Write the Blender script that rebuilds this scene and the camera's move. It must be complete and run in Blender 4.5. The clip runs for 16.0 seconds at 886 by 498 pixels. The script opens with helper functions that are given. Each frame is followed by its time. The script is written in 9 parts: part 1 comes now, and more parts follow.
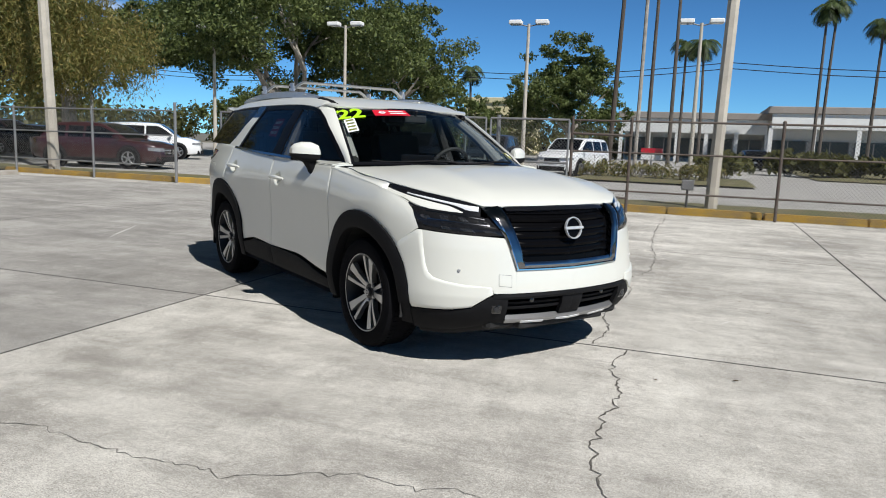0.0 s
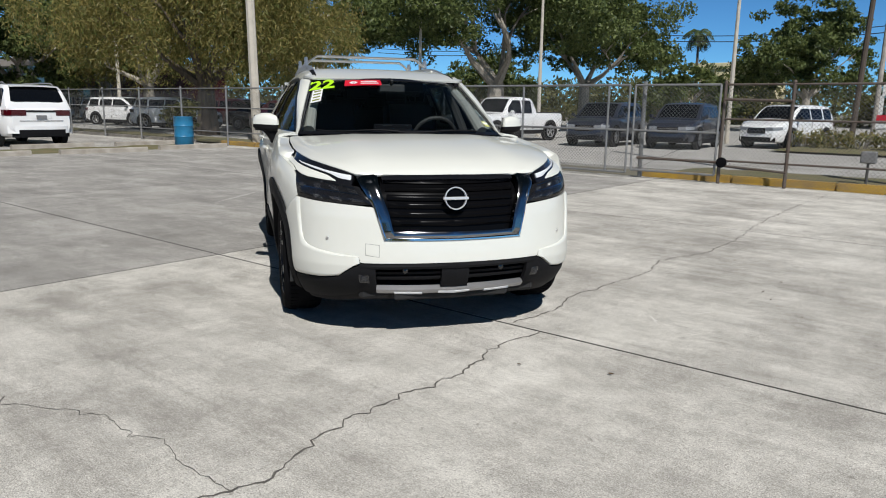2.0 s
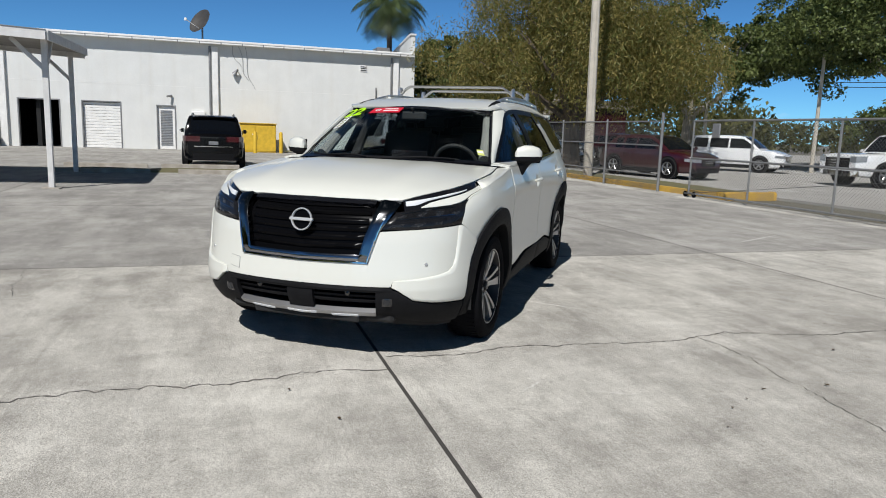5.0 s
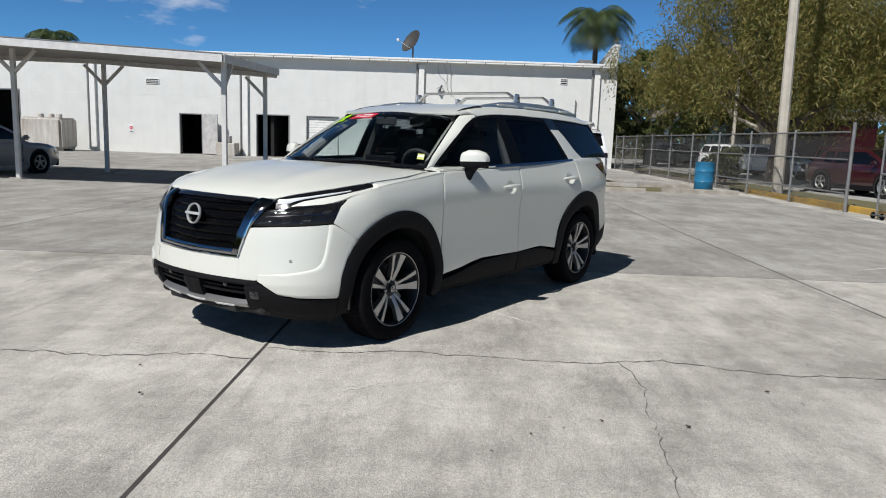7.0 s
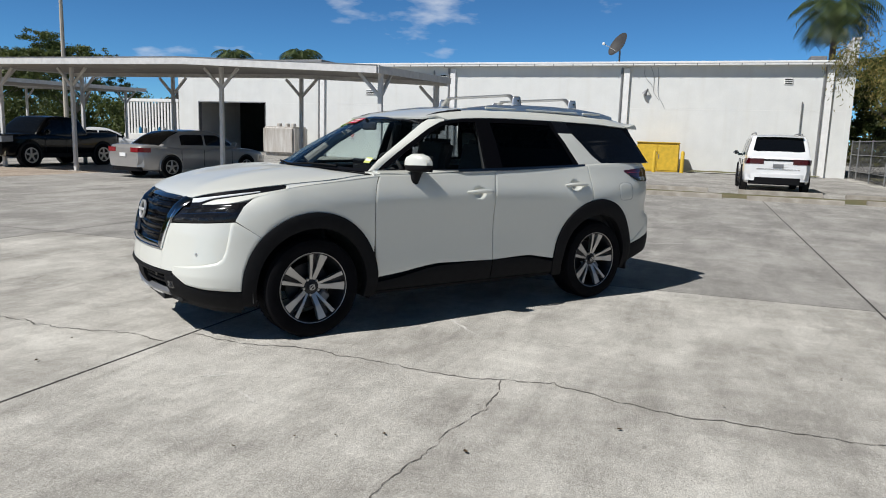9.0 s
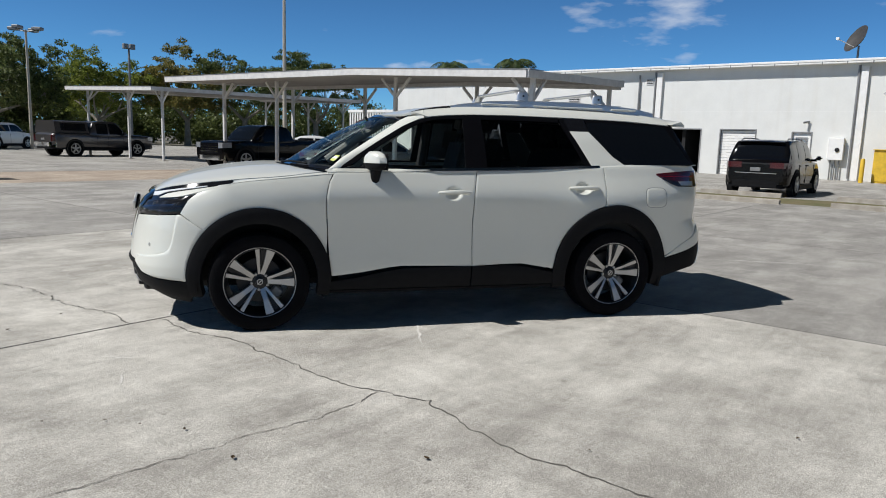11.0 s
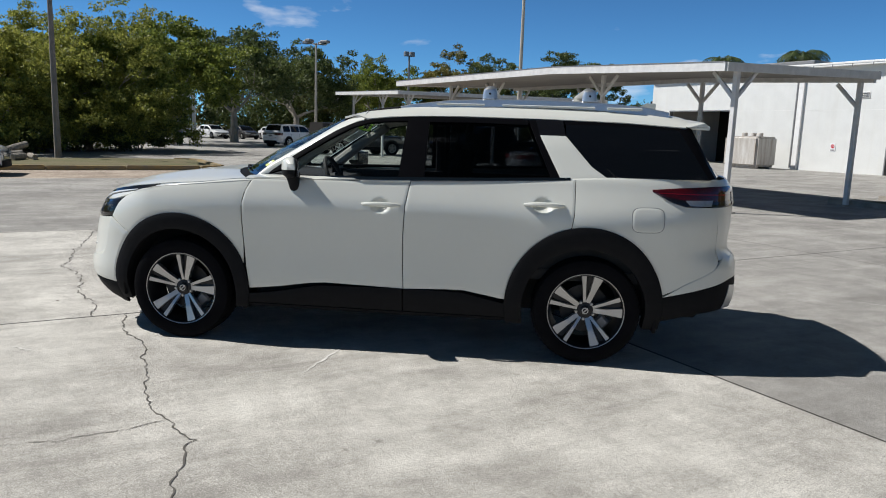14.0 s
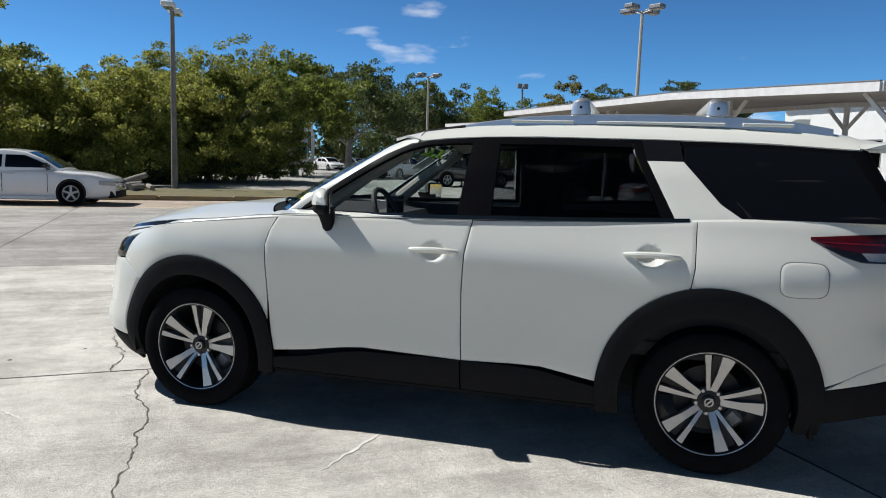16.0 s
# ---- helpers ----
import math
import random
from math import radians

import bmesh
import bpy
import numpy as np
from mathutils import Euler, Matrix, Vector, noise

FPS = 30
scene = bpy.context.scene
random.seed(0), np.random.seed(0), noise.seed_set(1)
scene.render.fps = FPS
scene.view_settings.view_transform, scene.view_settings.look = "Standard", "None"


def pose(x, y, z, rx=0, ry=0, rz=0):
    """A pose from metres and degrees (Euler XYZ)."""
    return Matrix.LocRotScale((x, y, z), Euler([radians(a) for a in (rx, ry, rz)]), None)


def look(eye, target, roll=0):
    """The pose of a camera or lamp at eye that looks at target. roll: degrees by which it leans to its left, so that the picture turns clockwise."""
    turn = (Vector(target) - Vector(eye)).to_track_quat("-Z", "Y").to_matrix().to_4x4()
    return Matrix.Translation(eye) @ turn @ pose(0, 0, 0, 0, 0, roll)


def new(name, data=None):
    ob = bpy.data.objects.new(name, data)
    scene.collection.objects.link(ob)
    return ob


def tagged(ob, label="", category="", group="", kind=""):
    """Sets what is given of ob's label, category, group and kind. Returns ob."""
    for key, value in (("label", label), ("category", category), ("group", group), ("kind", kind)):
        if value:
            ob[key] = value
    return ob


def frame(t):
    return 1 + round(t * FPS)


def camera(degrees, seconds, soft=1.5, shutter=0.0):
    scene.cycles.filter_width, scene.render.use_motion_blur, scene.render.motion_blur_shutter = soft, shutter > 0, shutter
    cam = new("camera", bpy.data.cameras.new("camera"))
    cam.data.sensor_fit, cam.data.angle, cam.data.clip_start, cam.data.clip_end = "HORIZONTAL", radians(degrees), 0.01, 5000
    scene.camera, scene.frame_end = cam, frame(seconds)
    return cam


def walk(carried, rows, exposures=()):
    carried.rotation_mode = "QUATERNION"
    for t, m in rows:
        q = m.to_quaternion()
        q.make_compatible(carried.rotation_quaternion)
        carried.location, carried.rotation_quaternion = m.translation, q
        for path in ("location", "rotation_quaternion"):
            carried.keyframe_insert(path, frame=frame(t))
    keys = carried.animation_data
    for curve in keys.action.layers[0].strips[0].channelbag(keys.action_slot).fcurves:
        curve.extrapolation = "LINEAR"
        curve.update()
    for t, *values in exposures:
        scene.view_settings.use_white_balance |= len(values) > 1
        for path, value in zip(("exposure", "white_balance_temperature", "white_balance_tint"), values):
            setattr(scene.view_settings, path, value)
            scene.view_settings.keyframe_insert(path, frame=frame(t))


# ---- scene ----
cam = camera(64.1, 16.0, soft=1.0)
# the path, in the site's frame: x along the fence, y towards the road, z up
PATH = [
    (0, (2.67, -5.742, 1.372), (1.995, -3.884, 1.069), 2.0),
    (0.5, (3.149, -5.578, 1.362), (2.357, -3.773, 1.022), 1.6),
    (1, (3.625, -5.354, 1.369), (2.698, -3.622, 0.997), 1.2),
    (1.5, (4.056, -5.02, 1.385), (2.982, -3.378, 0.998), 1.0),
    (2, (4.481, -4.655, 1.392), (3.254, -3.126, 0.999), 0.9),
    (2.5, (4.813, -4.224, 1.388), (3.444, -2.82, 0.998), 0.9),
    (3, (5.187, -3.793, 1.387), (3.679, -2.535, 1.004), 1.1),
    (3.5, (5.464, -3.311, 1.366), (3.835, -2.212, 0.996), 1.3),
    (4, (5.75, -2.839, 1.366), (4.019, -1.903, 1.009), 1.6),
    (4.2, (5.873, -2.638, 1.393), (4.105, -1.77, 1.045), 1.6),
    (6.3, (6.488, -0.439, 1.409), (4.52, -0.254, 1.101), 2.2),
    (6.5, (6.516, -0.2, 1.41), (4.544, -0.077, 1.106), 2.1),
    (7, (6.523, 0.347, 1.401), (4.546, 0.314, 1.094), 2.0),
    (7.5, (6.473, 0.9, 1.419), (4.507, 0.708, 1.109), 2.1),
    (8, (6.399, 1.447, 1.433), (4.455, 1.092, 1.124), 1.9),
    (8.5, (6.24, 1.96, 1.448), (4.333, 1.445, 1.139), 1.9),
    (9, (6.076, 2.492, 1.451), (4.218, 1.821, 1.141), 1.8),
    (9.5, (5.813, 2.951, 1.431), (4.017, 2.126, 1.118), 1.7),
    (9.7, (5.705, 3.118, 1.449), (3.938, 2.234, 1.133), 1.7),
    (11.8, (4.209, 4.534, 1.41), (2.807, 3.142, 1.101), 1.8),
    (12, (4.035, 4.623, 1.455), (2.673, 3.194, 1.14), 1.8),
    (12.5, (3.605, 4.867, 1.467), (2.35, 3.341, 1.149), 1.8),
    (13, (3.21, 4.989, 1.476), (2.064, 3.383, 1.151), 2.0),
    (13.5, (2.831, 5.058, 1.494), (1.786, 3.384, 1.168), 1.9),
    (14, (2.52, 5.162, 1.527), (1.554, 3.442, 1.2), 1.9),
    (14.5, (2.381, 5.172, 1.55), (1.471, 3.419, 1.228), 1.8),
    (15, (2.267, 5.078, 1.53), (1.411, 3.297, 1.221), 1.6),
    (15.5, (2.042, 4.682, 1.514), (1.259, 2.863, 1.234), 1.6),
    (16, (1.776, 4.258, 1.494), (1.094, 2.394, 1.246), 1.8),
]
walk(cam, [(t, look(eye, target, roll)) for t, eye, target, roll in PATH], [(0, 0.06), (1.5, -0.05), (3.0, -0.13), (6.0, -0.10), (9.0, -0.07), (13.0, -0.02), (14.5, 0.06), (15.3, 0.14), (16.0, 0.20)])

# ---- light ----
scene.view_settings.exposure = 0.0
SUN_EL, SUN_AZ = radians(49.5), radians(125.3)
world = bpy.data.worlds.new("sky")
scene.world = world
world.use_nodes = True
wn, wl = world.node_tree.nodes, world.node_tree.links
wn.clear()
sky = wn.new("ShaderNodeTexSky")
sky.sky_type, sky.sun_disc = "NISHITA", False
sky.sun_elevation, sky.sun_rotation = SUN_EL, SUN_AZ
sky.air_density, sky.dust_density, sky.ozone_density = 0.55, 0.0, 1.0
# small fair-weather clouds all round
co = wn.new("ShaderNodeTexCoord")
mp = wn.new("ShaderNodeMapping")
mp.inputs["Scale"].default_value = (5.0, 5.0, 16.0)
nz = wn.new("ShaderNodeTexNoise")
nz.inputs["Scale"].default_value, nz.inputs["Detail"].default_value = 1.0, 6.0
rp = wn.new("ShaderNodeValToRGB")
rp.color_ramp.elements[0].position, rp.color_ramp.elements[1].position = 0.64, 0.80
mixc = wn.new("ShaderNodeMix")
mixc.data_type = "RGBA"
mixc.inputs["B"].default_value = (13.0, 13.4, 14.0, 1)
bg = wn.new("ShaderNodeBackground")
bg.inputs["Strength"].default_value = 0.066
wo = wn.new("ShaderNodeOutputWorld")
wl.new(co.outputs["Generated"], mp.inputs["Vector"])
wl.new(mp.outputs["Vector"], nz.inputs["Vector"])
wl.new(nz.outputs["Fac"], rp.inputs["Fac"])
wl.new(rp.outputs["Color"], mixc.inputs["Factor"])
sat = wn.new("ShaderNodeHueSaturation")
sat.inputs["Saturation"].default_value = 1.05
sat.inputs["Hue"].default_value = 0.5
wl.new(sky.outputs["Color"], sat.inputs["Color"])
tint = wn.new("ShaderNodeMix")
tint.data_type, tint.blend_type = "RGBA", "MULTIPLY"
tint.inputs["Factor"].default_value = 1.0
tint.inputs["B"].default_value = (0.62, 1.22, 1.62, 1)
wl.new(sat.outputs["Color"], tint.inputs["A"])
# the clear sky deepens towards the zenith
sep, deep, zen = wn.new("ShaderNodeSeparateXYZ"), wn.new("ShaderNodeMapRange"), wn.new("ShaderNodeMix")
deep.interpolation_type = "SMOOTHSTEP"
deep.inputs["From Min"].default_value, deep.inputs["From Max"].default_value = 0.10, 0.80
zen.data_type = "RGBA"
zen.inputs["A"].default_value, zen.inputs["B"].default_value = (1, 1, 1, 1), (0.70, 0.33, 0.16, 1)
fall = wn.new("ShaderNodeMix")
fall.data_type, fall.blend_type = "RGBA", "MULTIPLY"
fall.inputs["Factor"].default_value = 1.0
wl.new(co.outputs["Generated"], sep.inputs["Vector"]), wl.new(sep.outputs["Z"], deep.inputs["Value"])
wl.new(deep.outputs["Result"], zen.inputs["Factor"]), wl.new(zen.outputs["Result"], fall.inputs["B"])
wl.new(tint.outputs["Result"], fall.inputs["A"])
wl.new(fall.outputs["Result"], mixc.inputs["A"])
wl.new(mixc.outputs["Result"], bg.inputs["Color"])
wl.new(bg.outputs["Background"], wo.inputs["Surface"])

sun = new("sun", bpy.data.lights.new("sun", "SUN"))
sun.data.energy, sun.data.angle, sun.data.color = 5.2, radians(0.53), (1.0, 0.985, 0.965)
sun.matrix_world = look((0.816 * 30, -0.578 * 30, 30 * math.tan(SUN_EL)), (0, 0, 0))

# ---- materials ----
def mat(name, col, rough=0.5, metal=0.0, vary=0.12, scale=3.0, bump=0.0, bscale=80.0, coat=0.0, trans=0.0, random_obj=0.0, col2=None, spec=0.5, emit=None, detail=5.0, stretch=None):
    """A painted or natural surface: two scales of mottling, fine relief."""
    m = bpy.data.materials.new(name)
    m.use_nodes = True
    n, l = m.node_tree.nodes, m.node_tree.links
    b = n["Principled BSDF"]
    b.inputs["Roughness"].default_value, b.inputs["Metallic"].default_value = rough, metal
    b.inputs["Coat Weight"].default_value, b.inputs["Coat Roughness"].default_value = coat, 0.03
    b.inputs["Transmission Weight"].default_value = trans
    b.inputs["Specular IOR Level"].default_value = spec
    b.inputs["Base Color"].default_value = (*col, 1)
    if emit:
        b.inputs["Emission Color"].default_value, b.inputs["Emission Strength"].default_value = (*col, 1), emit
    tc = n.new("ShaderNodeTexCoord")
    vec = tc.outputs["Object"]
    if stretch:
        ms = n.new("ShaderNodeMapping")
        ms.inputs["Scale"].default_value = stretch
        l.new(vec, ms.inputs["Vector"])
        vec = ms.outputs["Vector"]
    if vary or col2 or random_obj:
        n1, n2 = n.new("ShaderNodeTexNoise"), n.new("ShaderNodeTexNoise")
        n1.inputs["Scale"].default_value, n2.inputs["Scale"].default_value = scale, scale * 11
        n1.inputs["Detail"].default_value = n2.inputs["Detail"].default_value = detail
        l.new(vec, n1.inputs["Vector"]), l.new(vec, n2.inputs["Vector"])
        add = n.new("ShaderNodeMath")
        add.operation = "MULTIPLY_ADD"
        add.inputs[1].default_value = 0.4
        l.new(n2.outputs["Fac"], add.inputs[0]), l.new(n1.outputs["Fac"], add.inputs[2])
        mr = n.new("ShaderNodeMapRange")
        mr.inputs["From Min"].default_value, mr.inputs["From Max"].default_value = 0.45, 0.95
        l.new(add.outputs[0], mr.inputs["Value"])
        mx = n.new("ShaderNodeMix")
        mx.data_type = "RGBA"
        c2 = col2 or [c * (1 - vary) for c in col]
        c1 = col if col2 else [min(1, c * (1 + vary)) for c in col]
        mx.inputs["A"].default_value, mx.inputs["B"].default_value = (*c1, 1), (*c2, 1)
        l.new(mr.outputs["Result"], mx.inputs["Factor"])
        out = mx.outputs["Result"]
        if random_obj:
            oi = n.new("ShaderNodeObjectInfo")
            hs = n.new("ShaderNodeHueSaturation")
            mv = n.new("ShaderNodeMapRange")
            mv.inputs["To Min"].default_value, mv.inputs["To Max"].default_value = 1 - random_obj, 1 + random_obj
            l.new(oi.outputs["Random"], mv.inputs["Value"]), l.new(mv.outputs["Result"], hs.inputs["Value"])
            l.new(out, hs.inputs["Color"])
            out = hs.outputs["Color"]
        l.new(out, b.inputs["Base Color"])
    if bump:
        nb, bp = n.new("ShaderNodeTexNoise"), n.new("ShaderNodeBump")
        nb.inputs["Scale"].default_value, nb.inputs["Detail"].default_value = bscale, 6
        bp.inputs["Strength"].default_value, bp.inputs["Distance"].default_value = bump, 0.02
        l.new(vec, nb.inputs["Vector"]), l.new(nb.outputs["Fac"], bp.inputs["Height"]), l.new(bp.outputs["Normal"], b.inputs["Normal"])
    return m


def leaf_mat(name, a, b2, translucent=0.35):
    """Leaves: each its own shade between two greens, with light passing through."""
    m = bpy.data.materials.new(name)
    m.use_nodes = True
    n, l = m.node_tree.nodes, m.node_tree.links
    b = n["Principled BSDF"]
    b.inputs["Roughness"].default_value = 0.5
    b.inputs["Specular IOR Level"].default_value = 0.3
    g = n.new("ShaderNodeNewGeometry")
    rp = n.new("ShaderNodeMix")
    rp.data_type = "RGBA"
    rp.inputs["A"].default_value, rp.inputs["B"].default_value = (*a, 1), (*b2, 1)
    l.new(g.outputs["Random Per Island"], rp.inputs["Factor"]), l.new(rp.outputs["Result"], b.inputs["Base Color"])
    tr, ms = n.new("ShaderNodeBsdfTranslucent"), n.new("ShaderNodeMixShader")
    ms.inputs["Fac"].default_value = translucent
    l.new(rp.outputs["Result"], tr.inputs["Color"])
    l.new(b.outputs["BSDF"], ms.inputs[1]), l.new(tr.outputs["BSDF"], ms.inputs[2])
    l.new(ms.outputs["Shader"], n["Material Output"].inputs["Surface"])
    return m


def concrete_mat(name, base=(0.665, 0.638, 0.578), dark=(0.24, 0.225, 0.20)):
    """Old broomed concrete: broad stains, long swept streaks, speckled aggregate, pits."""
    m = bpy.data.materials.new(name)
    m.use_nodes = True
    n, l = m.node_tree.nodes, m.node_tree.links
    b = n["Principled BSDF"]
    b.inputs["Roughness"].default_value, b.inputs["Specular IOR Level"].default_value = 0.85, 0.3
    tc = n.new("ShaderNodeNewGeometry").outputs["Position"]

    def tex(scale, detail=6, stretch=None, rough=0.6):
        t = n.new("ShaderNodeTexNoise")
        t.inputs["Scale"].default_value, t.inputs["Detail"].default_value, t.inputs["Roughness"].default_value = scale, detail, rough
        v = tc
        if stretch:
            mp_ = n.new("ShaderNodeMapping")
            mp_.inputs["Scale"].default_value, mp_.inputs["Rotation"].default_value = stretch, (0, 0, radians(70))
            l.new(tc, mp_.inputs["Vector"])
            v = mp_.outputs["Vector"]
        l.new(v, t.inputs["Vector"])
        return t.outputs["Fac"]

    def ramp(fac, lo, hi, a, c):
        r = n.new("ShaderNodeMapRange")
        for k, v in (("From Min", lo), ("From Max", hi), ("To Min", a), ("To Max", c)):
            r.inputs[k].default_value = v
        l.new(fac, r.inputs["Value"])
        return r.outputs["Result"]

    def mul(a, c):
        k = n.new("ShaderNodeMath")
        k.operation = "MULTIPLY"
        l.new(a, k.inputs[0]), l.new(c, k.inputs[1])
        return k.outputs[0]

    v = mul(ramp(tex(0.55, 10, None, 0.72), 0.36, 0.62, 0.62, 1.10), ramp(tex(1.3, 10, (0.45, 1.5, 1), 0.78), 0.38, 0.62, 0.72, 1.14))
    v = mul(v, ramp(tex(2.6, 10, (1.0, 0.55, 1), 0.85), 0.34, 0.66, 0.82, 1.12))
    v = mul(v, ramp(tex(9, 8, (1.0, 0.45, 1), 0.75), 0.34, 0.66, 0.90, 1.08))
    grain = tex(46, 4, None, 0.78)
    v = mul(v, ramp(grain, 0.32, 0.68, 0.76, 1.18))
    v = mul(v, ramp(tex(150, 2), 0.32, 0.68, 0.60, 1.36))
    v = mul(v, ramp(tex(320, 1), 0.32, 0.68, 0.70, 1.28))
    v = mul(v, ramp(tex(0.9, 5, (0.22, 3.4, 1), 0.7), 0.30, 0.44, 0.80, 1.0))
    v = mul(v, ramp(tex(3.1, 3, (1.0, 0.8, 1), 0.6), 0.24, 0.31, 0.72, 1.0))
    v = mul(v, ramp(tex(75, 1), 0.27, 0.33, 0.45, 1.0))
    v = mul(v, ramp(tex(2.2, 9, (0.3, 2.6, 1), 0.8), 0.60, 0.68, 1.0, 1.14))
    spots = tex(11, 2)
    v = mul(v, ramp(spots, 0.26, 0.30, 0.66, 1.0))
    mx = n.new("ShaderNodeMix")
    mx.data_type = "RGBA"
    mx.inputs["A"].default_value, mx.inputs["B"].default_value = (*dark, 1), (*base, 1)
    l.new(ramp(v, 0.40, 1.15, 0.0, 1.05), mx.inputs["Factor"])
    mx.clamp_factor = False
    oi = n.new("ShaderNodeObjectInfo")
    hs = n.new("ShaderNodeHueSaturation")
    l.new(ramp(oi.outputs["Random"], 0, 1, 0.94, 1.05), hs.inputs["Value"]), l.new(mx.outputs["Result"], hs.inputs["Color"])
    l.new(hs.outputs["Color"], b.inputs["Base Color"])
    bp = n.new("ShaderNodeBump")
    bp.inputs["Strength"].default_value, bp.inputs["Distance"].default_value = 0.55, 0.012
    l.new(grain, bp.inputs["Height"]), l.new(bp.outputs["Normal"], b.inputs["Normal"])
    return m


def wall_mat(name, base, stain, amount=0.6):
    """Painted stucco with rain streaks running down."""
    m = mat(name, base, 0.8, vary=0.05, scale=1.2, bump=0.25, bscale=45)
    n, l = m.node_tree.nodes, m.node_tree.links
    b = n["Principled BSDF"]
    src = b.inputs["Base Color"].links[0].from_socket
    t, mp_, g = n.new("ShaderNodeTexNoise"), n.new("ShaderNodeMapping"), n.new("ShaderNodeNewGeometry")
    mp_.inputs["Scale"].default_value = (1.6, 1.6, 0.12)
    t.inputs["Scale"].default_value, t.inputs["Detail"].default_value = 1.6, 7
    l.new(g.outputs["Position"], mp_.inputs["Vector"]), l.new(mp_.outputs["Vector"], t.inputs["Vector"])
    r, mx = n.new("ShaderNodeMapRange"), n.new("ShaderNodeMix")
    r.inputs["From Min"].default_value, r.inputs["From Max"].default_value, r.inputs["To Max"].default_value = 0.52, 0.75, amount
    mx.data_type = "RGBA"
    mx.inputs["B"].default_value = (*stain, 1)
    l.new(t.outputs["Fac"], r.inputs["Value"]), l.new(r.outputs["Result"], mx.inputs["Factor"])
    l.new(src, mx.inputs["A"]), l.new(mx.outputs["Result"], b.inputs["Base Color"])
    return m


def glass_mat(name, tint, rough=0.0, alpha=0.5):
    """Thin vehicle glass: part see-through by its tint, with a clear reflection."""
    m = bpy.data.materials.new(name)
    m.use_nodes = True
    n, l = m.node_tree.nodes, m.node_tree.links
    n.remove(n["Principled BSDF"])
    tr, gl, ms, lw = n.new("ShaderNodeBsdfTransparent"), n.new("ShaderNodeBsdfGlossy"), n.new("ShaderNodeMixShader"), n.new("ShaderNodeLayerWeight")
    pw, fr = n.new("ShaderNodeMath"), n.new("ShaderNodeMath")
    pw.operation, fr.operation = "POWER", "MULTIPLY_ADD"
    pw.inputs[1].default_value, fr.inputs[1].default_value, fr.inputs[2].default_value = 4.5, 0.5, 0.02
    l.new(lw.outputs["Facing"], pw.inputs[0]), l.new(pw.outputs[0], fr.inputs[0])
    tr.inputs["Color"].default_value = (*tint, 1)
    gl.inputs["Roughness"].default_value = rough
    l.new(fr.outputs[0], ms.inputs["Fac"]), l.new(tr.outputs["BSDF"], ms.inputs[1]), l.new(gl.outputs["BSDF"], ms.inputs[2])
    l.new(ms.outputs["Shader"], n["Material Output"].inputs["Surface"])
    return m


CONCRETE = concrete_mat("lot_concrete")
DOOR_GREY = mat("weathered_grey_door", (0.42, 0.41, 0.40), 0.7, vary=0.25, scale=3)
CONCRETE_GREY = concrete_mat("darker_lot_concrete", (0.455, 0.437, 0.402), (0.19, 0.18, 0.165))
CONCRETE_BROWN = concrete_mat("rust_stained_concrete", (0.52, 0.44, 0.355), (0.23, 0.18, 0.14))
CONCRETE_FAR = concrete_mat("outer_lot_concrete", (0.45, 0.437, 0.41), (0.25, 0.24, 0.22))
CRACK = mat("crack_dirt", (0.105, 0.096, 0.084), 0.95, vary=0.3, scale=20)
JOINT = mat("joint_filler", (0.055, 0.05, 0.045), 0.9, vary=0.3, scale=9)
SOIL = mat("dry_grass_soil", (0.17, 0.135, 0.075), 0.95, vary=0.4, scale=1.5, bump=0.6, bscale=40, col2=(0.09, 0.10, 0.035))
FARLAND = mat("far_ground", (0.12, 0.11, 0.07), 0.95, vary=0.3, scale=0.05, col2=(0.16, 0.15, 0.13))
KERB_YELLOW = mat("worn_yellow_paint", (0.60, 0.36, 0.035), 0.8, scale=3, col2=(0.36, 0.24, 0.09), bump=0.4, bscale=40)
KERB_GREY = mat("kerb_concrete", (0.32, 0.29, 0.25), 0.9, vary=0.3, scale=4, bump=0.4, bscale=40)
STOP_PALE = mat("pale_precast_concrete", (0.40, 0.37, 0.32), 0.9, scale=3, col2=(0.21, 0.185, 0.15), bump=0.4, bscale=40)
KERB_TAN = mat("kerb_ochre_worn", (0.36, 0.25, 0.09), 0.9, scale=3, col2=(0.22, 0.19, 0.14), bump=0.4, bscale=40)
WALL_WHITE = wall_mat("white_stucco", (0.69, 0.69, 0.66), (0.52, 0.48, 0.40), 0.16)
WHITE_PAINT = mat("white_paint", (0.78, 0.77, 0.74), 0.6, vary=0.08, scale=4)
WHITE_WOOD = mat("white_painted_timber", (0.62, 0.61, 0.59), 0.65, vary=0.12, scale=6, bump=0.15, bscale=30)
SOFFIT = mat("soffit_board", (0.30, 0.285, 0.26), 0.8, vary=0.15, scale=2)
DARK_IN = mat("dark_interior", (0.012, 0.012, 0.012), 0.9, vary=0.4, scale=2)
GALV = mat("galvanised_steel", (0.25, 0.25, 0.245), 0.55, 0.5, vary=0.2, scale=6)
GALV_DARK = mat("weathered_wire", (0.085, 0.085, 0.082), 0.6, 0.3, vary=0.25, scale=4)
POLE_DARK = mat("pole_dark_concrete", (0.22, 0.20, 0.175), 0.9, vary=0.2, scale=3, bump=0.3, bscale=50)
POLE_TIMBER = mat("dark_timber_pole", (0.075, 0.058, 0.045), 0.9, vary=0.25, scale=3, bump=0.4, bscale=30, stretch=(4, 4, 0.5))
GALV_RUST = mat("rusting_galvanised_steel", (0.13, 0.115, 0.10), 0.65, 0.3, scale=5, col2=(0.085, 0.055, 0.04))
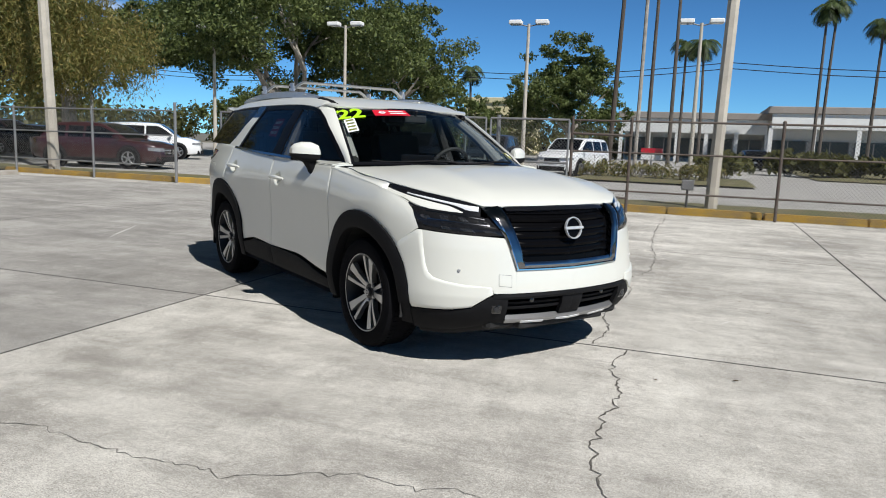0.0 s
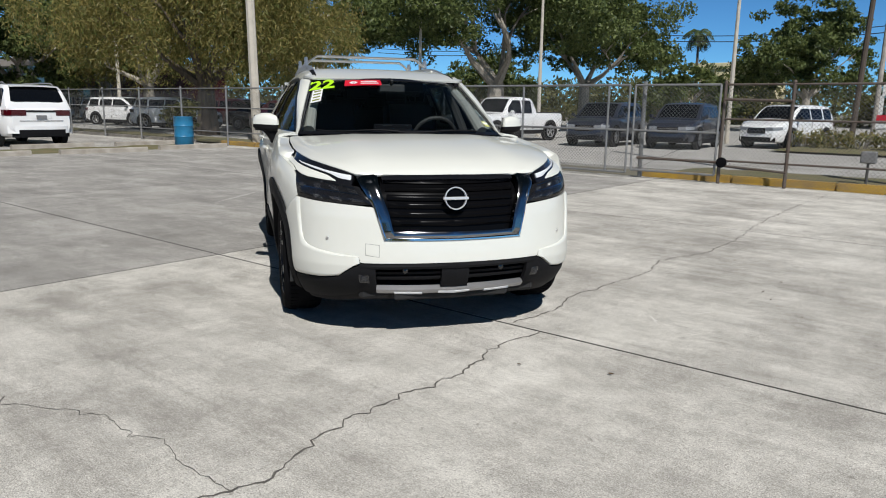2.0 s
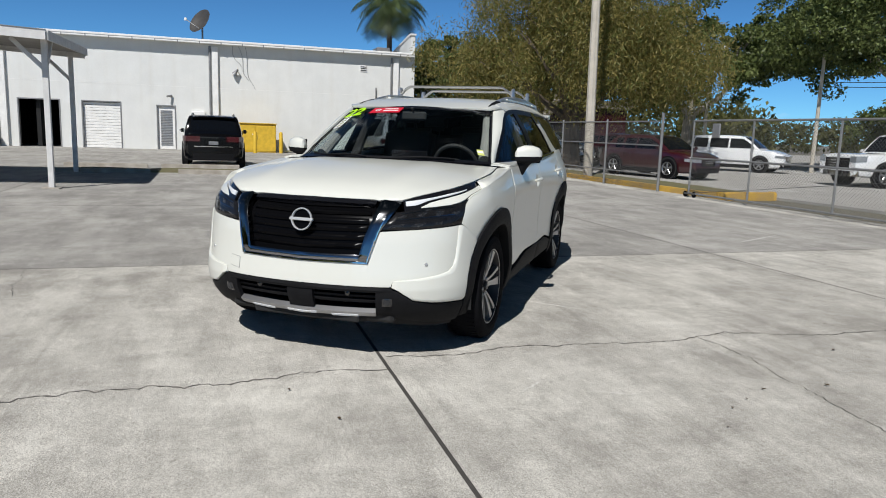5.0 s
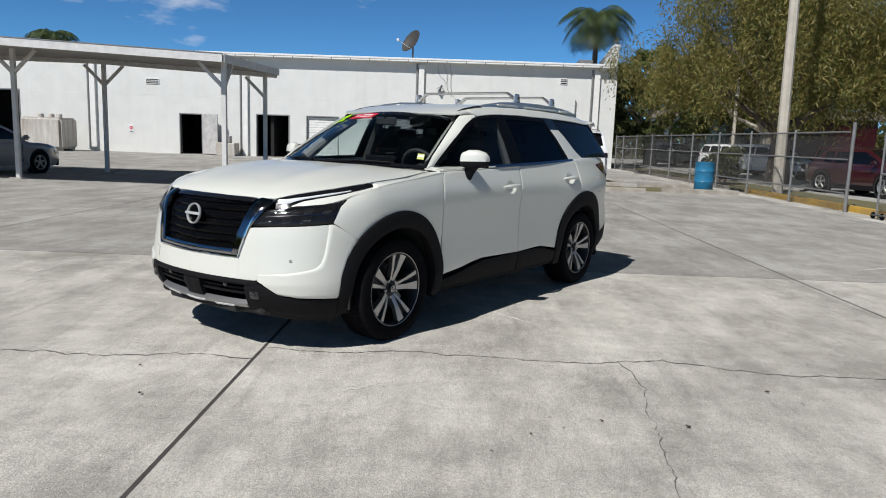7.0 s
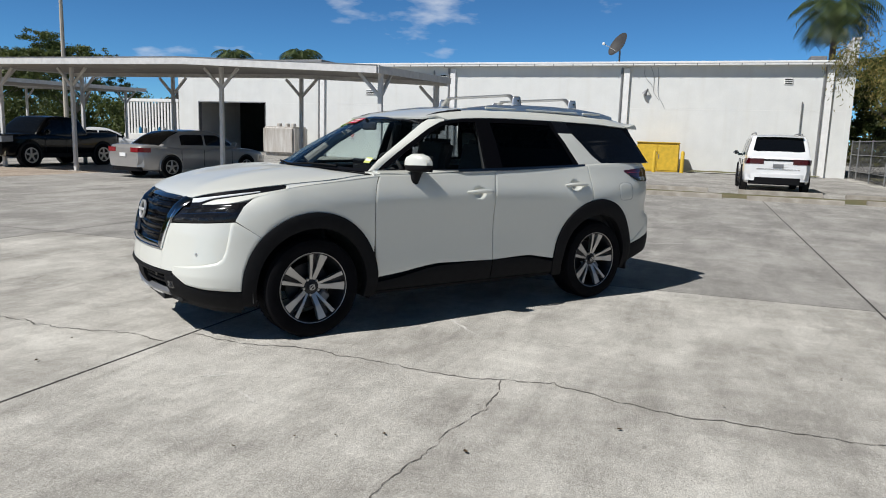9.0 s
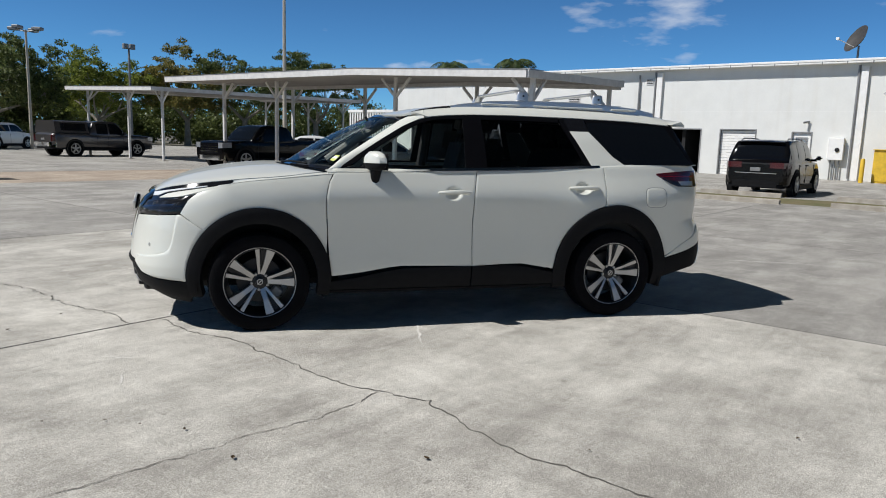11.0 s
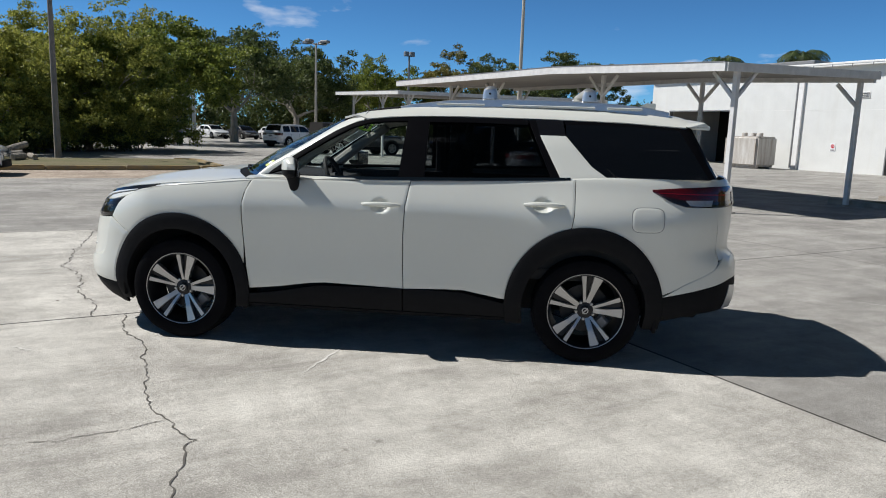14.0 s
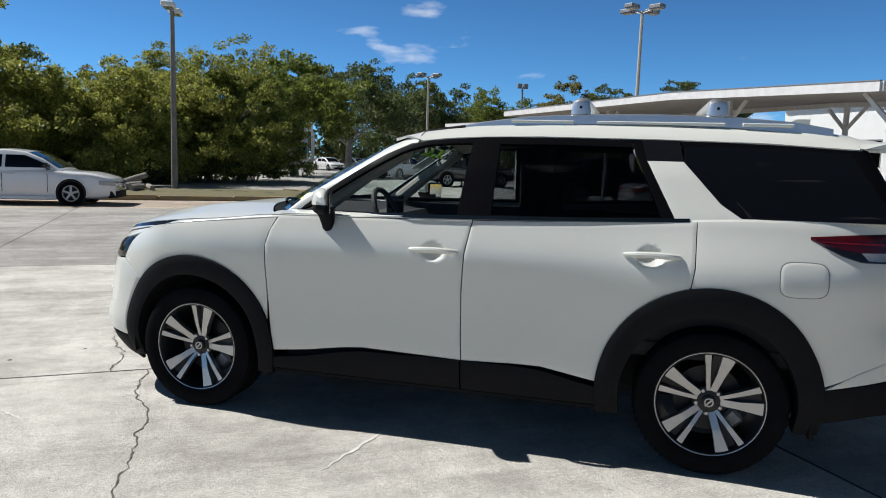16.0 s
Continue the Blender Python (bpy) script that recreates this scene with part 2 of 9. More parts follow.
DISH_GREY = mat("dish_grey", (0.045, 0.042, 0.040), 0.6, vary=0.2, scale=6)
POLE_CONC = mat("pole_concrete", (0.46, 0.42, 0.35), 0.9, vary=0.15, scale=3, bump=0.3, bscale=50)
STEEL_GREY = mat("grey_steel", (0.25, 0.25, 0.25), 0.55, 0.5, vary=0.2, scale=5)
BLUE_PLASTIC = mat("blue_plastic", (0.02, 0.16, 0.30), 0.4, vary=0.15, scale=6)
YELLOW = mat("yellow_enamel", (0.62, 0.40, 0.03), 0.55, vary=0.18, scale=5)
TANK = mat("stained_tank_paint", (0.60, 0.585, 0.55), 0.7, scale=1.6, col2=(0.33, 0.28, 0.23), stretch=(3, 3, 0.35))
RUBBER = mat("tyre_rubber", (0.006, 0.006, 0.007), 0.85, spec=0.05, vary=0.25, scale=12, bump=0.2, bscale=90)
BLACK_PLASTIC = mat("black_trim_plastic", (0.009, 0.009, 0.010), 0.65, spec=0.10, vary=0.15, scale=20, bump=0.08, bscale=300)
GLOSS_BLACK = mat("gloss_black", (0.008, 0.008, 0.010), 0.08, vary=0, coat=0.6)
CHROME = mat("chrome", (0.75, 0.76, 0.78), 0.07, 1.0, vary=0.03, scale=8)
SATIN = mat("satin_silver", (0.66, 0.66, 0.66), 0.36, 0.9, vary=0.05, scale=8)
ALLOY = mat("machined_alloy", (0.42, 0.42, 0.42), 0.34, 0.9, vary=0.06, scale=12)
ALLOY_DARK = mat("dark_alloy", (0.018, 0.018, 0.02), 0.45, 0.4, vary=0.1, scale=12)
PEARL = mat("pearl_white_paint", (0.645, 0.646, 0.588), 0.30, vary=0.015, scale=2, coat=0.62)
CAR_WHITE = mat("white_car_paint", (0.78, 0.78, 0.77), 0.3, vary=0.02, coat=1.0)
CAR_BLACK = mat("black_car_paint", (0.003, 0.003, 0.0035), 0.12, vary=0.1, coat=0.0, spec=0.28)
CAR_RED = mat("dark_red_car_paint", (0.032, 0.003, 0.006), 0.3, vary=0.05, coat=1.0)
CAR_SILVER = mat("silver_car_paint", (0.36, 0.35, 0.34), 0.3, 0.4, vary=0.04, coat=1.0)
CAR_GREY = mat("grey_car_paint", (0.055, 0.05, 0.05), 0.3, 0.4, vary=0.05, coat=1.0)
CAR_NAVY = mat("navy_car_paint", (0.018, 0.022, 0.035), 0.28, 0.2, vary=0.05, coat=1.0)
GLASS_DARK = mat("privacy_glass", (0.004, 0.005, 0.007), 0.03, vary=0, spec=0.32)
GLASS_CLEAR = glass_mat("windscreen_glass", (0.86, 0.91, 0.91))
GLASS_SIDE = glass_mat("side_glass", (0.90, 0.93, 0.92))
GLASS_REAR = glass_mat("rear_tinted_glass", (0.44, 0.46, 0.48))
RED_LENS = mat("red_lens", (0.055, 0.002, 0.005), 0.10, vary=0.1, scale=20, coat=0.8)
LAMP_RED = mat("bright_red_lens", (0.22, 0.006, 0.012), 0.12, vary=0.2, scale=20, coat=0.6)
PROJECTOR = mat("dark_projector", (0.12, 0.12, 0.125), 0.14, 0.8, scale=150, col2=(0.006, 0.006, 0.007), coat=0.4, bump=0.6, bscale=220)
CLEAR_LENS = mat("lamp_lens", (0.30, 0.32, 0.34), 0.10, 0.3, vary=0.2, scale=25, coat=0.8)
LED_WHITE = mat("white_lamp_strip", (0.72, 0.73, 0.74), 0.15, vary=0.03, coat=0.7)
LAMP_LENS_DARK = mat("smoked_headlamp", (0.010, 0.010, 0.011), 0.10, vary=0.3, scale=40, coat=0.05, spec=0.3)
INTERIOR = mat("interior_black", (0.022, 0.021, 0.021), 0.7, vary=0.2, scale=10)
INTERIOR_GREY = mat("interior_grey_trim", (0.30, 0.28, 0.25), 0.8, vary=0.1, scale=10)
BARK_DARK = mat("dark_bark", (0.115, 0.09, 0.068), 0.95, vary=0.35, scale=3, bump=0.8, bscale=14, stretch=(4, 4, 0.8))
BARK = mat("bark", (0.30, 0.27, 0.225), 0.95, vary=0.35, scale=3, bump=0.8, bscale=14, stretch=(4, 4, 0.8))
PALM_BARK = mat("palm_bark", (0.10, 0.083, 0.068), 0.95, vary=0.3, scale=2, bump=0.8, bscale=20)
LEAF_OAK = leaf_mat("oak_leaf", (0.046, 0.068, 0.020), (0.17, 0.205, 0.066))
LEAF_OLIVE = leaf_mat("dry_olive_leaf", (0.095, 0.120, 0.030), (0.31, 0.245, 0.080), 0.4)
LEAF_GREEN = leaf_mat("green_leaf", (0.084, 0.118, 0.023), (0.28, 0.315, 0.060), 0.5)
LEAF_PALM = leaf_mat("palm_leaf", (0.035, 0.055, 0.02), (0.09, 0.12, 0.04), 0.2)
LEAF_FRESH = leaf_mat("olive_green_leaf", (0.135, 0.160, 0.034), (0.43, 0.43, 0.095), 0.5)
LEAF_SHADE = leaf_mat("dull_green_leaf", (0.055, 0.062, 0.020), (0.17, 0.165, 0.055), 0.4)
SIGN_RED = mat("red_sticker", (0.55, 0.012, 0.03), 0.4, vary=0.03)
SIGN_WHITE = mat("white_sticker", (0.75, 0.75, 0.74), 0.5, vary=0.05)
LIME = mat("lime_vinyl", (0.40, 0.75, 0.01), 0.5, vary=0.03)
ROOF_BROWN = mat("low_roof", (0.28, 0.25, 0.22), 0.85, vary=0.15, scale=0.6)
GLASS_BLD = mat("building_glass", (0.03, 0.05, 0.06), 0.08, vary=0.1)
CREAM = mat("cream_render", (0.62, 0.55, 0.33), 0.85, vary=0.06)


# ---- building helpers ----
def thing(name, label, category, m=None, group="", kind=""):
    e = new(name)
    e.empty_display_size = 0.3
    if m is not None:
        e.matrix_world = m
    return tagged(e, label, category, group, kind)


def finish(bm, name, material, smooth=False, angle=35):
    me = bpy.data.meshes.new(name)
    bmesh.ops.recalc_face_normals(bm, faces=bm.faces)
    if smooth:
        lim = radians(angle)
        for f in bm.faces:
            f.smooth = True
        for e in bm.edges:
            if len(e.link_faces) == 2 and e.calc_face_angle(0) > lim:
                e.smooth = False
    bm.to_mesh(me)
    bm.free()
    me.materials.append(material)
    return me


def part(name, bm, material, parent, label="", smooth=False, angle=35):
    ob = new(name, finish(bm, name, material, smooth, angle))
    ob.parent = parent
    return tagged(ob, label)


def solo(name, bm, material, label, category, m=None, group="", kind="", smooth=False):
    ob = new(name, finish(bm, name, material, smooth))
    if m is not None:
        ob.matrix_world = m
    return tagged(ob, label, category, group, kind)


def box(bm, x0, x1, y0, y1, z0, z1, bevel=0.0, m=None, seg=1):
    r = bmesh.ops.create_cube(bm, size=1)
    vs = r["verts"]
    for v in vs:
        v.co = Vector(((x0 + x1) / 2 + v.co.x * (x1 - x0), (y0 + y1) / 2 + v.co.y * (y1 - y0), (z0 + z1) / 2 + v.co.z * (z1 - z0)))
    if bevel:
        es = list({e for v in vs for e in v.link_edges})
        r2 = bmesh.ops.bevel(bm, geom=es, offset=bevel, segments=seg, affect="EDGES", clamp_overlap=True)
        vs = list({v for f in r2["faces"] for v in f.verts} | {v for v in vs if v.is_valid})
    if m is not None:
        bmesh.ops.transform(bm, matrix=m, verts=vs)
    return vs


def tube(bm, pts, r, n=8, caps=True):
    """A round bar along points; r one radius or one for each point."""
    pts = [Vector(p) for p in pts]
    rs = r if isinstance(r, (list, tuple)) else [r] * len(pts)
    rings, up = [], None
    for i, p in enumerate(pts):
        d = (pts[min(i + 1, len(pts) - 1)] - pts[max(i - 1, 0)]).normalized()
        if up is None:
            up = Vector((0, 0, 1)) if abs(d.z) < 0.9 else Vector((1, 0, 0))
        side = d.cross(up).normalized()
        up = side.cross(d).normalized()
        rings.append([bm.verts.new(p + rs[i] * (math.cos(a) * side + math.sin(a) * up)) for a in [2 * math.pi * k / n for k in range(n)]])
    for a, b in zip(rings, rings[1:]):
        for k in range(n):
            bm.faces.new((a[k], a[(k + 1) % n], b[(k + 1) % n], b[k]))
    if caps:
        bm.faces.new(rings[0][::-1]), bm.faces.new(rings[-1])
    return bm


def lathe(bm, prof, n=24, m=None, close=False, caps=True):
    """Turns (radius, height) points about z."""
    rings = [[bm.verts.new((r * math.cos(2 * math.pi * k / n), r * math.sin(2 * math.pi * k / n), z)) for k in range(n)] for r, z in prof]
    prs = list(zip(rings, rings[1:])) + ([(rings[-1], rings[0])] if close else [])
    for a, b in prs:
        for k in range(n):
            bm.faces.new((a[k], a[(k + 1) % n], b[(k + 1) % n], b[k]))
    if not close and caps:
        if prof[0][0] > 1e-4:
            bm.faces.new(rings[0][::-1])
        if prof[-1][0] > 1e-4:
            bm.faces.new(rings[-1])
    if m is not None:
        bmesh.ops.transform(bm, matrix=m, verts=[v for r in rings for v in r])
    return bm


def prism(bm, poly, y0, y1, m=None):
    """An (x, z) outline pushed from y0 to y1."""
    a = [bm.verts.new((x, y0, z)) for x, z in poly]
    b = [bm.verts.new((x, y1, z)) for x, z in poly]
    n = len(poly)
    bm.faces.new(a), bm.faces.new(b[::-1])
    for i in range(n):
        bm.faces.new((a[i], b[i], b[(i + 1) % n], a[(i + 1) % n]))
    if m is not None:
        bmesh.ops.transform(bm, matrix=m, verts=a + b)
    return bm


def B():
    return bmesh.new()


def loft(bm, rings, close_ends=True):
    rr = [[bm.verts.new(p) for p in r] for r in rings]
    n = len(rr[0])
    for a, b in zip(rr, rr[1:]):
        for k in range(n):
            bm.faces.new((a[k], a[(k + 1) % n], b[(k + 1) % n], b[k]))
    if close_ends:
        bm.faces.new(rr[0][::-1]), bm.faces.new(rr[-1])



# ---- ground and paving ----
bm = B()
box(bm, -900, 900, -900, 900, -0.40, -0.08)
solo("ground", bm, FARLAND, "flat dull ground reaching the horizon", "ground", kind="structure")
bm = B()
box(bm, -70, 70, 12.3, 75, -0.078, -0.01)
solo("road_outer_lot", bm, CONCRETE_FAR, "grey concrete outer lot beyond the fence", "road", kind="structure")
bm = B()
box(bm, -35.9, 60, -120, -26.0, -0.078, -0.02)
solo("road_back_lot", bm, CONCRETE_FAR, "grey concrete back lot", "road", kind="structure")
bm = B()
box(bm, -40.75, 32.6, -50.85, 9.95, -0.079, -0.0015)
solo("pavement_bed", bm, JOINT, "dark joint filler under the concrete slabs", "paving bed", kind="structure")


def rough_sheet(name, x0, x1, y0, y1, z, amp, material, label, step=0.5, seed=0.0):
    bm = B()
    nx, ny = max(2, int((x1 - x0) / step)), max(2, int((y1 - y0) / step))
    g = [[bm.verts.new((x0 + (x1 - x0) * i / nx, y0 + (y1 - y0) * j / ny, z + (amp * noise.noise((i * 0.9 + seed, j * 0.9, seed)) if 0 < j < ny and 0 < i < nx else -0.06))) for j in range(ny + 1)] for i in range(nx + 1)]
    for i in range(nx):
        for j in range(ny):
            bm.faces.new((g[i][j], g[i + 1][j], g[i + 1][j + 1], g[i][j + 1]))
    return solo(name, bm, material, label, "verge", kind="structure", smooth=True)


rough_sheet("verge_east", -1.6, 45, 10.10, 12.6, 0.10, 0.03, SOIL, "dry grassy verge behind the yellow kerb")
rough_sheet("verge_west", -36, -8.95, 10.10, 12.2, 0.10, 0.03, SOIL, "dry grassy verge along the fence", seed=4)
rough_sheet("verge_stops", -18.1, -15.6, -6.5, 9.4, 0.03, 0.05, SOIL, "strip of dirt and dry grass behind wheel stops", seed=8)
rough_sheet("verge_island", -2.55, 40, -24.6, -19.6, 0.15, 0.04, SOIL, "dry grass on the kerbed island", seed=12)
rough_sheet("verge_outer", -2.5, 4.5, 22.5, 29, 0.12, 0.05, SOIL, "planted island in the outer lot", seed=15)
rough_sheet("verge_corner", 8, 40, 34, 60, 0.10, 0.05, SOIL, "lawn beside the outer drive", step=1.5, seed=17)
rough_sheet("verge_wall", -35.8, -34.6, 1.6, 8.2, 0.13, 0.05, SOIL, "grass strip at the foot of the white wall", seed=19)


def kerb_run(name, x0, x1, y, length, w, h, material, label, along_x=True, gap=0.012, seed=1):
    """A row of kerb stones, each a thing of its own."""
    rnd = random.Random(seed)
    n = max(1, round(abs(x1 - x0) / length))
    step = (x1 - x0) / n
    bm = B()
    box(bm, -abs(step) / 2 + gap, abs(step) / 2 - gap, -w / 2, w / 2, -0.09, h, 0.025, seg=2)
    me = finish(bm, name, material)
    for i in range(n):
        c = x0 + step * (i + 0.5)
        ob = new(name, me)
        px, py = (c, y) if along_x else (y, c)
        ob.matrix_world = pose(px + rnd.uniform(-0.01, 0.01), py + rnd.uniform(-0.012, 0.012), rnd.uniform(-0.012, 0.008), 0, 0, (0 if along_x else 90) + rnd.uniform(-0.5, 0.5))
        tagged(ob, label, "kerb", name + " row")


kerb_run("yellow_kerb", -1.75, 30, 9.98, 1.9, 0.22, 0.14, KERB_YELLOW, "worn yellow-painted concrete kerb along the fence")
kerb_run("yellow_kerb", -17.2, -9.2, 9.98, 1.9, 0.22, 0.14, KERB_YELLOW, "worn yellow-painted concrete kerb along the fence", seed=3)
kerb_run("grey_kerb", -36, -19, 9.98, 1.9, 0.20, 0.10, KERB_GREY, "weathered grey concrete kerb along the fence", seed=4)
kerb_run("island_kerb", -1.9, 36, -19.4, 2.2, 0.22, 0.15, KERB_TAN, "ochre-stained kerb of the grass island", seed=5)
for x, y, a, hl_ in ((-2.20, -19.46, 22, 0.31), (-2.64, -19.89, 67, 0.31), (-2.70, -21.12, 90, 0.92), (-2.70, -22.98, 90, 0.92), (-2.64, -24.21, 113, 0.31), (-2.20, -24.64, 158, 0.31)):
    bm = B()
    box(bm, -hl_, hl_, -0.11, 0.11, -0.09, 0.15, 0.025, seg=2)
    solo("island_kerb", bm, KERB_TAN, "ochre-stained kerb of the grass island", "kerb", pose(x, y, 0, 0, 0, a), "island_kerb row")


for x, y, a, hl_ in ((-9.02, 10.12, 40, 0.20), (-8.86, 10.62, 90, 0.42), (-8.86, 11.52, 90, 0.42), (-9.02, 12.10, 140, 0.20)):
    bm = B()
    box(bm, -hl_, hl_, -0.11, 0.11, -0.09, 0.14, 0.025, seg=2)
    solo("yellow_kerb", bm, KERB_YELLOW, "worn yellow-painted concrete kerb turning at the gate", "kerb", pose(x, y, 0, 0, 0, a), "yellow_kerb row")


# long concrete wheel stops with rounded backs
STOP_PROFILE = [(-0.09, -0.005), (-0.07, 0.10), (-0.045, 0.125), (0.045, 0.125), (0.07, 0.10), (0.09, -0.005)]
bm = B()
prism(bm, STOP_PROFILE, -1.2, 1.2)
STOP = finish(bm, "wheel_stop", STOP_PALE)
for u, v, a in ((-15.4, -4.9, 1), (-15.4, -1.75, -1), (-15.5, 1.85, 1.5), (-15.3, 4.9, -2), (-15.7, 7.9, 3), (-18.2, -5.2, -1), (-18.3, -2.4, 2), (-18.4, 1.5, -2), (-18.3, 4.8, 1), (-18.2, 7.8, 4)):
    ob = new("wheel_stop", STOP)
    ob.matrix_world = pose(u, v, 0.004, 0, 0, a)
    tagged(ob, "weathered precast concrete wheel stop lying on the slabs", "wheel stop", "wheel stops")

# short sawn logs dumped on the island
for x, y, z, a, tilt, n_, r_ in ((3.75, -22.6, 0.27, 20, 8, 0.55, 0.12), (3.35, -22.3, 0.26, 65, 0, 0.38, 0.11), (3.55, -22.85, 0.50, 40, 14, 0.60, 0.10), (2.95, -22.6, 0.25, 110, 4, 0.28, 0.10)):
    bm = B()
    tube(bm, [(-n_, 0, 0), (-n_ * 0.3, 0.02, 0.01), (n_ * 0.4, -0.015, 0), (n_, 0, 0)], [r_, r_ * 1.06, r_ * 0.97, r_ * 0.92], 10)
    solo("sawn_log", bm, BARK, "short sawn log lying on the grass island", "log", pose(x, y, z, 0, tilt, a), "sawn logs")

# dark drain grate set beside the island
bm = B()
for i in range(9):
    box(bm, -0.55 + i * 0.13, -0.47 + i * 0.13, -0.35, 0.35, 0.003, 0.012)
box(bm, -0.62, 0.62, -0.42, 0.42, -0.03, 0.004)
solo("drain_grate", bm, DARK_IN, "rusty dark storm drain grate set in concrete", "drain", pose(-2.6, -17.6, 0))


# ---- chain-link fence and rolling gates along y = 9.6 ----
FY, FH = 9.6, 1.9


def links(bm, x0, x1, z0, z1, pitch=0.075, r=0.0023):
    """Woven wire: two sets of slanting strands with a slight zigzag in depth."""
    h = z1 - z0
    n = int((x1 - x0 + h) / pitch)
    for s in (1, -1):
        for i in range(n):
            a = x0 - h + i * pitch + pitch
            lo, hi = max(a, x0), min(a + h, x1)
            if hi - lo < 0.03:
                continue
            p0, p1 = (lo, z0 + lo - a), (hi, z0 + hi - a)
            if s < 0:
                p0, p1 = (x0 + x1 - p0[0], p0[1]), (x0 + x1 - p1[0], p1[1])
            y = s * r
            vs = []
            for (x, z) in (p0, p1):
                vs.append([bm.verts.new((x + dx * r, y + dy * r, z + dz * r)) for dx, dy, dz in ((0.8 * -s, 0, 0.8), (0, 1.2, 0), (0.8 * s, 0, -0.8), (0, -1.2, 0))])
            for k in range(4):
                bm.faces.new((vs[0][k], vs[0][(k + 1) % 4], vs[1][(k + 1) % 4], vs[1][k]))


def fence_panel(x0, x1, y=FY, label="galvanised chain-link fence bay with steel posts", steel=None):
    steel = steel or GALV
    f = thing("chain_link_fence", label, "fence", pose(x0, y, 0), "fence bays")
    L = x1 - x0
    for x in (0.0,):
        bm = B()
        tube(bm, [(x, 0, -0.1), (x, 0, FH + 0.03)], 0.032, 10)
        lathe(bm, [(0.036, FH + 0.03), (0.036, FH + 0.05), (0.018, FH + 0.075), (0.0, FH + 0.08)], 10, pose(x, 0, 0))
        part("post", bm, steel, f, smooth=True)
    for z, r in ((FH, 0.021), (1.25, 0.019), (0.45, 0.019)):
        bm = B()
        tube(bm, [(0, 0, z), (L, 0, z)], r, 8)
        part("rail", bm, steel, f, smooth=True)
    bm = B()
    links(bm, 0, L, 0.06, FH + 0.02)
    m = part("wire_mesh", bm, GALV_DARK, f)
    m.location.y = 0.03
    return f


west = [-35.7, -33.9, -30.9, -27.9, -24.9, -22.0, -19.1, -16.35, -13.4, -10.65]
east = [1.17, 4.05, 7.0, 10.0, 13.0, 16.0, 19.0]
for a, b in zip(west, west[1:]):
    fence_panel(a, b)
for a, b in zip(east, east[1:]):
    fence_panel(a, b, label="rust-browned chain-link fence bay with steel posts", steel=GALV_RUST)
bm = B()
tube(bm, [(0, 0, -0.1), (0, 0, 2.12)], 0.04, 10)
solo("gate_post", bm, GALV, "tall galvanised steel gate post", "fence post", pose(-10.6, FY + 0.06, 0), smooth=True)
bm = B()
tube(bm, [(0, 0, -0.1), (0, 0, 1.98)], 0.045, 10)
solo("gate_post", bm, GALV, "galvanised steel gate post", "fence post", pose(-1.72, FY + 0.10, 0), smooth=True)


def gate_leaf(x0, x1, y, uprights, wheel_at, z0=0.16, z1=1.90, label="rolling chain-link gate leaf on small castors"):
    g = thing("rolling_gate", label, "gate", pose(x0, y, 0), "gates")
    L = x1 - x0
    for x in uprights:
        bm = B()
        tube(bm, [(x - x0, 0, z0), (x - x0, 0, z1)], 0.024, 8)
        part("upright", bm, GALV, g, smooth=True)
    for z in (z0, 0.98, z1):
        bm = B()
        tube(bm, [(0, 0, z), (L, 0, z)], 0.024, 8)
        part("rail", bm, GALV, g, smooth=True)
    bm = B()
    links(bm, 0, L, z0, z1)
    part("wire_mesh", bm, GALV_DARK, g)
    bm = B()
    d = 1.7
    tube(bm, [(0.05, 0.02, z0), (L - 0.05, 0.02, 0.96)], 0.006, 6)
    part("brace_wire", bm, GALV_DARK, g)
    for x in wheel_at:
        for s in (-0.17, 0.17):
            bm = B()
            lathe(bm, [(0.0, -0.022), (0.05, -0.022), (0.075, -0.015), (0.075, 0.015), (0.05, 0.022), (0.0, 0.022)], 16, pose(x - x0 + s, 0, 0.075, 90))
            part("castor", bm, RUBBER, g, "small black rubber castor", smooth=True)
        bm = B()
        box(bm, x - x0 - 0.2, x - x0 + 0.2, -0.03, 0.03, 0.07, 0.11, 0.006)
        tube(bm, [(x - x0, 0, 0.1), (x - x0, 0, z0 + 0.03)], 0.018, 8)
        part("bracket", bm, GALV_DARK, g)
    return g


gate_leaf(-9.0, -1.95, FY - 0.12, [-9.0, -6.9, -4.55, -2.42, -1.95], [-8.95], z0=0.10)
gate_leaf(-1.86, -0.12, FY - 0.05, [-1.86, -0.12], [], label="short chain-link gate leaf beside the yellow kerb")
fence_panel(-0.05, 1.17, label="short rust-browned chain-link fence bay", steel=GALV_RUST)
gt = thing("gate_track", "rusting steel guide pipes of the gate", "gate track", pose(0, FY - 0.09, 0))
for a, b, r_ in (((-1.72, 0, 0.42), (0.05, 0, 0.42), 0.026), ((-0.02, 0, 1.62), (1.20, 0, 1.60), 0.026), ((0.0, 0, 0.36), (1.20, 0, 0.30), 0.022)):
    bm = B()
    tube(bm, [a, b], r_, 8)
    part("guide_pipe", bm, GALV_RUST, gt, smooth=True)
bm = B()
lathe(bm, [(0.0, -0.03), (0.06, -0.03), (0.10, -0.02), (0.10, 0.02), (0.06, 0.03), (0.0, 0.03)], 18, pose(0, 0, 0, 90))
solo("guide_roller", bm, RUBBER, "black rubber guide roller on the gate rail", "roller", pose(0.02, FY - 0.10, 0.42), smooth=True)
bm = B()
box(bm, -0.14, 0.14, -0.02, 0.02, -0.17, 0.17, 0.03)
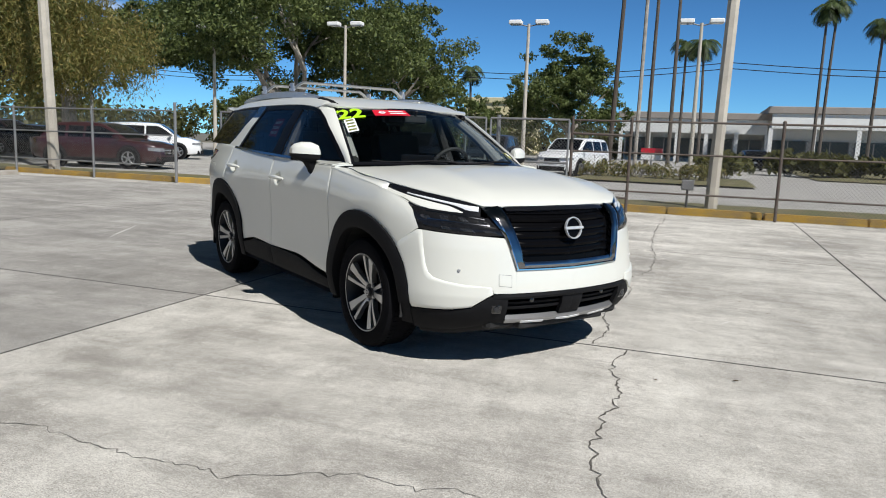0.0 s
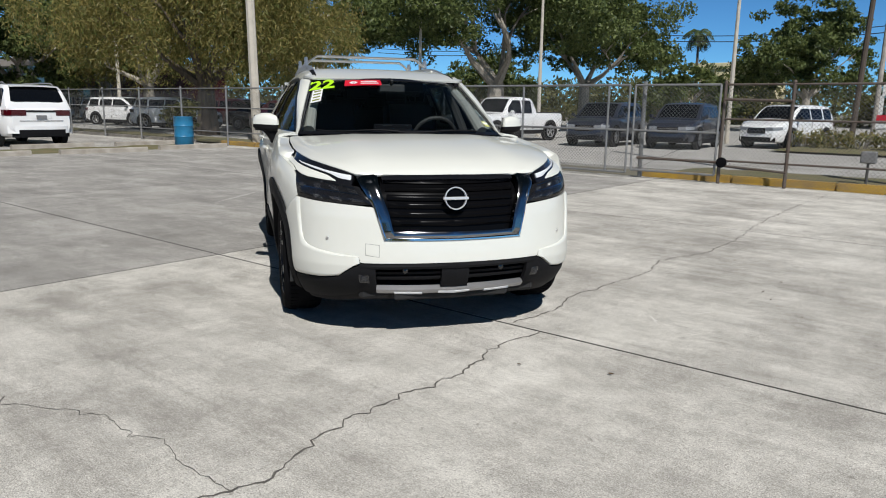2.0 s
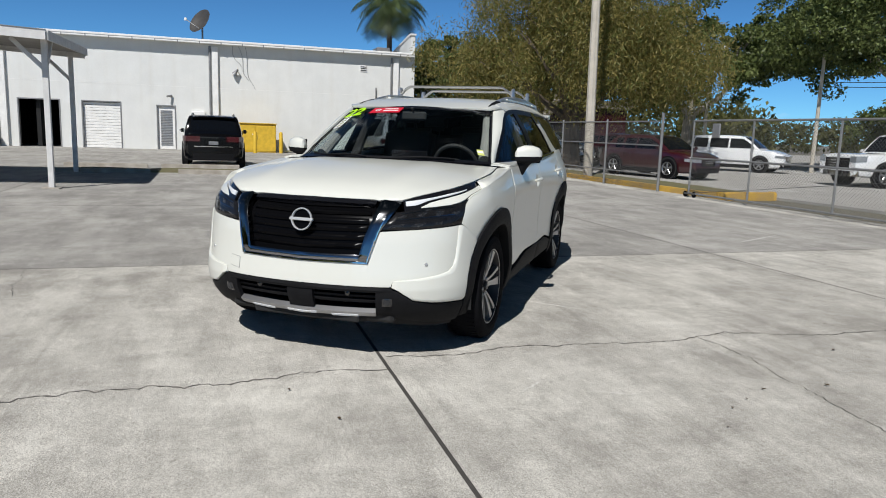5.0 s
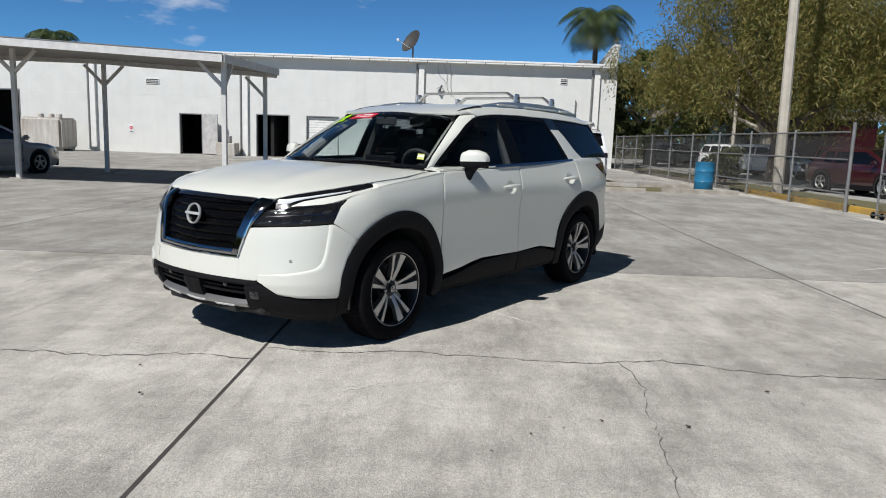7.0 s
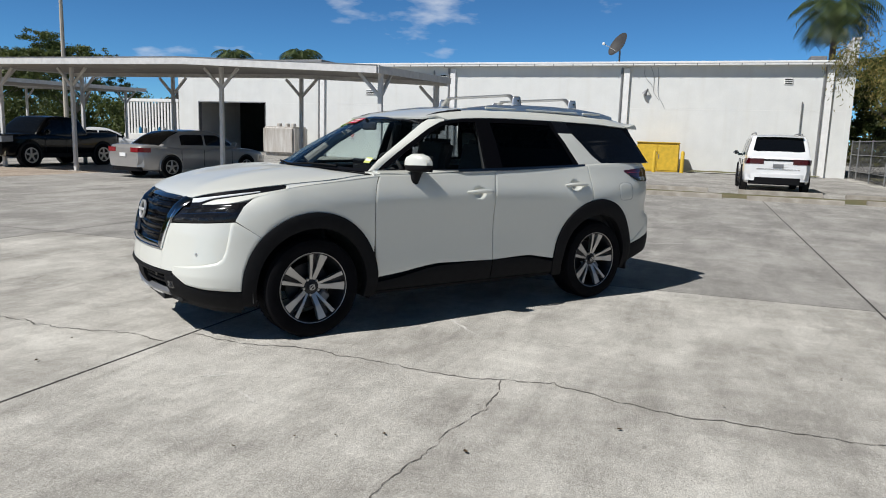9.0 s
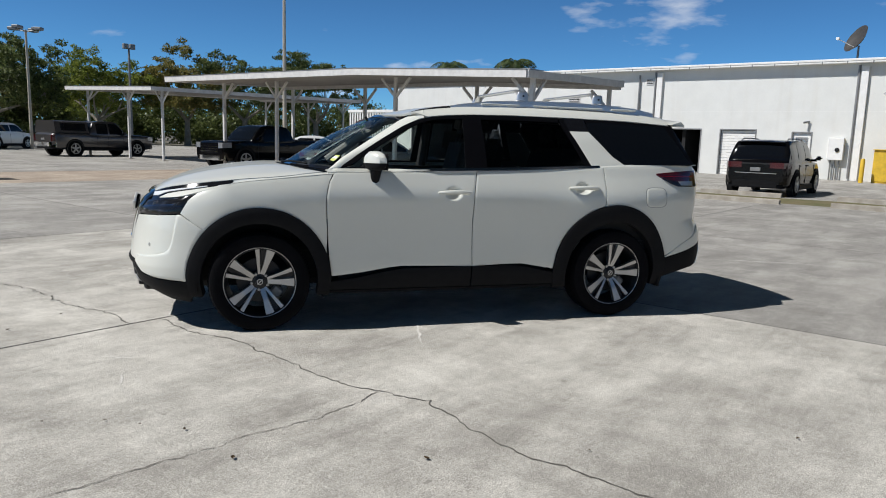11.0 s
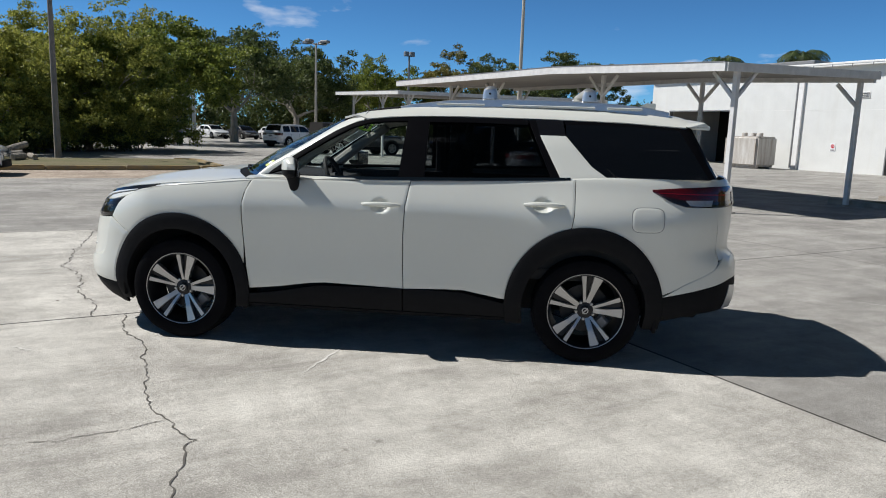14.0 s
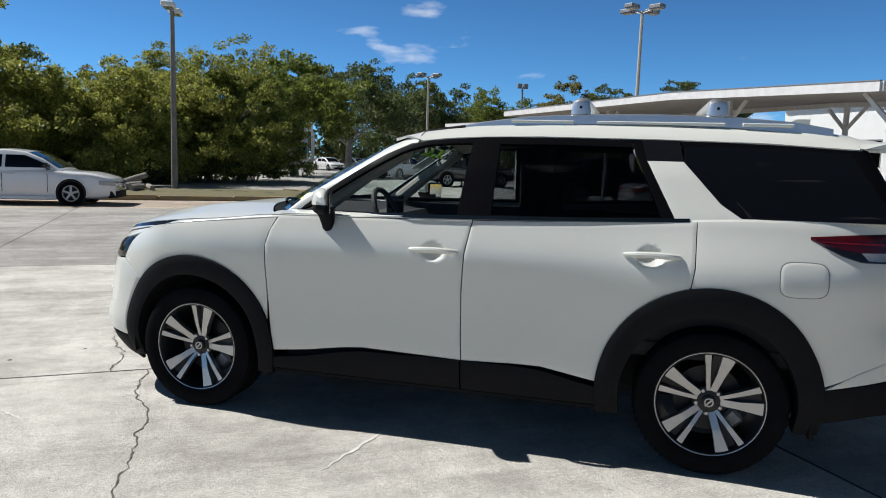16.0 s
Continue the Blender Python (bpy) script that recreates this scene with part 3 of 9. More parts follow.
solo("blank_sign", bm, STEEL_GREY, "plain weathered grey sign wired to the gate", "sign", pose(-8.1, FY - 0.16, 1.66))

# lock box on a short stand by the pole
kb = thing("lock_box", "small grey metal lock box on a short stand", "box", pose(2.35, 10.55, 0.09))
bm = B()
tube(bm, [(0, 0, -0.05), (0, 0, 0.45)], 0.025, 8)
part("stand", bm, GALV_DARK, kb)
bm = B()
box(bm, -0.13, 0.13, -0.08, 0.08, 0.40, 0.62, 0.015)
part("case", bm, STEEL_GREY, kb)


# ---- poles ----
def tapered_pole(x, y, h, r0, r1, lean=(0, 0), material=POLE_CONC, label="tall square-edged concrete pole beside the fence", z=0.0, sides=8, name="utility_pole"):
    bm = B()
    tube(bm, [(0, 0, -0.3), (lean[0] * 0.5, lean[1] * 0.5, h * 0.5), (lean[0], lean[1], h)], [r0, (r0 + r1) / 2, r1], sides)
    return solo(name, bm, material, label, "pole", pose(x, y, z, 0, 0, 22), smooth=(sides > 6))


def lot_lamp(x, y, h, heads=2, turn=0.0, arm=0.62, material=POLE_CONC, z=0.0, r=0.11):
    t = thing("lot_lamp", "concrete parking-lot lamp with boxy white heads" if heads < 4 else "tall parking-lot lamp with four flat grey heads", "street lamp", pose(x, y, z, 0, 0, turn), "lot lamps")
    bm = B()
    tube(bm, [(0, 0, -0.2), (0, 0, h)], [r, r * 0.62], 8)
    part("pole", bm, material, t, smooth=True)
    for i in range(heads):
        a = 2 * math.pi * i / heads
        mm = Matrix.Rotation(a, 4, "Z")
        bm = B()
        tube(bm, [mm @ Vector((0, 0, h - 0.12)), mm @ Vector((arm, 0, h + 0.02))], 0.03, 6)
        part("arm", bm, STEEL_GREY, t)
        bm = B()
        box(bm, arm - 0.30, arm + 0.32, -0.22, 0.22, h - 0.02, h + 0.17, 0.035, m=mm)
        hd = part("lamp_head", bm, WHITE_PAINT if heads < 4 else STEEL_GREY, t)
        bm = B()
        box(bm, arm - 0.24, arm + 0.26, -0.17, 0.17, h - 0.045, h - 0.021, 0.008, m=mm)
        part("lens", bm, CLEAR_LENS, hd, "clear lamp lens")
    return t


tapered_pole(2.85, 10.9, 13.5, 0.145, 0.10, (0.45, 0.35), z=0.05)
tapered_pole(-15.6, 10.25, 13.5, 0.165, 0.11, (-0.35, 0.1), z=0.05)

# ---- white commercial building ----
BX, BTOP = -36.0, 5.88
bld = thing("commercial_building", "long low white stucco service building with roll-up doors", "building", pose(BX, 0, 0))
opens = [(-31.5, -25.9, 0, 3.5), (-16.35, -14.95, 0, 2.4), (-11.75, -9.75, 0, 2.5), (-8.75, -6.8, 0, 2.5), (-5.05, -4.05, 0.0, 2.4)]
edges = [-33.2] + [v for o in opens for v in o[:2]] + [9.2]
for i in range(0, len(edges), 2):
    bm = B()
    box(bm, -0.3, 0, edges[i], edges[i + 1], -0.1, BTOP)
    part("wall", bm, WALL_WHITE, bld)
for v0, v1, z0, z1 in opens:
    bm = B()
    box(bm, -0.3, 0, v0, v1, z1, BTOP)
    part("wall", bm, WALL_WHITE, bld)
    bm = B()
    for a in ((v0, v0 + 0.06), (v1 - 0.06, v1)):
        box(bm, -0.28, 0.02, a[0], a[1], 0, z1 - 0.06)
    box(bm, -0.28, 0.02, v0, v1, z1 - 0.06, z1)
    part("door_frame", bm, STEEL_GREY, bld)
    # bay walls coloured near black, so the depth's shade is in the colour
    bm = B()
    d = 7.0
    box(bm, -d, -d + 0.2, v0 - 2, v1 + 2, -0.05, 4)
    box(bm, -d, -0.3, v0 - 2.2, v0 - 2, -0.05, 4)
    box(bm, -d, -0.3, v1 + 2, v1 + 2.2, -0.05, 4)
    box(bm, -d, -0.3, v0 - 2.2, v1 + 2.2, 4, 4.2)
    part("bay_interior", bm, DARK_IN, bld, "service bay whose near-black walls stand in for shade")
# closed roll-up door, slat by slat
v0, v1 = -8.69, -6.86
for k in range(16):
    bm = B()
    box(bm, -0.16, -0.12, v0, v1, 0.01 + k * 0.151, 0.15 + k * 0.151, 0.012)
    part("slat", bm, WHITE_PAINT, bld)
# louvred door
bm = B()
box(bm, -0.14, -0.08, -4.98, -4.12, 0.02, 2.33)
lv = part("louvred_door", bm, WHITE_PAINT, bld, "white door with full-height louvres")
for k in range(22):
    bm = B()
    box(bm, -0.08, -0.055, -4.85, -4.25, 0.22 + k * 0.088, 0.27 + k * 0.088)
    part("louvre", bm, STEEL_GREY, lv)
# open steel door leaf
bm = B()
box(bm, 0.0, 0.05, 0.0, 1.25, 0.04, 2.38, 0.01, m=pose(0.03, -14.93, 0, 0, 0, -28))
dl = part("open_door", bm, DOOR_GREY, bld, "pale steel door standing open against the wall")
bm = B()
lathe(bm, [(0.0, 0.0), (0.035, 0.0), (0.035, 0.05), (0.0, 0.06)], 12, pose(0.56, -13.95, 1.05, 0, 90, -28))
part("door_knob", bm, CHROME, dl)
# pilasters, downpipes, coping
for v in (-21.4, -12.3, -1.9, 8.35):
    bm = B()
    box(bm, 0.0, 0.16, v - 0.22, v + 0.10, 0, BTOP - 0.25, 0.01)
    part("pilaster", bm, WHITE_PAINT, bld)
    bm = B()
    tube(bm, [(0.08, v - 0.33, 0.1), (0.08, v - 0.33, BTOP - 0.2)], 0.06, 10)
    part("downpipe", bm, STEEL_GREY, bld, "grey metal downpipe", smooth=True)
bm = B()
box(bm, -0.45, 0.46, -33.4, 9.35, BTOP - 0.02, BTOP + 0.10, 0.02)
part("coping", bm, WHITE_PAINT, bld, "white metal roof edge")
bm = B()
box(bm, 0.30, 0.44, -33.3, 9.3, BTOP - 0.12, BTOP - 0.02, 0.02)
part("gutter", bm, WHITE_PAINT, bld)
for k in range(38):
    bm = B()
    box(bm, 0.44, 0.455, -33.0 + k * 1.12, -32.96 + k * 1.12, BTOP - 0.14, BTOP - 0.01)
    part("gutter_strap", bm, STEEL_GREY, bld)
bm = B()
box(bm, -30, -0.3, -33.2, 9.2, BTOP - 0.4, BTOP - 0.1)
part("roof", bm, ROOF_BROWN, bld)
bm = B()
prism(bm, [(0.02, -0.1), (0.02, 7.05), (-0.35, 7.05), (-6.5, 6.15), (-30, 6.15), (-30, -0.1)], 9.2, 9.45)
part("end_wall", bm, WALL_WHITE, bld)
bm = B()
box(bm, -30, -0.3, -33.2, -32.9, -0.1, BTOP)
part("end_wall", bm, WALL_WHITE, bld)
bm = B()
prism(bm, [(0.08, 7.05), (0.08, 7.15), (-0.38, 7.15), (-6.55, 6.25), (-6.5, 6.14), (-0.35, 7.05)], 9.15, 9.5)
part("parapet_cap", bm, WHITE_PAINT, bld)
bm = B()
box(bm, -2.4, -1.2, 7.4, 8.2, BTOP, BTOP + 0.5, 0.03)
part("rooftop_unit", bm, STEEL_GREY, bld, "grey rooftop air unit")
bm = B()
box(bm, -9, -6, -34, -25, BTOP, BTOP + 1.1, 0.03)
part("rooftop_screen", bm, STEEL_GREY, bld, "low dark rooftop screen")
for v, z, w in ((6.35, 4.96, 0.42), (-13.0, 5.16, 0.42), (-17.9, 4.2, 0.8)):
    bm = B()
    box(bm, 0.0, 0.04, v - w / 2, v + w / 2, z - 0.17, z + 0.17, 0.008)
    vt = part("wall_vent", bm, WHITE_PAINT, bld, "white louvred wall vent")
    for k in range(3):
        bm = B()
        box(bm, 0.04, 0.048, v - w / 2 + 0.03, v + w / 2 - 0.03, z - 0.13 + k * 0.10, z - 0.075 + k * 0.10)
        part("vent_slot", bm, DARK_IN, vt)
bm = B()
box(bm, 0.0, 0.006, -33.2, 9.15, 3.42, 3.434)
part("expansion_strip", bm, WHITE_PAINT, bld)
# loose cable loops and a floodlight at the second pilaster
fl = thing("horn_speaker", "small dark horn speaker on the white wall", "speaker", pose(BX + 0.02, -0.78, 4.45))
bm = B()
tube(bm, [(0, 0, 0), (0.22, 0.05, 0.0)], 0.025, 8)
part("bracket", bm, STEEL_GREY, fl)
bm = B()
lathe(bm, [(0.04, 0.0), (0.06, 0.10), (0.09, 0.22), (0.15, 0.34), (0.16, 0.36), (0.14, 0.35), (0.08, 0.22), (0.03, 0.08)], 16, pose(0.24, 0.02, 0.06, 150, 20, 0))
part("horn", bm, STEEL_GREY, fl, smooth=True)
for k, (y0, y1, dz) in enumerate(((0.25, 0.75, 1.0), (0.55, 1.05, 1.25), (-0.15, 0.35, 0.6))):
    bm = B()
    tube(bm, [(0.02, y0 + (y1 - y0) * f + 0.08 * math.sin(7 * f + k), 1.2 - 2.2 * f * dz + 0.9 * dz * max(0.0, f - 0.6)) for f in [j / 10 for j in range(11)]], 0.011, 5)
    solo("loose_cable", bm, STEEL_GREY, "thin loose cable hanging on the white wall", "cable", pose(BX + 0.01, -0.95, 4.55), "loose cables")
mc = thing("meter_cabinet", "white electrical cabinet with conduits on the wall", "cabinet", pose(BX + 0.005, -2.88, 0.9))
bm = B()
box(bm, 0.0, 0.28, -0.36, 0.36, 0.10, 1.22, 0.02)
part("case", bm, WHITE_PAINT, mc)
bm = B()
lathe(bm, [(0.0, 0.06), (0.10, 0.05), (0.11, 0.0)], 16, pose(0.28, 0.08, 0.62, 0, 90, 0))
part("meter_dial", bm, DARK_IN, mc, smooth=True)
for yy in (-0.2, 0.0, 0.2):
    bm = B()
    tube(bm, [(0.12, yy, -0.92), (0.12, yy, 0.12)], 0.035, 8)
    part("conduit", bm, GALV, mc, smooth=True)
wc = thing("wall_camera", "small grey bullet camera on the white wall", "camera", pose(BX + 0.01, -4.30, 2.86))
bm = B()
tube(bm, [(0, 0, 0), (0.12, 0, 0.02)], 0.03, 8)
part("bracket", bm, STEEL_GREY, wc)
bm = B()
tube(bm, [(0.05, 0.06, 0.06), (0.28, -0.16, 0.0)], 0.055, 10)
part("body", bm, STEEL_GREY, wc, smooth=True)
bm = B()
tube(bm, [(0, 0, 0.0), (0, 0, 3.9)], 0.035, 8)
solo("standing_pipe", bm, GALV, "thin grey pipe standing against the white wall", "pipe", pose(BX + 0.08, 7.1, 0.0), smooth=True)

# satellite dish on the roof
ds = thing("satellite_dish", "grey satellite dish on a roof mast", "antenna", pose(BX - 1.2, -2.6, BTOP - 0.1))
bm = B()
tube(bm, [(0, 0, 0), (0, 0, 1.0)], 0.05, 8)
part("mast", bm, STEEL_GREY, ds)
bm = B()
lathe(bm, [(0.0, 0.0), (0.25, 0.02), (0.5, 0.09), (0.72, 0.2), (0.74, 0.2), (0.52, 0.06), (0.26, -0.02), (0.0, -0.04)], 28, pose(0.1, 0, 1.25, 0, 62, -50))
part("reflector", bm, DISH_GREY, ds, smooth=True)
bm = B()
tube(bm, [(0.2, -0.15, 0.9), (0.75, -0.85, 1.3)], 0.02, 6)
box(bm, 0.68, 0.82, -0.92, -0.78, 1.23, 1.37, 0.02)
part("feed_arm", bm, WHITE_PAINT, ds)

# ---- things against the building ----
tk = thing("storage_tank", "rust-streaked pale metal storage tank on the apron", "tank", pose(-33.9, -23.0, 0))
bm = B()
box(bm, -0.9, 0.9, -1.15, 1.15, 0.12, 1.85, 0.12, seg=3)
part("body", bm, TANK, tk, smooth=True)
for dx in (-0.6, 0.6):
    bm = B()
    box(bm, dx - 0.12, dx + 0.12, -1.05, 1.05, -0.03, 0.13, 0.01)
    part("skid", bm, TANK, tk)
for v in (-0.45, 0.15, 0.6):
    bm = B()
    lathe(bm, [(0.16, 1.84), (0.16, 2.02), (0.13, 2.06), (0.0, 2.06)], 14, pose(0, v, 0))
    part("hatch", bm, TANK, tk, smooth=True)
ac = thing("condenser_unit", "small pale condenser box beside the open door", "machine", pose(-35.2, -13.2, 0))
bm = B()
box(bm, -0.45, 0.45, -0.55, 0.55, -0.02, 0.75, 0.03)
part("body", bm, TANK, ac)
bm = B()
box(bm, -0.2, 0.1, -0.2, 0.2, 0.75, 1.15, 0.03)
tube(bm, [(-0.4, -0.4, 0.7), (-0.70, -0.4, 0.95), (-0.72, -0.4, 5.55)], 0.055, 8)
part("valve_head", bm, STEEL_GREY, ac)
yb = thing("fuel_cabinet", "yellow steel flammables cabinet by the wall", "cabinet", pose(-34.9, 0.10, 0))
bm = B()
box(bm, -0.45, 0.45, -1.10, 1.10, 0.0, 1.55, 0.02)
part("body", bm, YELLOW, yb)
for v in (-1.08, 0.01):
    bm = B()
    box(bm, 0.45, 0.475, v, v + 1.07, 0.08, 1.44, 0.006)
    part("door", bm, YELLOW, yb)
bm = B()
box(bm, -0.47, 0.52, -1.14, 1.14, 1.55, 1.60, 0.01)
part("lid", bm, YELLOW, yb)
bm = B()
box(bm, 0.475, 0.50, 0.04, 0.09, 0.7, 0.95, 0.008)
part("handle", bm, STEEL_GREY, yb)
bm = B()
box(bm, 0.476, 0.482, -0.18, -0.02, 0.95, 1.02)
part("notice", bm, SIGN_WHITE, yb)
for u, v in ((-33.9, -1.35), (-33.3, 0.02), (-33.9, 1.42)):
    bm = B()
    lathe(bm, [(0.10, -0.03), (0.10, 1.05), (0.07, 1.13), (0.0, 1.16)], 14)
    solo("bollard", bm, YELLOW, "yellow-painted steel bollard with a domed top", "bollard", pose(u, v, 0), "bollards", smooth=True)
bm = B()
box(bm, -0.02, 0.0, -0.16, 0.16, -0.24, 0.24, 0.004)
ws_ = thing("wall_sign", "small white notice with a red mark on the wall", "sign", pose(BX + 0.022, -19.25, 1.38))
part("plate", bm, SIGN_WHITE, ws_)
bm = B()
lathe(bm, [(0.06, 0.0), (0.105, 0.0), (0.105, 0.005), (0.06, 0.005)], 20, pose(0.001, 0, 0.05, 0, 90, 0), close=True)
box(bm, 0.001, 0.005, -0.012, 0.012, -0.03, 0.13)
part("red_mark", bm, SIGN_RED, ws_, "red ring mark")
bm = B()
box(bm, 0.001, 0.004, -0.12, 0.12, -0.19, -0.13)
part("text_bar", bm, STEEL_GREY, ws_)

# blue drum
dr = thing("plastic_drum", "blue plastic drum with ribbed sides standing by the fence", "barrel", pose(-17.3, 8.55, 0.02))
bm = B()
lathe(bm, [(0.0, 0.0), (0.28, 0.0), (0.30, 0.03), (0.305, 0.25), (0.318, 0.28), (0.305, 0.31), (0.31, 0.6), (0.322, 0.63), (0.31, 0.66), (0.305, 0.88), (0.315, 0.9), (0.315, 0.93), (0.28, 0.93), (0.27, 0.88), (0.0, 0.88)], 30)
part("body", bm, BLUE_PLASTIC, dr, smooth=True)
bm = B()
lathe(bm, [(0.0, 0.87), (0.04, 0.87), (0.04, 0.92), (0.0, 0.925)], 12, pose(0.15, 0.05, 0))
part("bung", bm, BLUE_PLASTIC, dr)


# ---- carports ----
def carport(v0, v1, posts_f, posts_b, prof, uf=-9.65, ub=-15.35, pf=-11.8, pb=-15.2, drop=0.10, skew=0.0):
    """Flat timber roof on Y-braced posts; prof gives the roof's top height along y."""
    c = thing("carport", "long white timber carport with braced posts", "carport", None, "carports")

    def top(v):
        for (a, za), (b, zb) in zip(prof, prof[1:]):
            if min(a, b) <= v <= max(a, b):
                return za + (zb - za) * (v - a) / (b - a)
        return prof[-1][1]

    def zf(u, v):
        return top(v) + 0.20 * (uf - u) / (uf - ub)

    def vb(u, v):
        return v - skew if u == ub and v == v0 else v

    def slab(pts, dz0, dz1):
        """A bent board between two heights over the roof line, through four plan points."""
        bm = B()
        q = [[bm.verts.new((u + du, vb(u, v), zf(u, v) + dz)) for u, du, v in pts] for dz in (dz0, dz1)]
        bm.faces.new(q[0]), bm.faces.new(q[1][::-1])
        for k in range(4):
            bm.faces.new((q[0][k], q[0][(k + 1) % 4], q[1][(k + 1) % 4], q[1][k]))
        bmesh.ops.recalc_face_normals(bm, faces=bm.faces)
        return bm

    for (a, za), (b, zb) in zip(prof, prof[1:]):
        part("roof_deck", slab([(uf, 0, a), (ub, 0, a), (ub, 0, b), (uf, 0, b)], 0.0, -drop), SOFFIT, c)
        for u, w in ((uf, 1), (ub, -1)):
            part("fascia", slab([(u, w * 0.004, a), (u, w * 0.044, a), (u, w * 0.044, b), (u, w * 0.004, b)], 0.03, -0.15), WHITE_WOOD, c)
            part("drip_edge", slab([(u, -w * 0.03, a), (u, w * 0.056, a), (u, w * 0.056, b), (u, -w * 0.03, b)], 0.048, 0.031), STEEL_GREY, c, "dark metal roof edge")
    for v, w in ((v0, 1), (v1, -1)):
        bm = B()
        q = [[bm.verts.new((u, vb(u, v) + w * dv, zf(u, v) + dz)) for u, dz in ((uf, 0.03), (ub, 0.03), (ub, -0.15), (uf, -0.15))] for dv in (0.003, 0.043)]
        bm.faces.new(q[0]), bm.faces.new(q[1][::-1])
        for k in range(4):
            bm.faces.new((q[0][k], q[0][(k + 1) % 4], q[1][(k + 1) % 4], q[1][k]))
        bmesh.ops.recalc_face_normals(bm, faces=bm.faces)
        part("fascia", bm, WHITE_WOOD, c)
    bm = B()
    for (a, za), (b, zb) in zip(prof, prof[1:]):
        h0, h1 = zf(pb, a) - drop, zf(pb, b) - drop
        q = [[bm.verts.new((pb + w, v, h + dz)) for v, h, dz in ((a - skew * (a == v0), h0, 0), (b, h1, 0), (b, h1, -0.13), (a - skew * (a == v0), h0, -0.13))] for w in (-0.05, 0.05)]
        bm.faces.new(q[0]), bm.faces.new(q[1][::-1])
        for k in range(4):
            bm.faces.new((q[0][k], q[0][(k + 1) % 4], q[1][(k + 1) % 4], q[1][k]))
    part("beam", bm, WHITE_WOOD, c)
    for row, ps in ((pf, posts_f), (pb, posts_b)):
        for p_ in ps:
            u, v = p_ if isinstance(p_, tuple) else (row, p_)
            h = zf(u, v) - drop - (0.13 if row == pb else -0.01)
            bm = B()
            box(bm, u - 0.055, u + 0.055, v - 0.055, v + 0.055, -0.05, h, 0.008)
            part("post", bm, WHITE_WOOD, c)
            for w in (-1, 1):
                turn = pose(u, v, h - 0.62, -w * 45, 0, 0)
                if (w > 0 and v > v0 - 0.6) or (w < 0 and v < v1 + 0.6):
                    if row == pb:
                        continue
                    turn = pose(u, v, h - 0.62, 0, -45, 0)
                bm = B()
                box(bm, -0.035, 0.035, -0.042, 0.042, 0, 0.84, 0.006, m=turn)
                part("brace", bm, WHITE_WOOD, c)
            bm = B()
            box(bm, u - 0.17, u + 0.17, v - 0.17, v + 0.17, -0.02, 0.03, 0.01)
            part("footing", bm, KERB_GREY, c)
    return c


carport(-5.0, -20.6, [(-10.16, -5.14), -11.1, -16.9, -20.1], [-5.55, -10.45, -15.8, -20.1], [(-5.0, 3.08), (-10.7, 3.32), (-20.6, 3.38)], skew=0.2)
carport(-27.5, -36.3, [-28.2, -31.4, -35.7], [-28.2, -31.4, -35.7], [(-27.5, 3.45), (-36.3, 3.66)], uf=-13.0, ub=-26.6, pf=-13.9, pb=-25.8)


# corrugated screen beside the building
cs_ = thing("corrugated_screen", "white corrugated metal screen wall", "fence", pose(-36.2, -33.4, 0))
for k in range(18):
    bm = B()
    box(bm, 0.0, 0.06, -0.28 * (k + 1) + 0.12, -0.28 * k, -0.02, 3.4, 0.012)
    part("panel", bm, WHITE_PAINT, cs_)
bm = B()
box(bm, -0.08, 0.0, -5.0, 0, 0, 3.3)
part("backing", bm, DARK_IN, cs_)
bm = B()
box(bm, -0.10, 0.10, -5.05, 0.05, 3.4, 3.62, 0.01)
part("cap_board", bm, WHITE_PAINT, cs_)
wt = thing("workbench", "white workbench cluttered with small bottles", "bench", pose(-30.5, -30.5, 0))
bm = B()
box(bm, -0.6, 0.6, -1.9, 1.9, -0.02, 1.15, 0.02)
part("cabinet", bm, WHITE_PAINT, wt)
for k in range(7):
    bm = B()
    lathe(bm, [(0.10, 1.14), (0.10, 1.45), (0.04, 1.52), (0.04, 1.58), (0.0, 1.58)], 10, pose(0.1 * (k % 3) - 0.1, -1.6 + k * 0.5, 0))
    part("bottle", bm, (WHITE_PAINT, BLUE_PLASTIC, STEEL_GREY)[k % 3], wt, smooth=True)

# ---- the white three-row vehicle in the middle of the lot ----
# local frame: x to the nose, y to its left side, z up
hero = thing("white_family_suv", "pearl white three-row family SUV with black wheel arch cladding", "car", pose(0, 0, 0, 0, 0, -35.3))
FRAME_BLACK = mat("satin_black_frame", (0.004, 0.004, 0.005), 0.30, vary=0.1, scale=6, spec=0.06)
SKID_GREY = mat("dark_satin_silver", (0.34, 0.34, 0.345), 0.38, 0.8, vary=0.08, scale=8)
# PILLAR_GREY: the grey interior trim with shade put into its colour
PILLAR_GREY = mat("shaded_grey_trim", (0.26, 0.25, 0.225), 0.8, vary=0.1, scale=10)
SLAT_BLACK = mat("gloss_black_slat", (0.003, 0.003, 0.0035), 0.22, vary=0.05, spec=0.05)
EMBLEM = mat("bright_emblem", (0.70, 0.70, 0.69), 0.32, 0.5, vary=0.03)
MID_CHROME = mat("smoked_chrome", (0.31, 0.31, 0.33), 0.10, 1.0, vary=0.03, scale=8)
DARK_CHROME = mat("dark_chrome", (0.23, 0.23, 0.24), 0.10, 1.0, vary=0.03, scale=8)


def smooth01(f):
    f = max(0.0, min(1.0, f))
    return f * f * (3 - 2 * f)


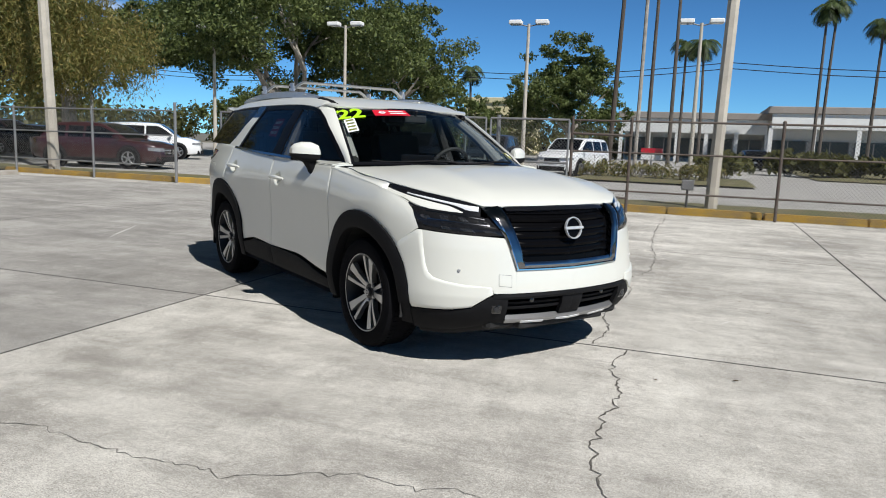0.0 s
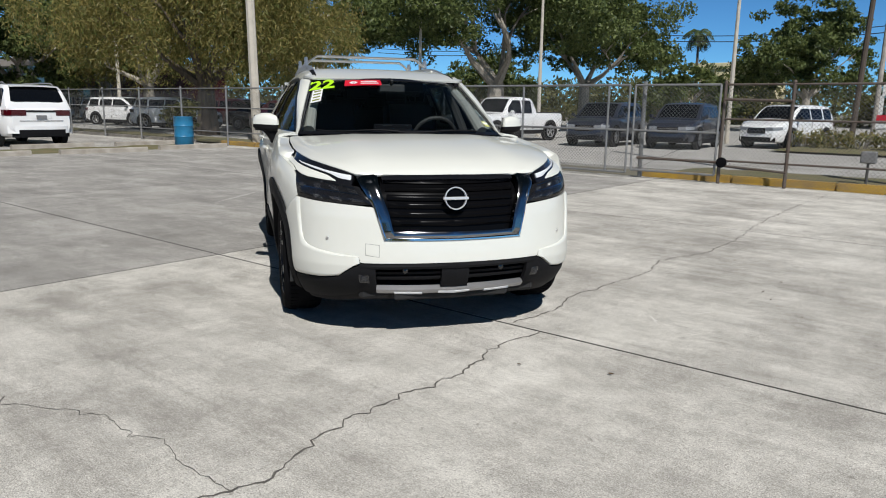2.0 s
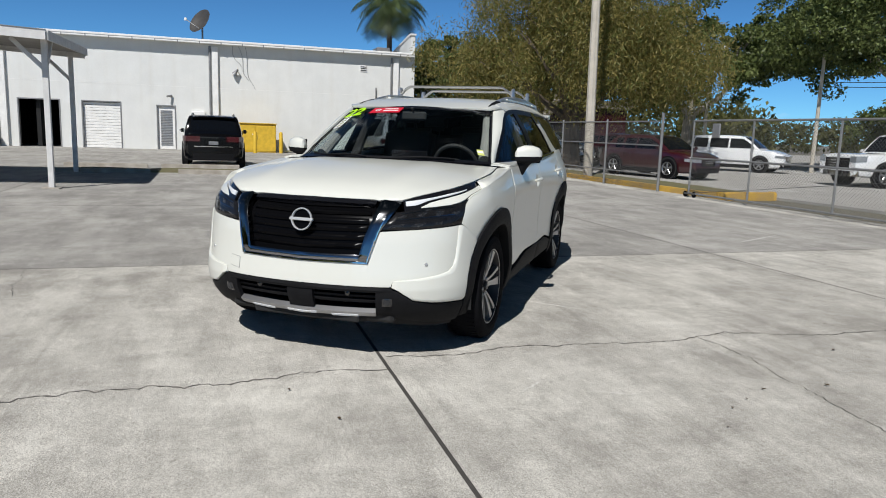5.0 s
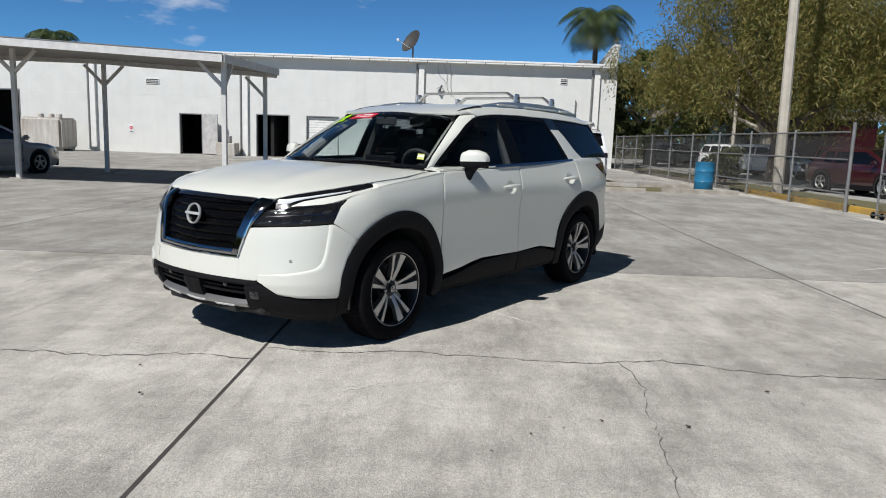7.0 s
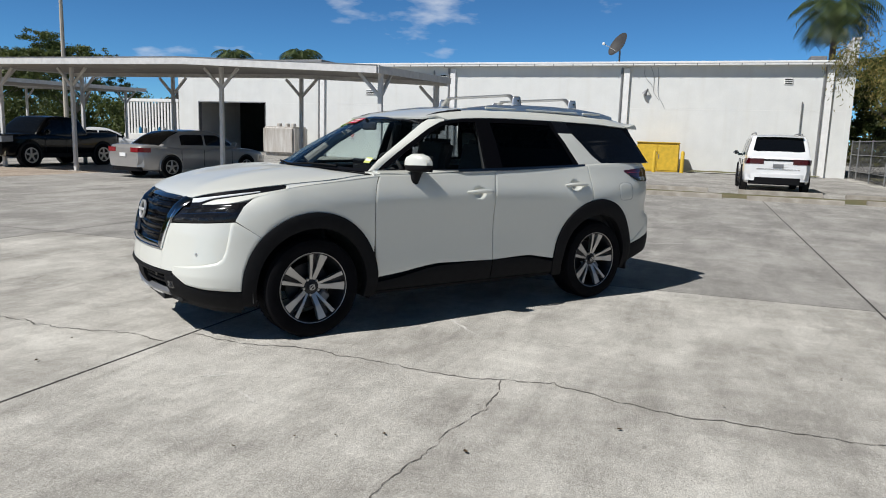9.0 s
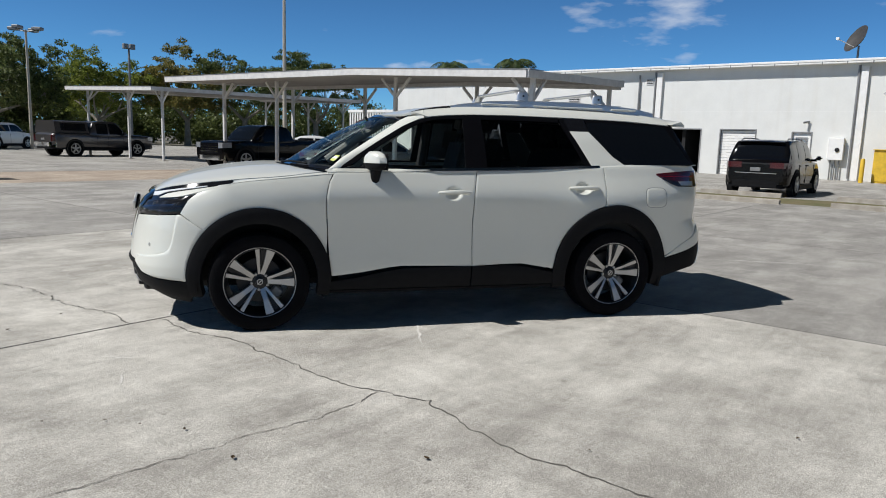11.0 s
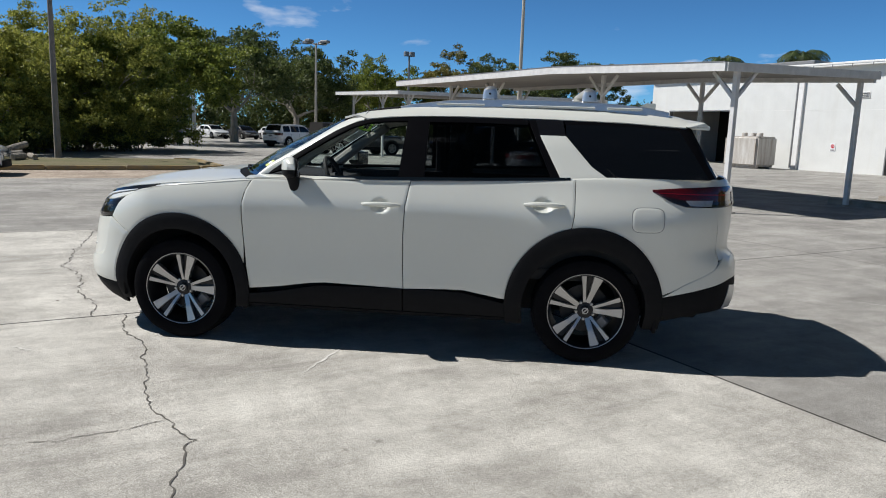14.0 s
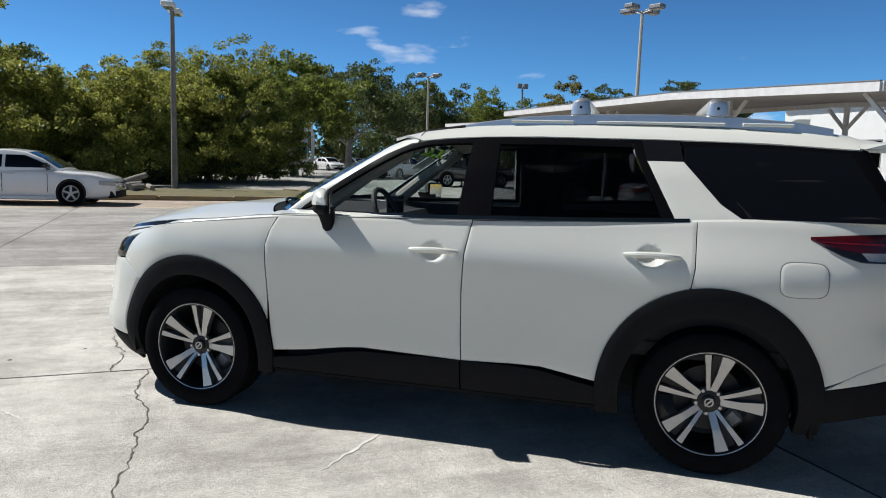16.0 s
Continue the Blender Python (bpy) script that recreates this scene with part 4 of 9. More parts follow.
def spline(pts, n):
    """A smooth line through points."""
    p = [Vector(q) for q in pts]
    p = [2 * p[0] - p[1]] + p + [2 * p[-1] - p[-2]]
    out = []
    for i in range(1, len(p) - 2):
        for k in range(n):
            t = k / n
            out.append(0.5 * (2 * p[i] + (p[i + 1] - p[i - 1]) * t + (2 * p[i - 1] - 5 * p[i] + 4 * p[i + 1] - p[i + 2]) * t * t + (3 * p[i] - p[i - 1] - 3 * p[i + 1] + p[i + 2]) * t ** 3))
    out.append(p[-2])
    return out


def tab(t, x):
    return float(np.interp(x, [a for a, _ in t], [b for _, b in t]))


PLAN = spline([(2.405, 0), (2.392, 0.22), (2.352, 0.44), (2.285, 0.62), (2.20, 0.755), (2.09, 0.855), (1.95, 0.918), (1.72, 0.962), (1.42, 0.985), (1.0, 0.988), (0.0, 0.988), (-1.0, 0.988), (-1.42, 0.985), (-1.85, 0.958), (-2.12, 0.905), (-2.315, 0.81), (-2.445, 0.62), (-2.495, 0.35), (-2.51, 0)], 12)
PX, PY = np.array([p.x for p in PLAN]), np.array([p.y for p in PLAN])
PS = np.concatenate([[0], np.cumsum(np.hypot(np.diff(PX), np.diff(PY)))])
PTX, PTY = np.gradient(PX, PS), np.gradient(PY, PS)
HALF = int(np.argmax(PY))


def s_at(x):
    """The way along the outline at which the side stands at x."""
    return float(np.interp(-x, -PX, PS))


def s_front(y):
    return float(np.interp(y, PY[:HALF], PS[:HALF]))


def s_rear(y):
    return float(np.interp(-y, -PY[HALF:], PS[HALF:]))


D_FRONT = [(0.15, -0.26), (0.20, -0.16), (0.28, -0.075), (0.33, -0.035), (0.40, -0.004), (0.47, 0.006), (0.55, -0.002), (0.62, -0.012), (0.75, -0.030), (0.86, -0.055), (0.93, -0.090), (0.98, -0.150), (1.02, -0.23), (1.10, -0.33), (1.2, -0.42)]
D_SIDE = [(0.18, -0.07), (0.30, -0.035), (0.42, -0.010), (0.50, -0.006), (0.62, -0.009), (0.70, -0.008), (0.80, -0.004), (0.88, 0.001), (0.94, 0.006), (0.99, 0.007), (1.03, 0.002), (1.07, -0.009), (1.12, -0.027), (1.18, -0.050), (1.24, -0.070), (1.30, -0.10)]
D_REAR = [(0.22, -0.16), (0.30, -0.08), (0.40, -0.015), (0.50, 0.0), (0.68, 0.0), (0.74, -0.02), (0.80, -0.07), (0.95, -0.055), (1.10, -0.055), (1.22, -0.075), (1.30, -0.13), (1.4, -0.2)]


def rounded(t, d=0.022):
    """The same section line with its corners rounded over d."""
    zs = np.linspace(t[0][0], t[-1][0], 120)
    raw = lambda z: np.interp(z, [a for a, _ in t], [b for _, b in t])
    return [(float(z), float(np.mean([raw(z + d * k / 4) for k in range(-4, 5)]))) for z in zs]


D_SIDE = rounded(D_SIDE)
HANDLES = ((0.0, 1.020), (-1.09, 1.064))
SF0, SF1 = s_front(0.66), s_at(1.62)
SR0, SR1 = s_at(-1.95), s_rear(0.66)


def W(s, z, side=1):
    """The vehicle's lower skin at s along its outline and height z."""
    x, y = np.interp(s, PS, PX), np.interp(s, PS, PY)
    tx, ty = np.interp(s, PS, PTX), np.interp(s, PS, PTY)
    n = math.hypot(tx, ty)
    nx, ny = ty / n, -tx / n
    f, r = 1 - smooth01((s - SF0) / (SF1 - SF0)), smooth01((s - SR0) / (SR1 - SR0))
    d = tab(D_SIDE, z) * (1 - f - r) + tab(D_FRONT, z) * f + tab(D_REAR, z) * r
    # swelling of the wings over the wheels
    for cx, hi, wd in ((1.44, 0.026, 0.50), (-1.41, 0.034, 0.46)):
        if abs(x - cx) < 0.95 and y > 0.5:
            d += hi * math.exp(-((x - cx) / wd) ** 2) * math.exp(-((z - 0.86) / 0.22) ** 2)
    # hollows behind the door handles
    for hx, hz in HANDLES:
        e = ((x - hx) / 0.066) ** 2 + ((z - hz) / 0.050) ** 2
        if e < 1:
            d -= 0.030 * (1 - e) ** 0.8
    return Vector((x + nx * d, side * (y + ny * d), z))


def G(x, z, side=1):
    """The side of the glasshouse."""
    y = 0.932 - (z - 1.20) * 0.50 - 0.14 * max(0.0, z - 1.45)
    y -= 0.035 * max(0.0, (-x - 0.7) / 1.5) ** 2 + 0.20 * max(0.0, x - 0.1) ** 1.5
    return Vector((x, side * y, z))


def resample(c, n):
    c = [Vector((p[0], p[1])) for p in c]
    d = [0.0]
    for a, b in zip(c, c[1:]):
        d.append(d[-1] + (b - a).length)
    if d[-1] < 1e-9:
        return [c[0]] * (n + 1)
    out, j = [], 0
    for k in range(n + 1):
        t = d[-1] * k / n
        while j < len(d) - 2 and d[j + 1] < t:
            j += 1
        f = (t - d[j]) / max(1e-9, d[j + 1] - d[j])
        out.append(c[j].lerp(c[j + 1], min(1, f)))
    return out


def coons(bottom, top, left, right, nu, nv):
    b, t, l, r = resample(bottom, nu), resample(top, nu), resample(left, nv), resample(right, nv)
    g = []
    for i in range(nu + 1):
        u = i / nu
        row = []
        for j in range(nv + 1):
            v = j / nv
            row.append((1 - v) * b[i] + v * t[i] + (1 - u) * l[j] + u * r[j] - ((1 - u) * (1 - v) * b[0] + u * (1 - v) * b[-1] + (1 - u) * v * t[0] + u * v * t[-1]))
        g.append(row)
    return g


def shell(bm, g, F, off=0.0, thick=0.014, roll=0.0025, out=None):
    """A panel with thickness over a grid of surface coordinates."""
    nu, nv = len(g) - 1, len(g[0]) - 1
    P = [[F(*q) for q in row] for row in g]
    front, back = [], []
    for i in range(nu + 1):
        fr, bk = [], []
        for j in range(nv + 1):
            a = P[min(i + 1, nu)][j] - P[max(i - 1, 0)][j]
            b = P[i][min(j + 1, nv)] - P[i][max(j - 1, 0)]
            n = a.cross(b)
            n = n.normalized() if n.length > 1e-10 else Vector((0, 0, 1))
            ref = out if out is not None else Vector((P[i][j].x * 0.25, P[i][j].y, 0.25))
            if n.dot(ref) < 0:
                n = -n
            e = roll if i in (0, nu) or j in (0, nv) else 0
            fr.append(bm.verts.new(P[i][j] + n * (off - e)))
            bk.append(bm.verts.new(P[i][j] + n * (off - thick)))
        front.append(fr), back.append(bk)
    for i in range(nu):
        for j in range(nv):
            bm.faces.new((front[i][j], front[i + 1][j], front[i + 1][j + 1], front[i][j + 1]))
            bm.faces.new((back[i][j], back[i][j + 1], back[i + 1][j + 1], back[i + 1][j]))
    rim = [(i, 0) for i in range(nu)] + [(nu, j) for j in range(nv)] + [(i, nv) for i in range(nu, 0, -1)] + [(0, j) for j in range(nv, 0, -1)]
    for k in range(len(rim)):
        (i, j), (a, b) = rim[k], rim[(k + 1) % len(rim)]
        bm.faces.new((front[i][j], back[i][j], back[a][b], front[a][b]))


def sx(pts):
    """Side points (x, z) as outline points (s, z)."""
    return [(s_at(x), z) for x, z in pts]


def wpatch(bm, side, bottom, top, left, right, nu=16, nv=10, off=0.0, thick=0.014, roll=0.0025):
    shell(bm, coons(bottom, top, left, right, nu, nv), lambda s, z: W(s, z, side), off, thick, roll)


def gpatch(bm, side, bottom, top, left, right, nu=12, nv=8, off=0.0, thick=0.010, roll=0.0015):
    shell(bm, coons(bottom, top, left, right, nu, nv), lambda x, z: G(x, z, side), off, thick, roll)


def arc(cx, cz, rx, rz, a0, a1, n=22):
    return [(cx + rx * math.cos(radians(a0 + (a1 - a0) * k / n)), cz + rz * math.sin(radians(a0 + (a1 - a0) * k / n))) for k in range(n + 1)]


FX, RX, AR = 1.44, -1.41, -1.388
BELT = [(0.93, 1.178), (0.5, 1.185), (0.0, 1.196), (-0.6, 1.212), (-1.2, 1.235), (-1.5, 1.252), (-2.2, 1.262)]


def belt(x0, x1, n=8):
    xs = [x0 + (x1 - x0) * k / n for k in range(n + 1)]
    b = sorted(BELT)
    return [(x, tab(b, x)) for x in xs]


DOOR_F = [(0.925, 0.40), (0.945, 0.55), (0.955, 0.71), (0.965, 0.90), (0.965, 1.0), (0.945, 1.09), (0.905, 1.165)]
SPLIT = [(-0.165, 0.455), (-0.158, 0.60), (-0.155, 0.82), (-0.165, 1.02), (-0.185, 1.15), (-0.192, 1.190)]
CLAD = [(0.925, 0.362), (0.72, 0.392), (0.55, 0.428), (0.42, 0.452), (0.0, 0.458), (-0.165, 0.459), (-0.45, 0.460), (-0.58, 0.455), (-0.72, 0.425), (-0.86, 0.395)]


def clad(x0, x1, dz=0.0, n=10):
    b = sorted(CLAD)
    return [(x, tab(b, x) + dz) for x in [x0 + (x1 - x0) * k / n for k in range(n + 1)]]


LAMP_LOW = [(s_front(0.49), 0.820), (s_front(0.64), 0.824), (s_front(0.80), 0.836), (s_at(1.985), 0.852)]
HOOD_Y = [(0.95, 0.850), (1.2, 0.872), (1.5, 0.873), (1.7, 0.855), (1.85, 0.815), (1.95, 0.765), (2.05, 0.695), (2.12, 0.625), (2.17, 0.56), (2.19, 0.42), (2.205, 0.0)]
HZ = [(0.9, 1.205), (1.15, 1.205), (1.4, 1.197), (1.6, 1.178), (1.8, 1.145), (1.95, 1.110), (2.05, 1.080), (2.12, 1.050), (2.17, 1.020), (2.20, 0.995), (2.23, 0.965)]


def hood_z(x, y):
    e = abs(y) / 0.87
    return tab(HZ, x) - (0.030 + 0.032 * smooth01((x - 0.98) / 0.35)) * e ** 3 - 0.010 * e + 0.012 * math.exp(-((abs(y) - 0.46) / 0.10) ** 2) * smooth01((x - 1.0) / 0.5) * smooth01((2.2 - x) / 0.3)


def s_near(x, y, z):
    """The way along the outline at which the skin at height z passes nearest to (x, y)."""
    return min((s_front(0.45) + 1.6 * k / 160 for k in range(161)), key=lambda q: (W(q, z).xy - Vector((x, y))).length)


def hood_edge(f, side=1):
    x = tab([(0, 2.165), (0.25, 2.07), (0.5, 1.95), (0.75, 1.81), (1, 1.62)], f)
    y = tab(HOOD_Y, x)
    return Vector((x, side * (y + 0.003), hood_z(x, y) - 0.004))


def lamp_line(f, zs, side=1, k=1.0):
    """A line over the lamps under the bonnet's edge, at heights zs along f."""
    e, z = hood_edge(f), tab(zs, f)
    a, b = hood_edge(max(0, f - 0.04)), hood_edge(min(1, f + 0.04))
    t = (b - a).normalized()
    out = Vector((t.y, -t.x, 0)).normalized()
    d = e.z - z
    p = Vector((e.x, e.y, 0)) + out * (0.55 * d + 0.006)
    q = W(s_near(p.x, p.y, z), z)
    w = smooth01((d - 0.03) / 0.05)
    return Vector((p.x * (1 - w) + q.x * w, side * (p.y * (1 - w) + q.y * w), z))


for side in (1, -1):
    # front wing with its rounded shoulder
    bm = B()
    wing_top = [(1.985, 0.858), (1.93, 0.955), (1.86, 1.01), (1.72, 1.062), (1.55, 1.092), (1.3, 1.118), (1.1, 1.138), (0.918, 1.158)]
    a = arc(FX, 0.375, 0.512, 0.537, 43, 158, 30)  # from the nose over the wheel to the door
    wpatch(bm, side, sx(a), sx(wing_top), sx([a[0], (1.90, 0.799), (1.985, 0.858)]), sx([a[-1], (0.962, 0.71), (0.972, 0.90), (0.972, 1.0), (0.952, 1.09), (0.918, 1.158)]), 34, 12)
    g = []
    trim_low = [(0.14, 0.948), (0.3, 0.957), (0.5, 0.970), (0.62, 0.988), (0.75, 1.018), (1, 1.056)]
    for x in [1.87, 1.83, 1.79, 1.75, 1.71, 1.67, 1.635, 1.61, 1.57, 1.5, 1.42, 1.34, 1.26, 1.18, 1.1, 1.02, 0.96, 0.905]:
        p = W(s_at(x), tab(sorted(wing_top), x), side)
        yh = tab(HOOD_Y, x)
        q = Vector((x, side * (yh + 0.0085), hood_z(x, yh) - 0.009))
        if x > 1.60:
            r_ = lamp_line(tab([(1.62, 1.0), (1.81, 0.75), (1.95, 0.5)], x), trim_low, side)
            q = q.lerp(r_, smooth01((x - 1.605) / 0.025))
            q.x = x
        b = 0.024 * (1 - smooth01((x - 1.45) / 0.25))
        g.append([p.lerp(q, j / 6) + Vector((0, side * b, 0.3 * b)) * math.sin(math.pi * j / 6) for j in range(7)])
    shell(bm, [[(i, j) for j in range(7)] for i in range(len(g))], lambda i, j: g[int(i)][int(j)], 0.0, 0.012, 0.0, out=Vector((0, side * 0.6, 1)))
    part("front_wing", bm, PEARL, hero, smooth=True)
    # doors
    bm = B()
    wpatch(bm, side, sx(clad(0.920, -0.158)), sx(belt(0.90, -0.186)), sx(DOOR_F), sx(SPLIT), 104, 66)
    fd = part("front_door", bm, PEARL, hero, smooth=True)
    ra = arc(AR, 0.375, 0.530, 0.565, 12, 78, 14)
    bm = B()
    wpatch(bm, side, sx(clad(-0.168, -0.86)), sx(belt(-0.195, -1.292)), sx([(x - 0.006, z) for x, z in SPLIT]), sx([(-0.862, 0.42)] + ra[1:] + [(-1.292, 1.02), (-1.294, tab(sorted(BELT), -1.294))]), 104, 70)
    rd = part("rear_door", bm, PEARL, hero, smooth=True)
    for dr_, x0, z0 in ((fd, 0.115, 1.028), (rd, -0.975, 1.072)):
        bm = B()
        pts = []
        for k in range(9):
            f = k / 8
            x_ = x0 - 0.24 * f
            a_, b_ = W(s_at(x0 + 0.01), z0, side), W(s_at(x0 - 0.25), z0, side)
            c = a_.lerp(b_, f) + Vector((0, 0, 0.006 * math.sin(math.pi * f)))
            pts.append(c + Vector((0, side * (0.004 + 0.024 * math.sin(math.pi * f) ** 0.5), 0)))
        tube(bm, pts, [0.008, 0.013, 0.015, 0.016, 0.016, 0.016, 0.016, 0.015, 0.010], 10)
        part("handle", bm, PEARL, dr_, smooth=True)
    # shoulder between the door skin and the glass
    bm = B()
    g = []
    for k in range(25):
        x = 0.955 - 1.15 * k / 24
        z = tab(sorted(BELT), x)
        p, q = W(s_at(x), z - 0.008, side), G(min(x, 0.90), z, side) + Vector((max(0, x - 0.90), 0, 0.004))
        q.y = side * min(abs(q.y), abs(p.y) - 0.004)
        g.append([p.lerp(q, f) + Vector((0, side * 0.006, 0.006)) * math.sin(math.pi * f) for f in (0, 0.3, 0.65, 1)])
    shell(bm, [[(i, j) for j in range(4)] for i in range(25)], lambda i, j: g[int(i)][int(j)], 0.0, 0.012, 0.0, out=Vector((0, side * 0.4, 1)))
    part("door_shoulder", bm, PEARL, hero, smooth=True)
    # bright waist strip
    bm = B()
    gpatch(bm, side, [(x, z - 0.006) for x, z in belt(0.86, -1.26)], [(x, z + 0.012) for x, z in belt(0.86, -1.26)], [(0.86, 1.172), (0.86, 1.191)], [(-1.26, 1.232), (-1.26, 1.250)], 24, 1, 0.012, 0.02, 0.003)
    part("waist_moulding", bm, MID_CHROME, hero, "thin chrome strip under the windows")
    # rear quarter
    bm = B()
    qa = arc(AR, 0.375, 0.530, 0.565, 78.5, 168, 22)
    q_top = belt(-1.2985, -2.215, 10)
    q_back = [(s_at(-1.905), 0.50), (s_at(-2.10), 0.585), (s_at(-2.22), 0.62), (s_at(-2.285), 0.72), (s_at(-2.27), 0.95), (s_at(-2.25), 1.15), (s_at(-2.215), 1.262)]
    wpatch(bm, side, sx(qa), sx(q_top), sx([qa[0], (-1.2965, 1.02), (-1.2985, q_top[0][1])]), q_back, 40, 28, 0.0, 0.014, 0.001)
    part("rear_quarter", bm, PEARL, hero, smooth=True)
    def flap_ring(k, dx, dz):
        a_ = 2 * math.pi * k / 48
        c_, s_ = math.cos(a_), math.sin(a_)
        return s_at(-1.77 + dx * math.copysign(abs(c_) ** 0.5, c_)), 1.0 + dz * math.copysign(abs(s_) ** 0.5, s_)

    for nm, rings, m_, lift in (("fuel_flap", (1.0, 0.97, 0.8, 0.55, 0.25), PEARL, (0.0, 0.0015, 0.0018, 0.0018, 0.0018)), ("flap_gap", (1.032, 0.99), STEEL_GREY, (0.0010, 0.0010))):
        bm = B()
        rr = []
        for f_, l_ in zip(rings, lift):
            pts = [W(*flap_ring(k, 0.104 * f_, 0.080 * f_), side) for k in range(48)]
            rr.append([bm.verts.new(p + Vector((-0.06, side, 0)).normalized() * l_) for p in pts])
        for a_, b_ in zip(rr, rr[1:]):
            for k in range(48):
                bm.faces.new((a_[k], a_[(k + 1) % 48], b_[(k + 1) % 48], b_[k]))
        if nm == "fuel_flap":
            bm.faces.new(rr[-1])
        part(nm, bm, m_, hero, smooth=True)
    # wheel arch cladding
    for cx, o, z0, z1 in ((FX, (0.512, 0.537), 0.26, 0.26), (AR, (0.530, 0.565), 0.26, 0.26)):
        bm = B()
        ro = [(cx + o[0] * 0.97, z0)] + arc(cx, 0.375, o[0], o[1], 0, 180, 30) + [(cx - o[0] * 0.97, z1)]
        ri = [(cx + 0.405, z0 + 0.0)] + arc(cx, 0.365, 0.415, 0.435, 0, 180, 30) + [(cx - 0.405, z1)]
        wpatch(bm, side, sx(ri), sx(ro), sx([ri[0], ro[0]]), sx([ri[-1], ro[-1]]), 44, 5, 0.018, 0.075, 0.006)
        part("arch_cladding", bm, BLACK_PLASTIC, hero, "matt black wheel arch cladding", smooth=True)
        bm = B()
        gi = [[Vector((cx + 0.44 * math.cos(a), side * yy, 0.36 + 0.455 * math.sin(a))) for yy in (0.94, 0.58)] for a in [math.pi * (k / 20 * 1.10 - 0.05) for k in range(21)]]
        for p, q in zip(gi, gi[1:]):
            bm.faces.new([bm.verts.new(v) for v in (p[0], p[1], q[1], q[0])])
        part("wheel_liner", bm, DARK_IN, hero, smooth=True)
    # lower door cladding and sill
    for a, b in ((0.935, -0.160), (-0.170, -0.87)):
        bm = B()
        wpatch(bm, side, sx([(a, 0.295), ((a + b) / 2, 0.295), (b, 0.295)]), sx(clad(a, b, -0.004)), sx([(a, 0.295), (a, tab(sorted(CLAD), a) - 0.004)]), sx([(b, 0.295), (b, tab(sorted(CLAD), b) - 0.004)]), 16, 5, 0.012, 0.03, 0.006)
        part("door_cladding", bm, BLACK_PLASTIC, hero, "matt black lower door cladding", smooth=True)
    bm = B()
    box(bm, -0.95, 0.97, side * 0.78, side * 0.935, 0.258, 0.30, 0.018)
    part("sill", bm, BLACK_PLASTIC, hero)
    for cx, w_ in ((0.98, 0.24), (-1.87, 0.24)):
        bm = B()
        box(bm, cx - 0.012, cx + 0.012, side * 0.72, side * 0.945, 0.235, 0.36, 0.006)
        part("mud_flap", bm, BLACK_PLASTIC, hero)
    # head lamp: smoked lens, white running strip, black brow
    bm = B()
    lens_top = [(s_front(0.585), 0.925), (s_front(0.70), 0.944), (s_front(0.83), 0.964), (s_at(1.915), 0.980)]
    lens_bot = [(s, z + 0.004) for s, z in LAMP_LOW]
    sides = ([lens_bot[0], lens_top[0]], [lens_bot[-1], lens_top[-1]])
    wpatch(bm, side, lens_bot, lens_top, *sides, 18, 6, 0.004, 0.05, 0.006)
    hl = part("head_lamp", bm, LAMP_LENS_DARK, hero, "smoked glass head lamp", smooth=True)
    g = coons(lens_bot, lens_top, *sides, 60, 24)
    for i0, i1, j0, j1 in ((4, 14, 13, 20), (18, 28, 13, 20), (33, 43, 12, 19), (47, 56, 11, 18), (4, 15, 3, 9), (19, 30, 3, 9), (35, 45, 3, 9)):
        bm = B()
        shell(bm, [[g[i][j] for j in range(j0, j1, 2)] for i in range(i0, i1, 2)], lambda s, z: W(s, z, side), 0.0050, 0.004, 0.002)
        part("projector", bm, PROJECTOR, hl, "dark projector element", smooth=True)
    bm = B()
    shell(bm, [[g[i][j] for j in (10, 11)] for i in range(2, 59, 4)], lambda s, z: W(s, z, side), 0.0055, 0.004, 0.001)
    part("lamp_divider", bm, GLOSS_BLACK, hl, smooth=True)
    for j0 in (12, 20):
        bm = B()
        shell(bm, [[g[i][j0], g[i][j0 + 1]] for i in range(5, 55, 5)], lambda s, z: W(s, z, side), 0.0058, 0.003, 0.0)
        part("lamp_fin", bm, MID_CHROME, hl, "fine bright line inside the lamp", smooth=True)
    brow_low = [(0, 0.918), (0.3, 0.940), (0.5, 0.955), (0.62, 0.975), (0.75, 1.01), (1, 1.050)]
    bm = B()
    g = [[lamp_line(i / 20, brow_low, side).lerp(lamp_line(i / 20, [(0, 0.985), (0.5, 1.02), (1, 1.075)], side), min(1, j / 3)).lerp(hood_edge(i / 20, side), max(0, j - 3) / 2) for j in range(6)] for i in range(21)]
    shell(bm, [[(i, j) for j in range(6)] for i in range(21)], lambda i, j: g[int(i)][int(j)], -0.006, 0.03, 0.0, out=Vector((1, side * 0.6, 0.6)))
    part("lamp_brow", bm, GLOSS_BLACK, hero, smooth=True)

    def band(lo_, hi_, f0, f1, n=18, off=0.004):
        bm = B()
        fs = [f0 + (f1 - f0) * k / n for k in range(n + 1)]
        g = [[lamp_line(f, lo_, side).lerp(lamp_line(f, hi_, side), j / 3) for j in range(4)] for f in fs]
        shell(bm, [[(i, j) for j in range(4)] for i in range(n + 1)], lambda i, j: g[int(i)][int(j)], off, 0.02, 0.002, out=Vector((1, side * 0.6, 0.6)))
        return bm

    part("running_lamp", band([(0, 0.960), (0.12, 0.966), (0.22, 0.985), (0.3, 0.999), (0.5, 1.018), (0.75, 1.043), (1, 1.072)], [(0, 0.986), (0.25, 1.006), (0.5, 1.029), (0.75, 1.049), (1, 1.075)], 0.02, 0.78), LED_WHITE, hero, "white daytime running lamp strip", smooth=True)
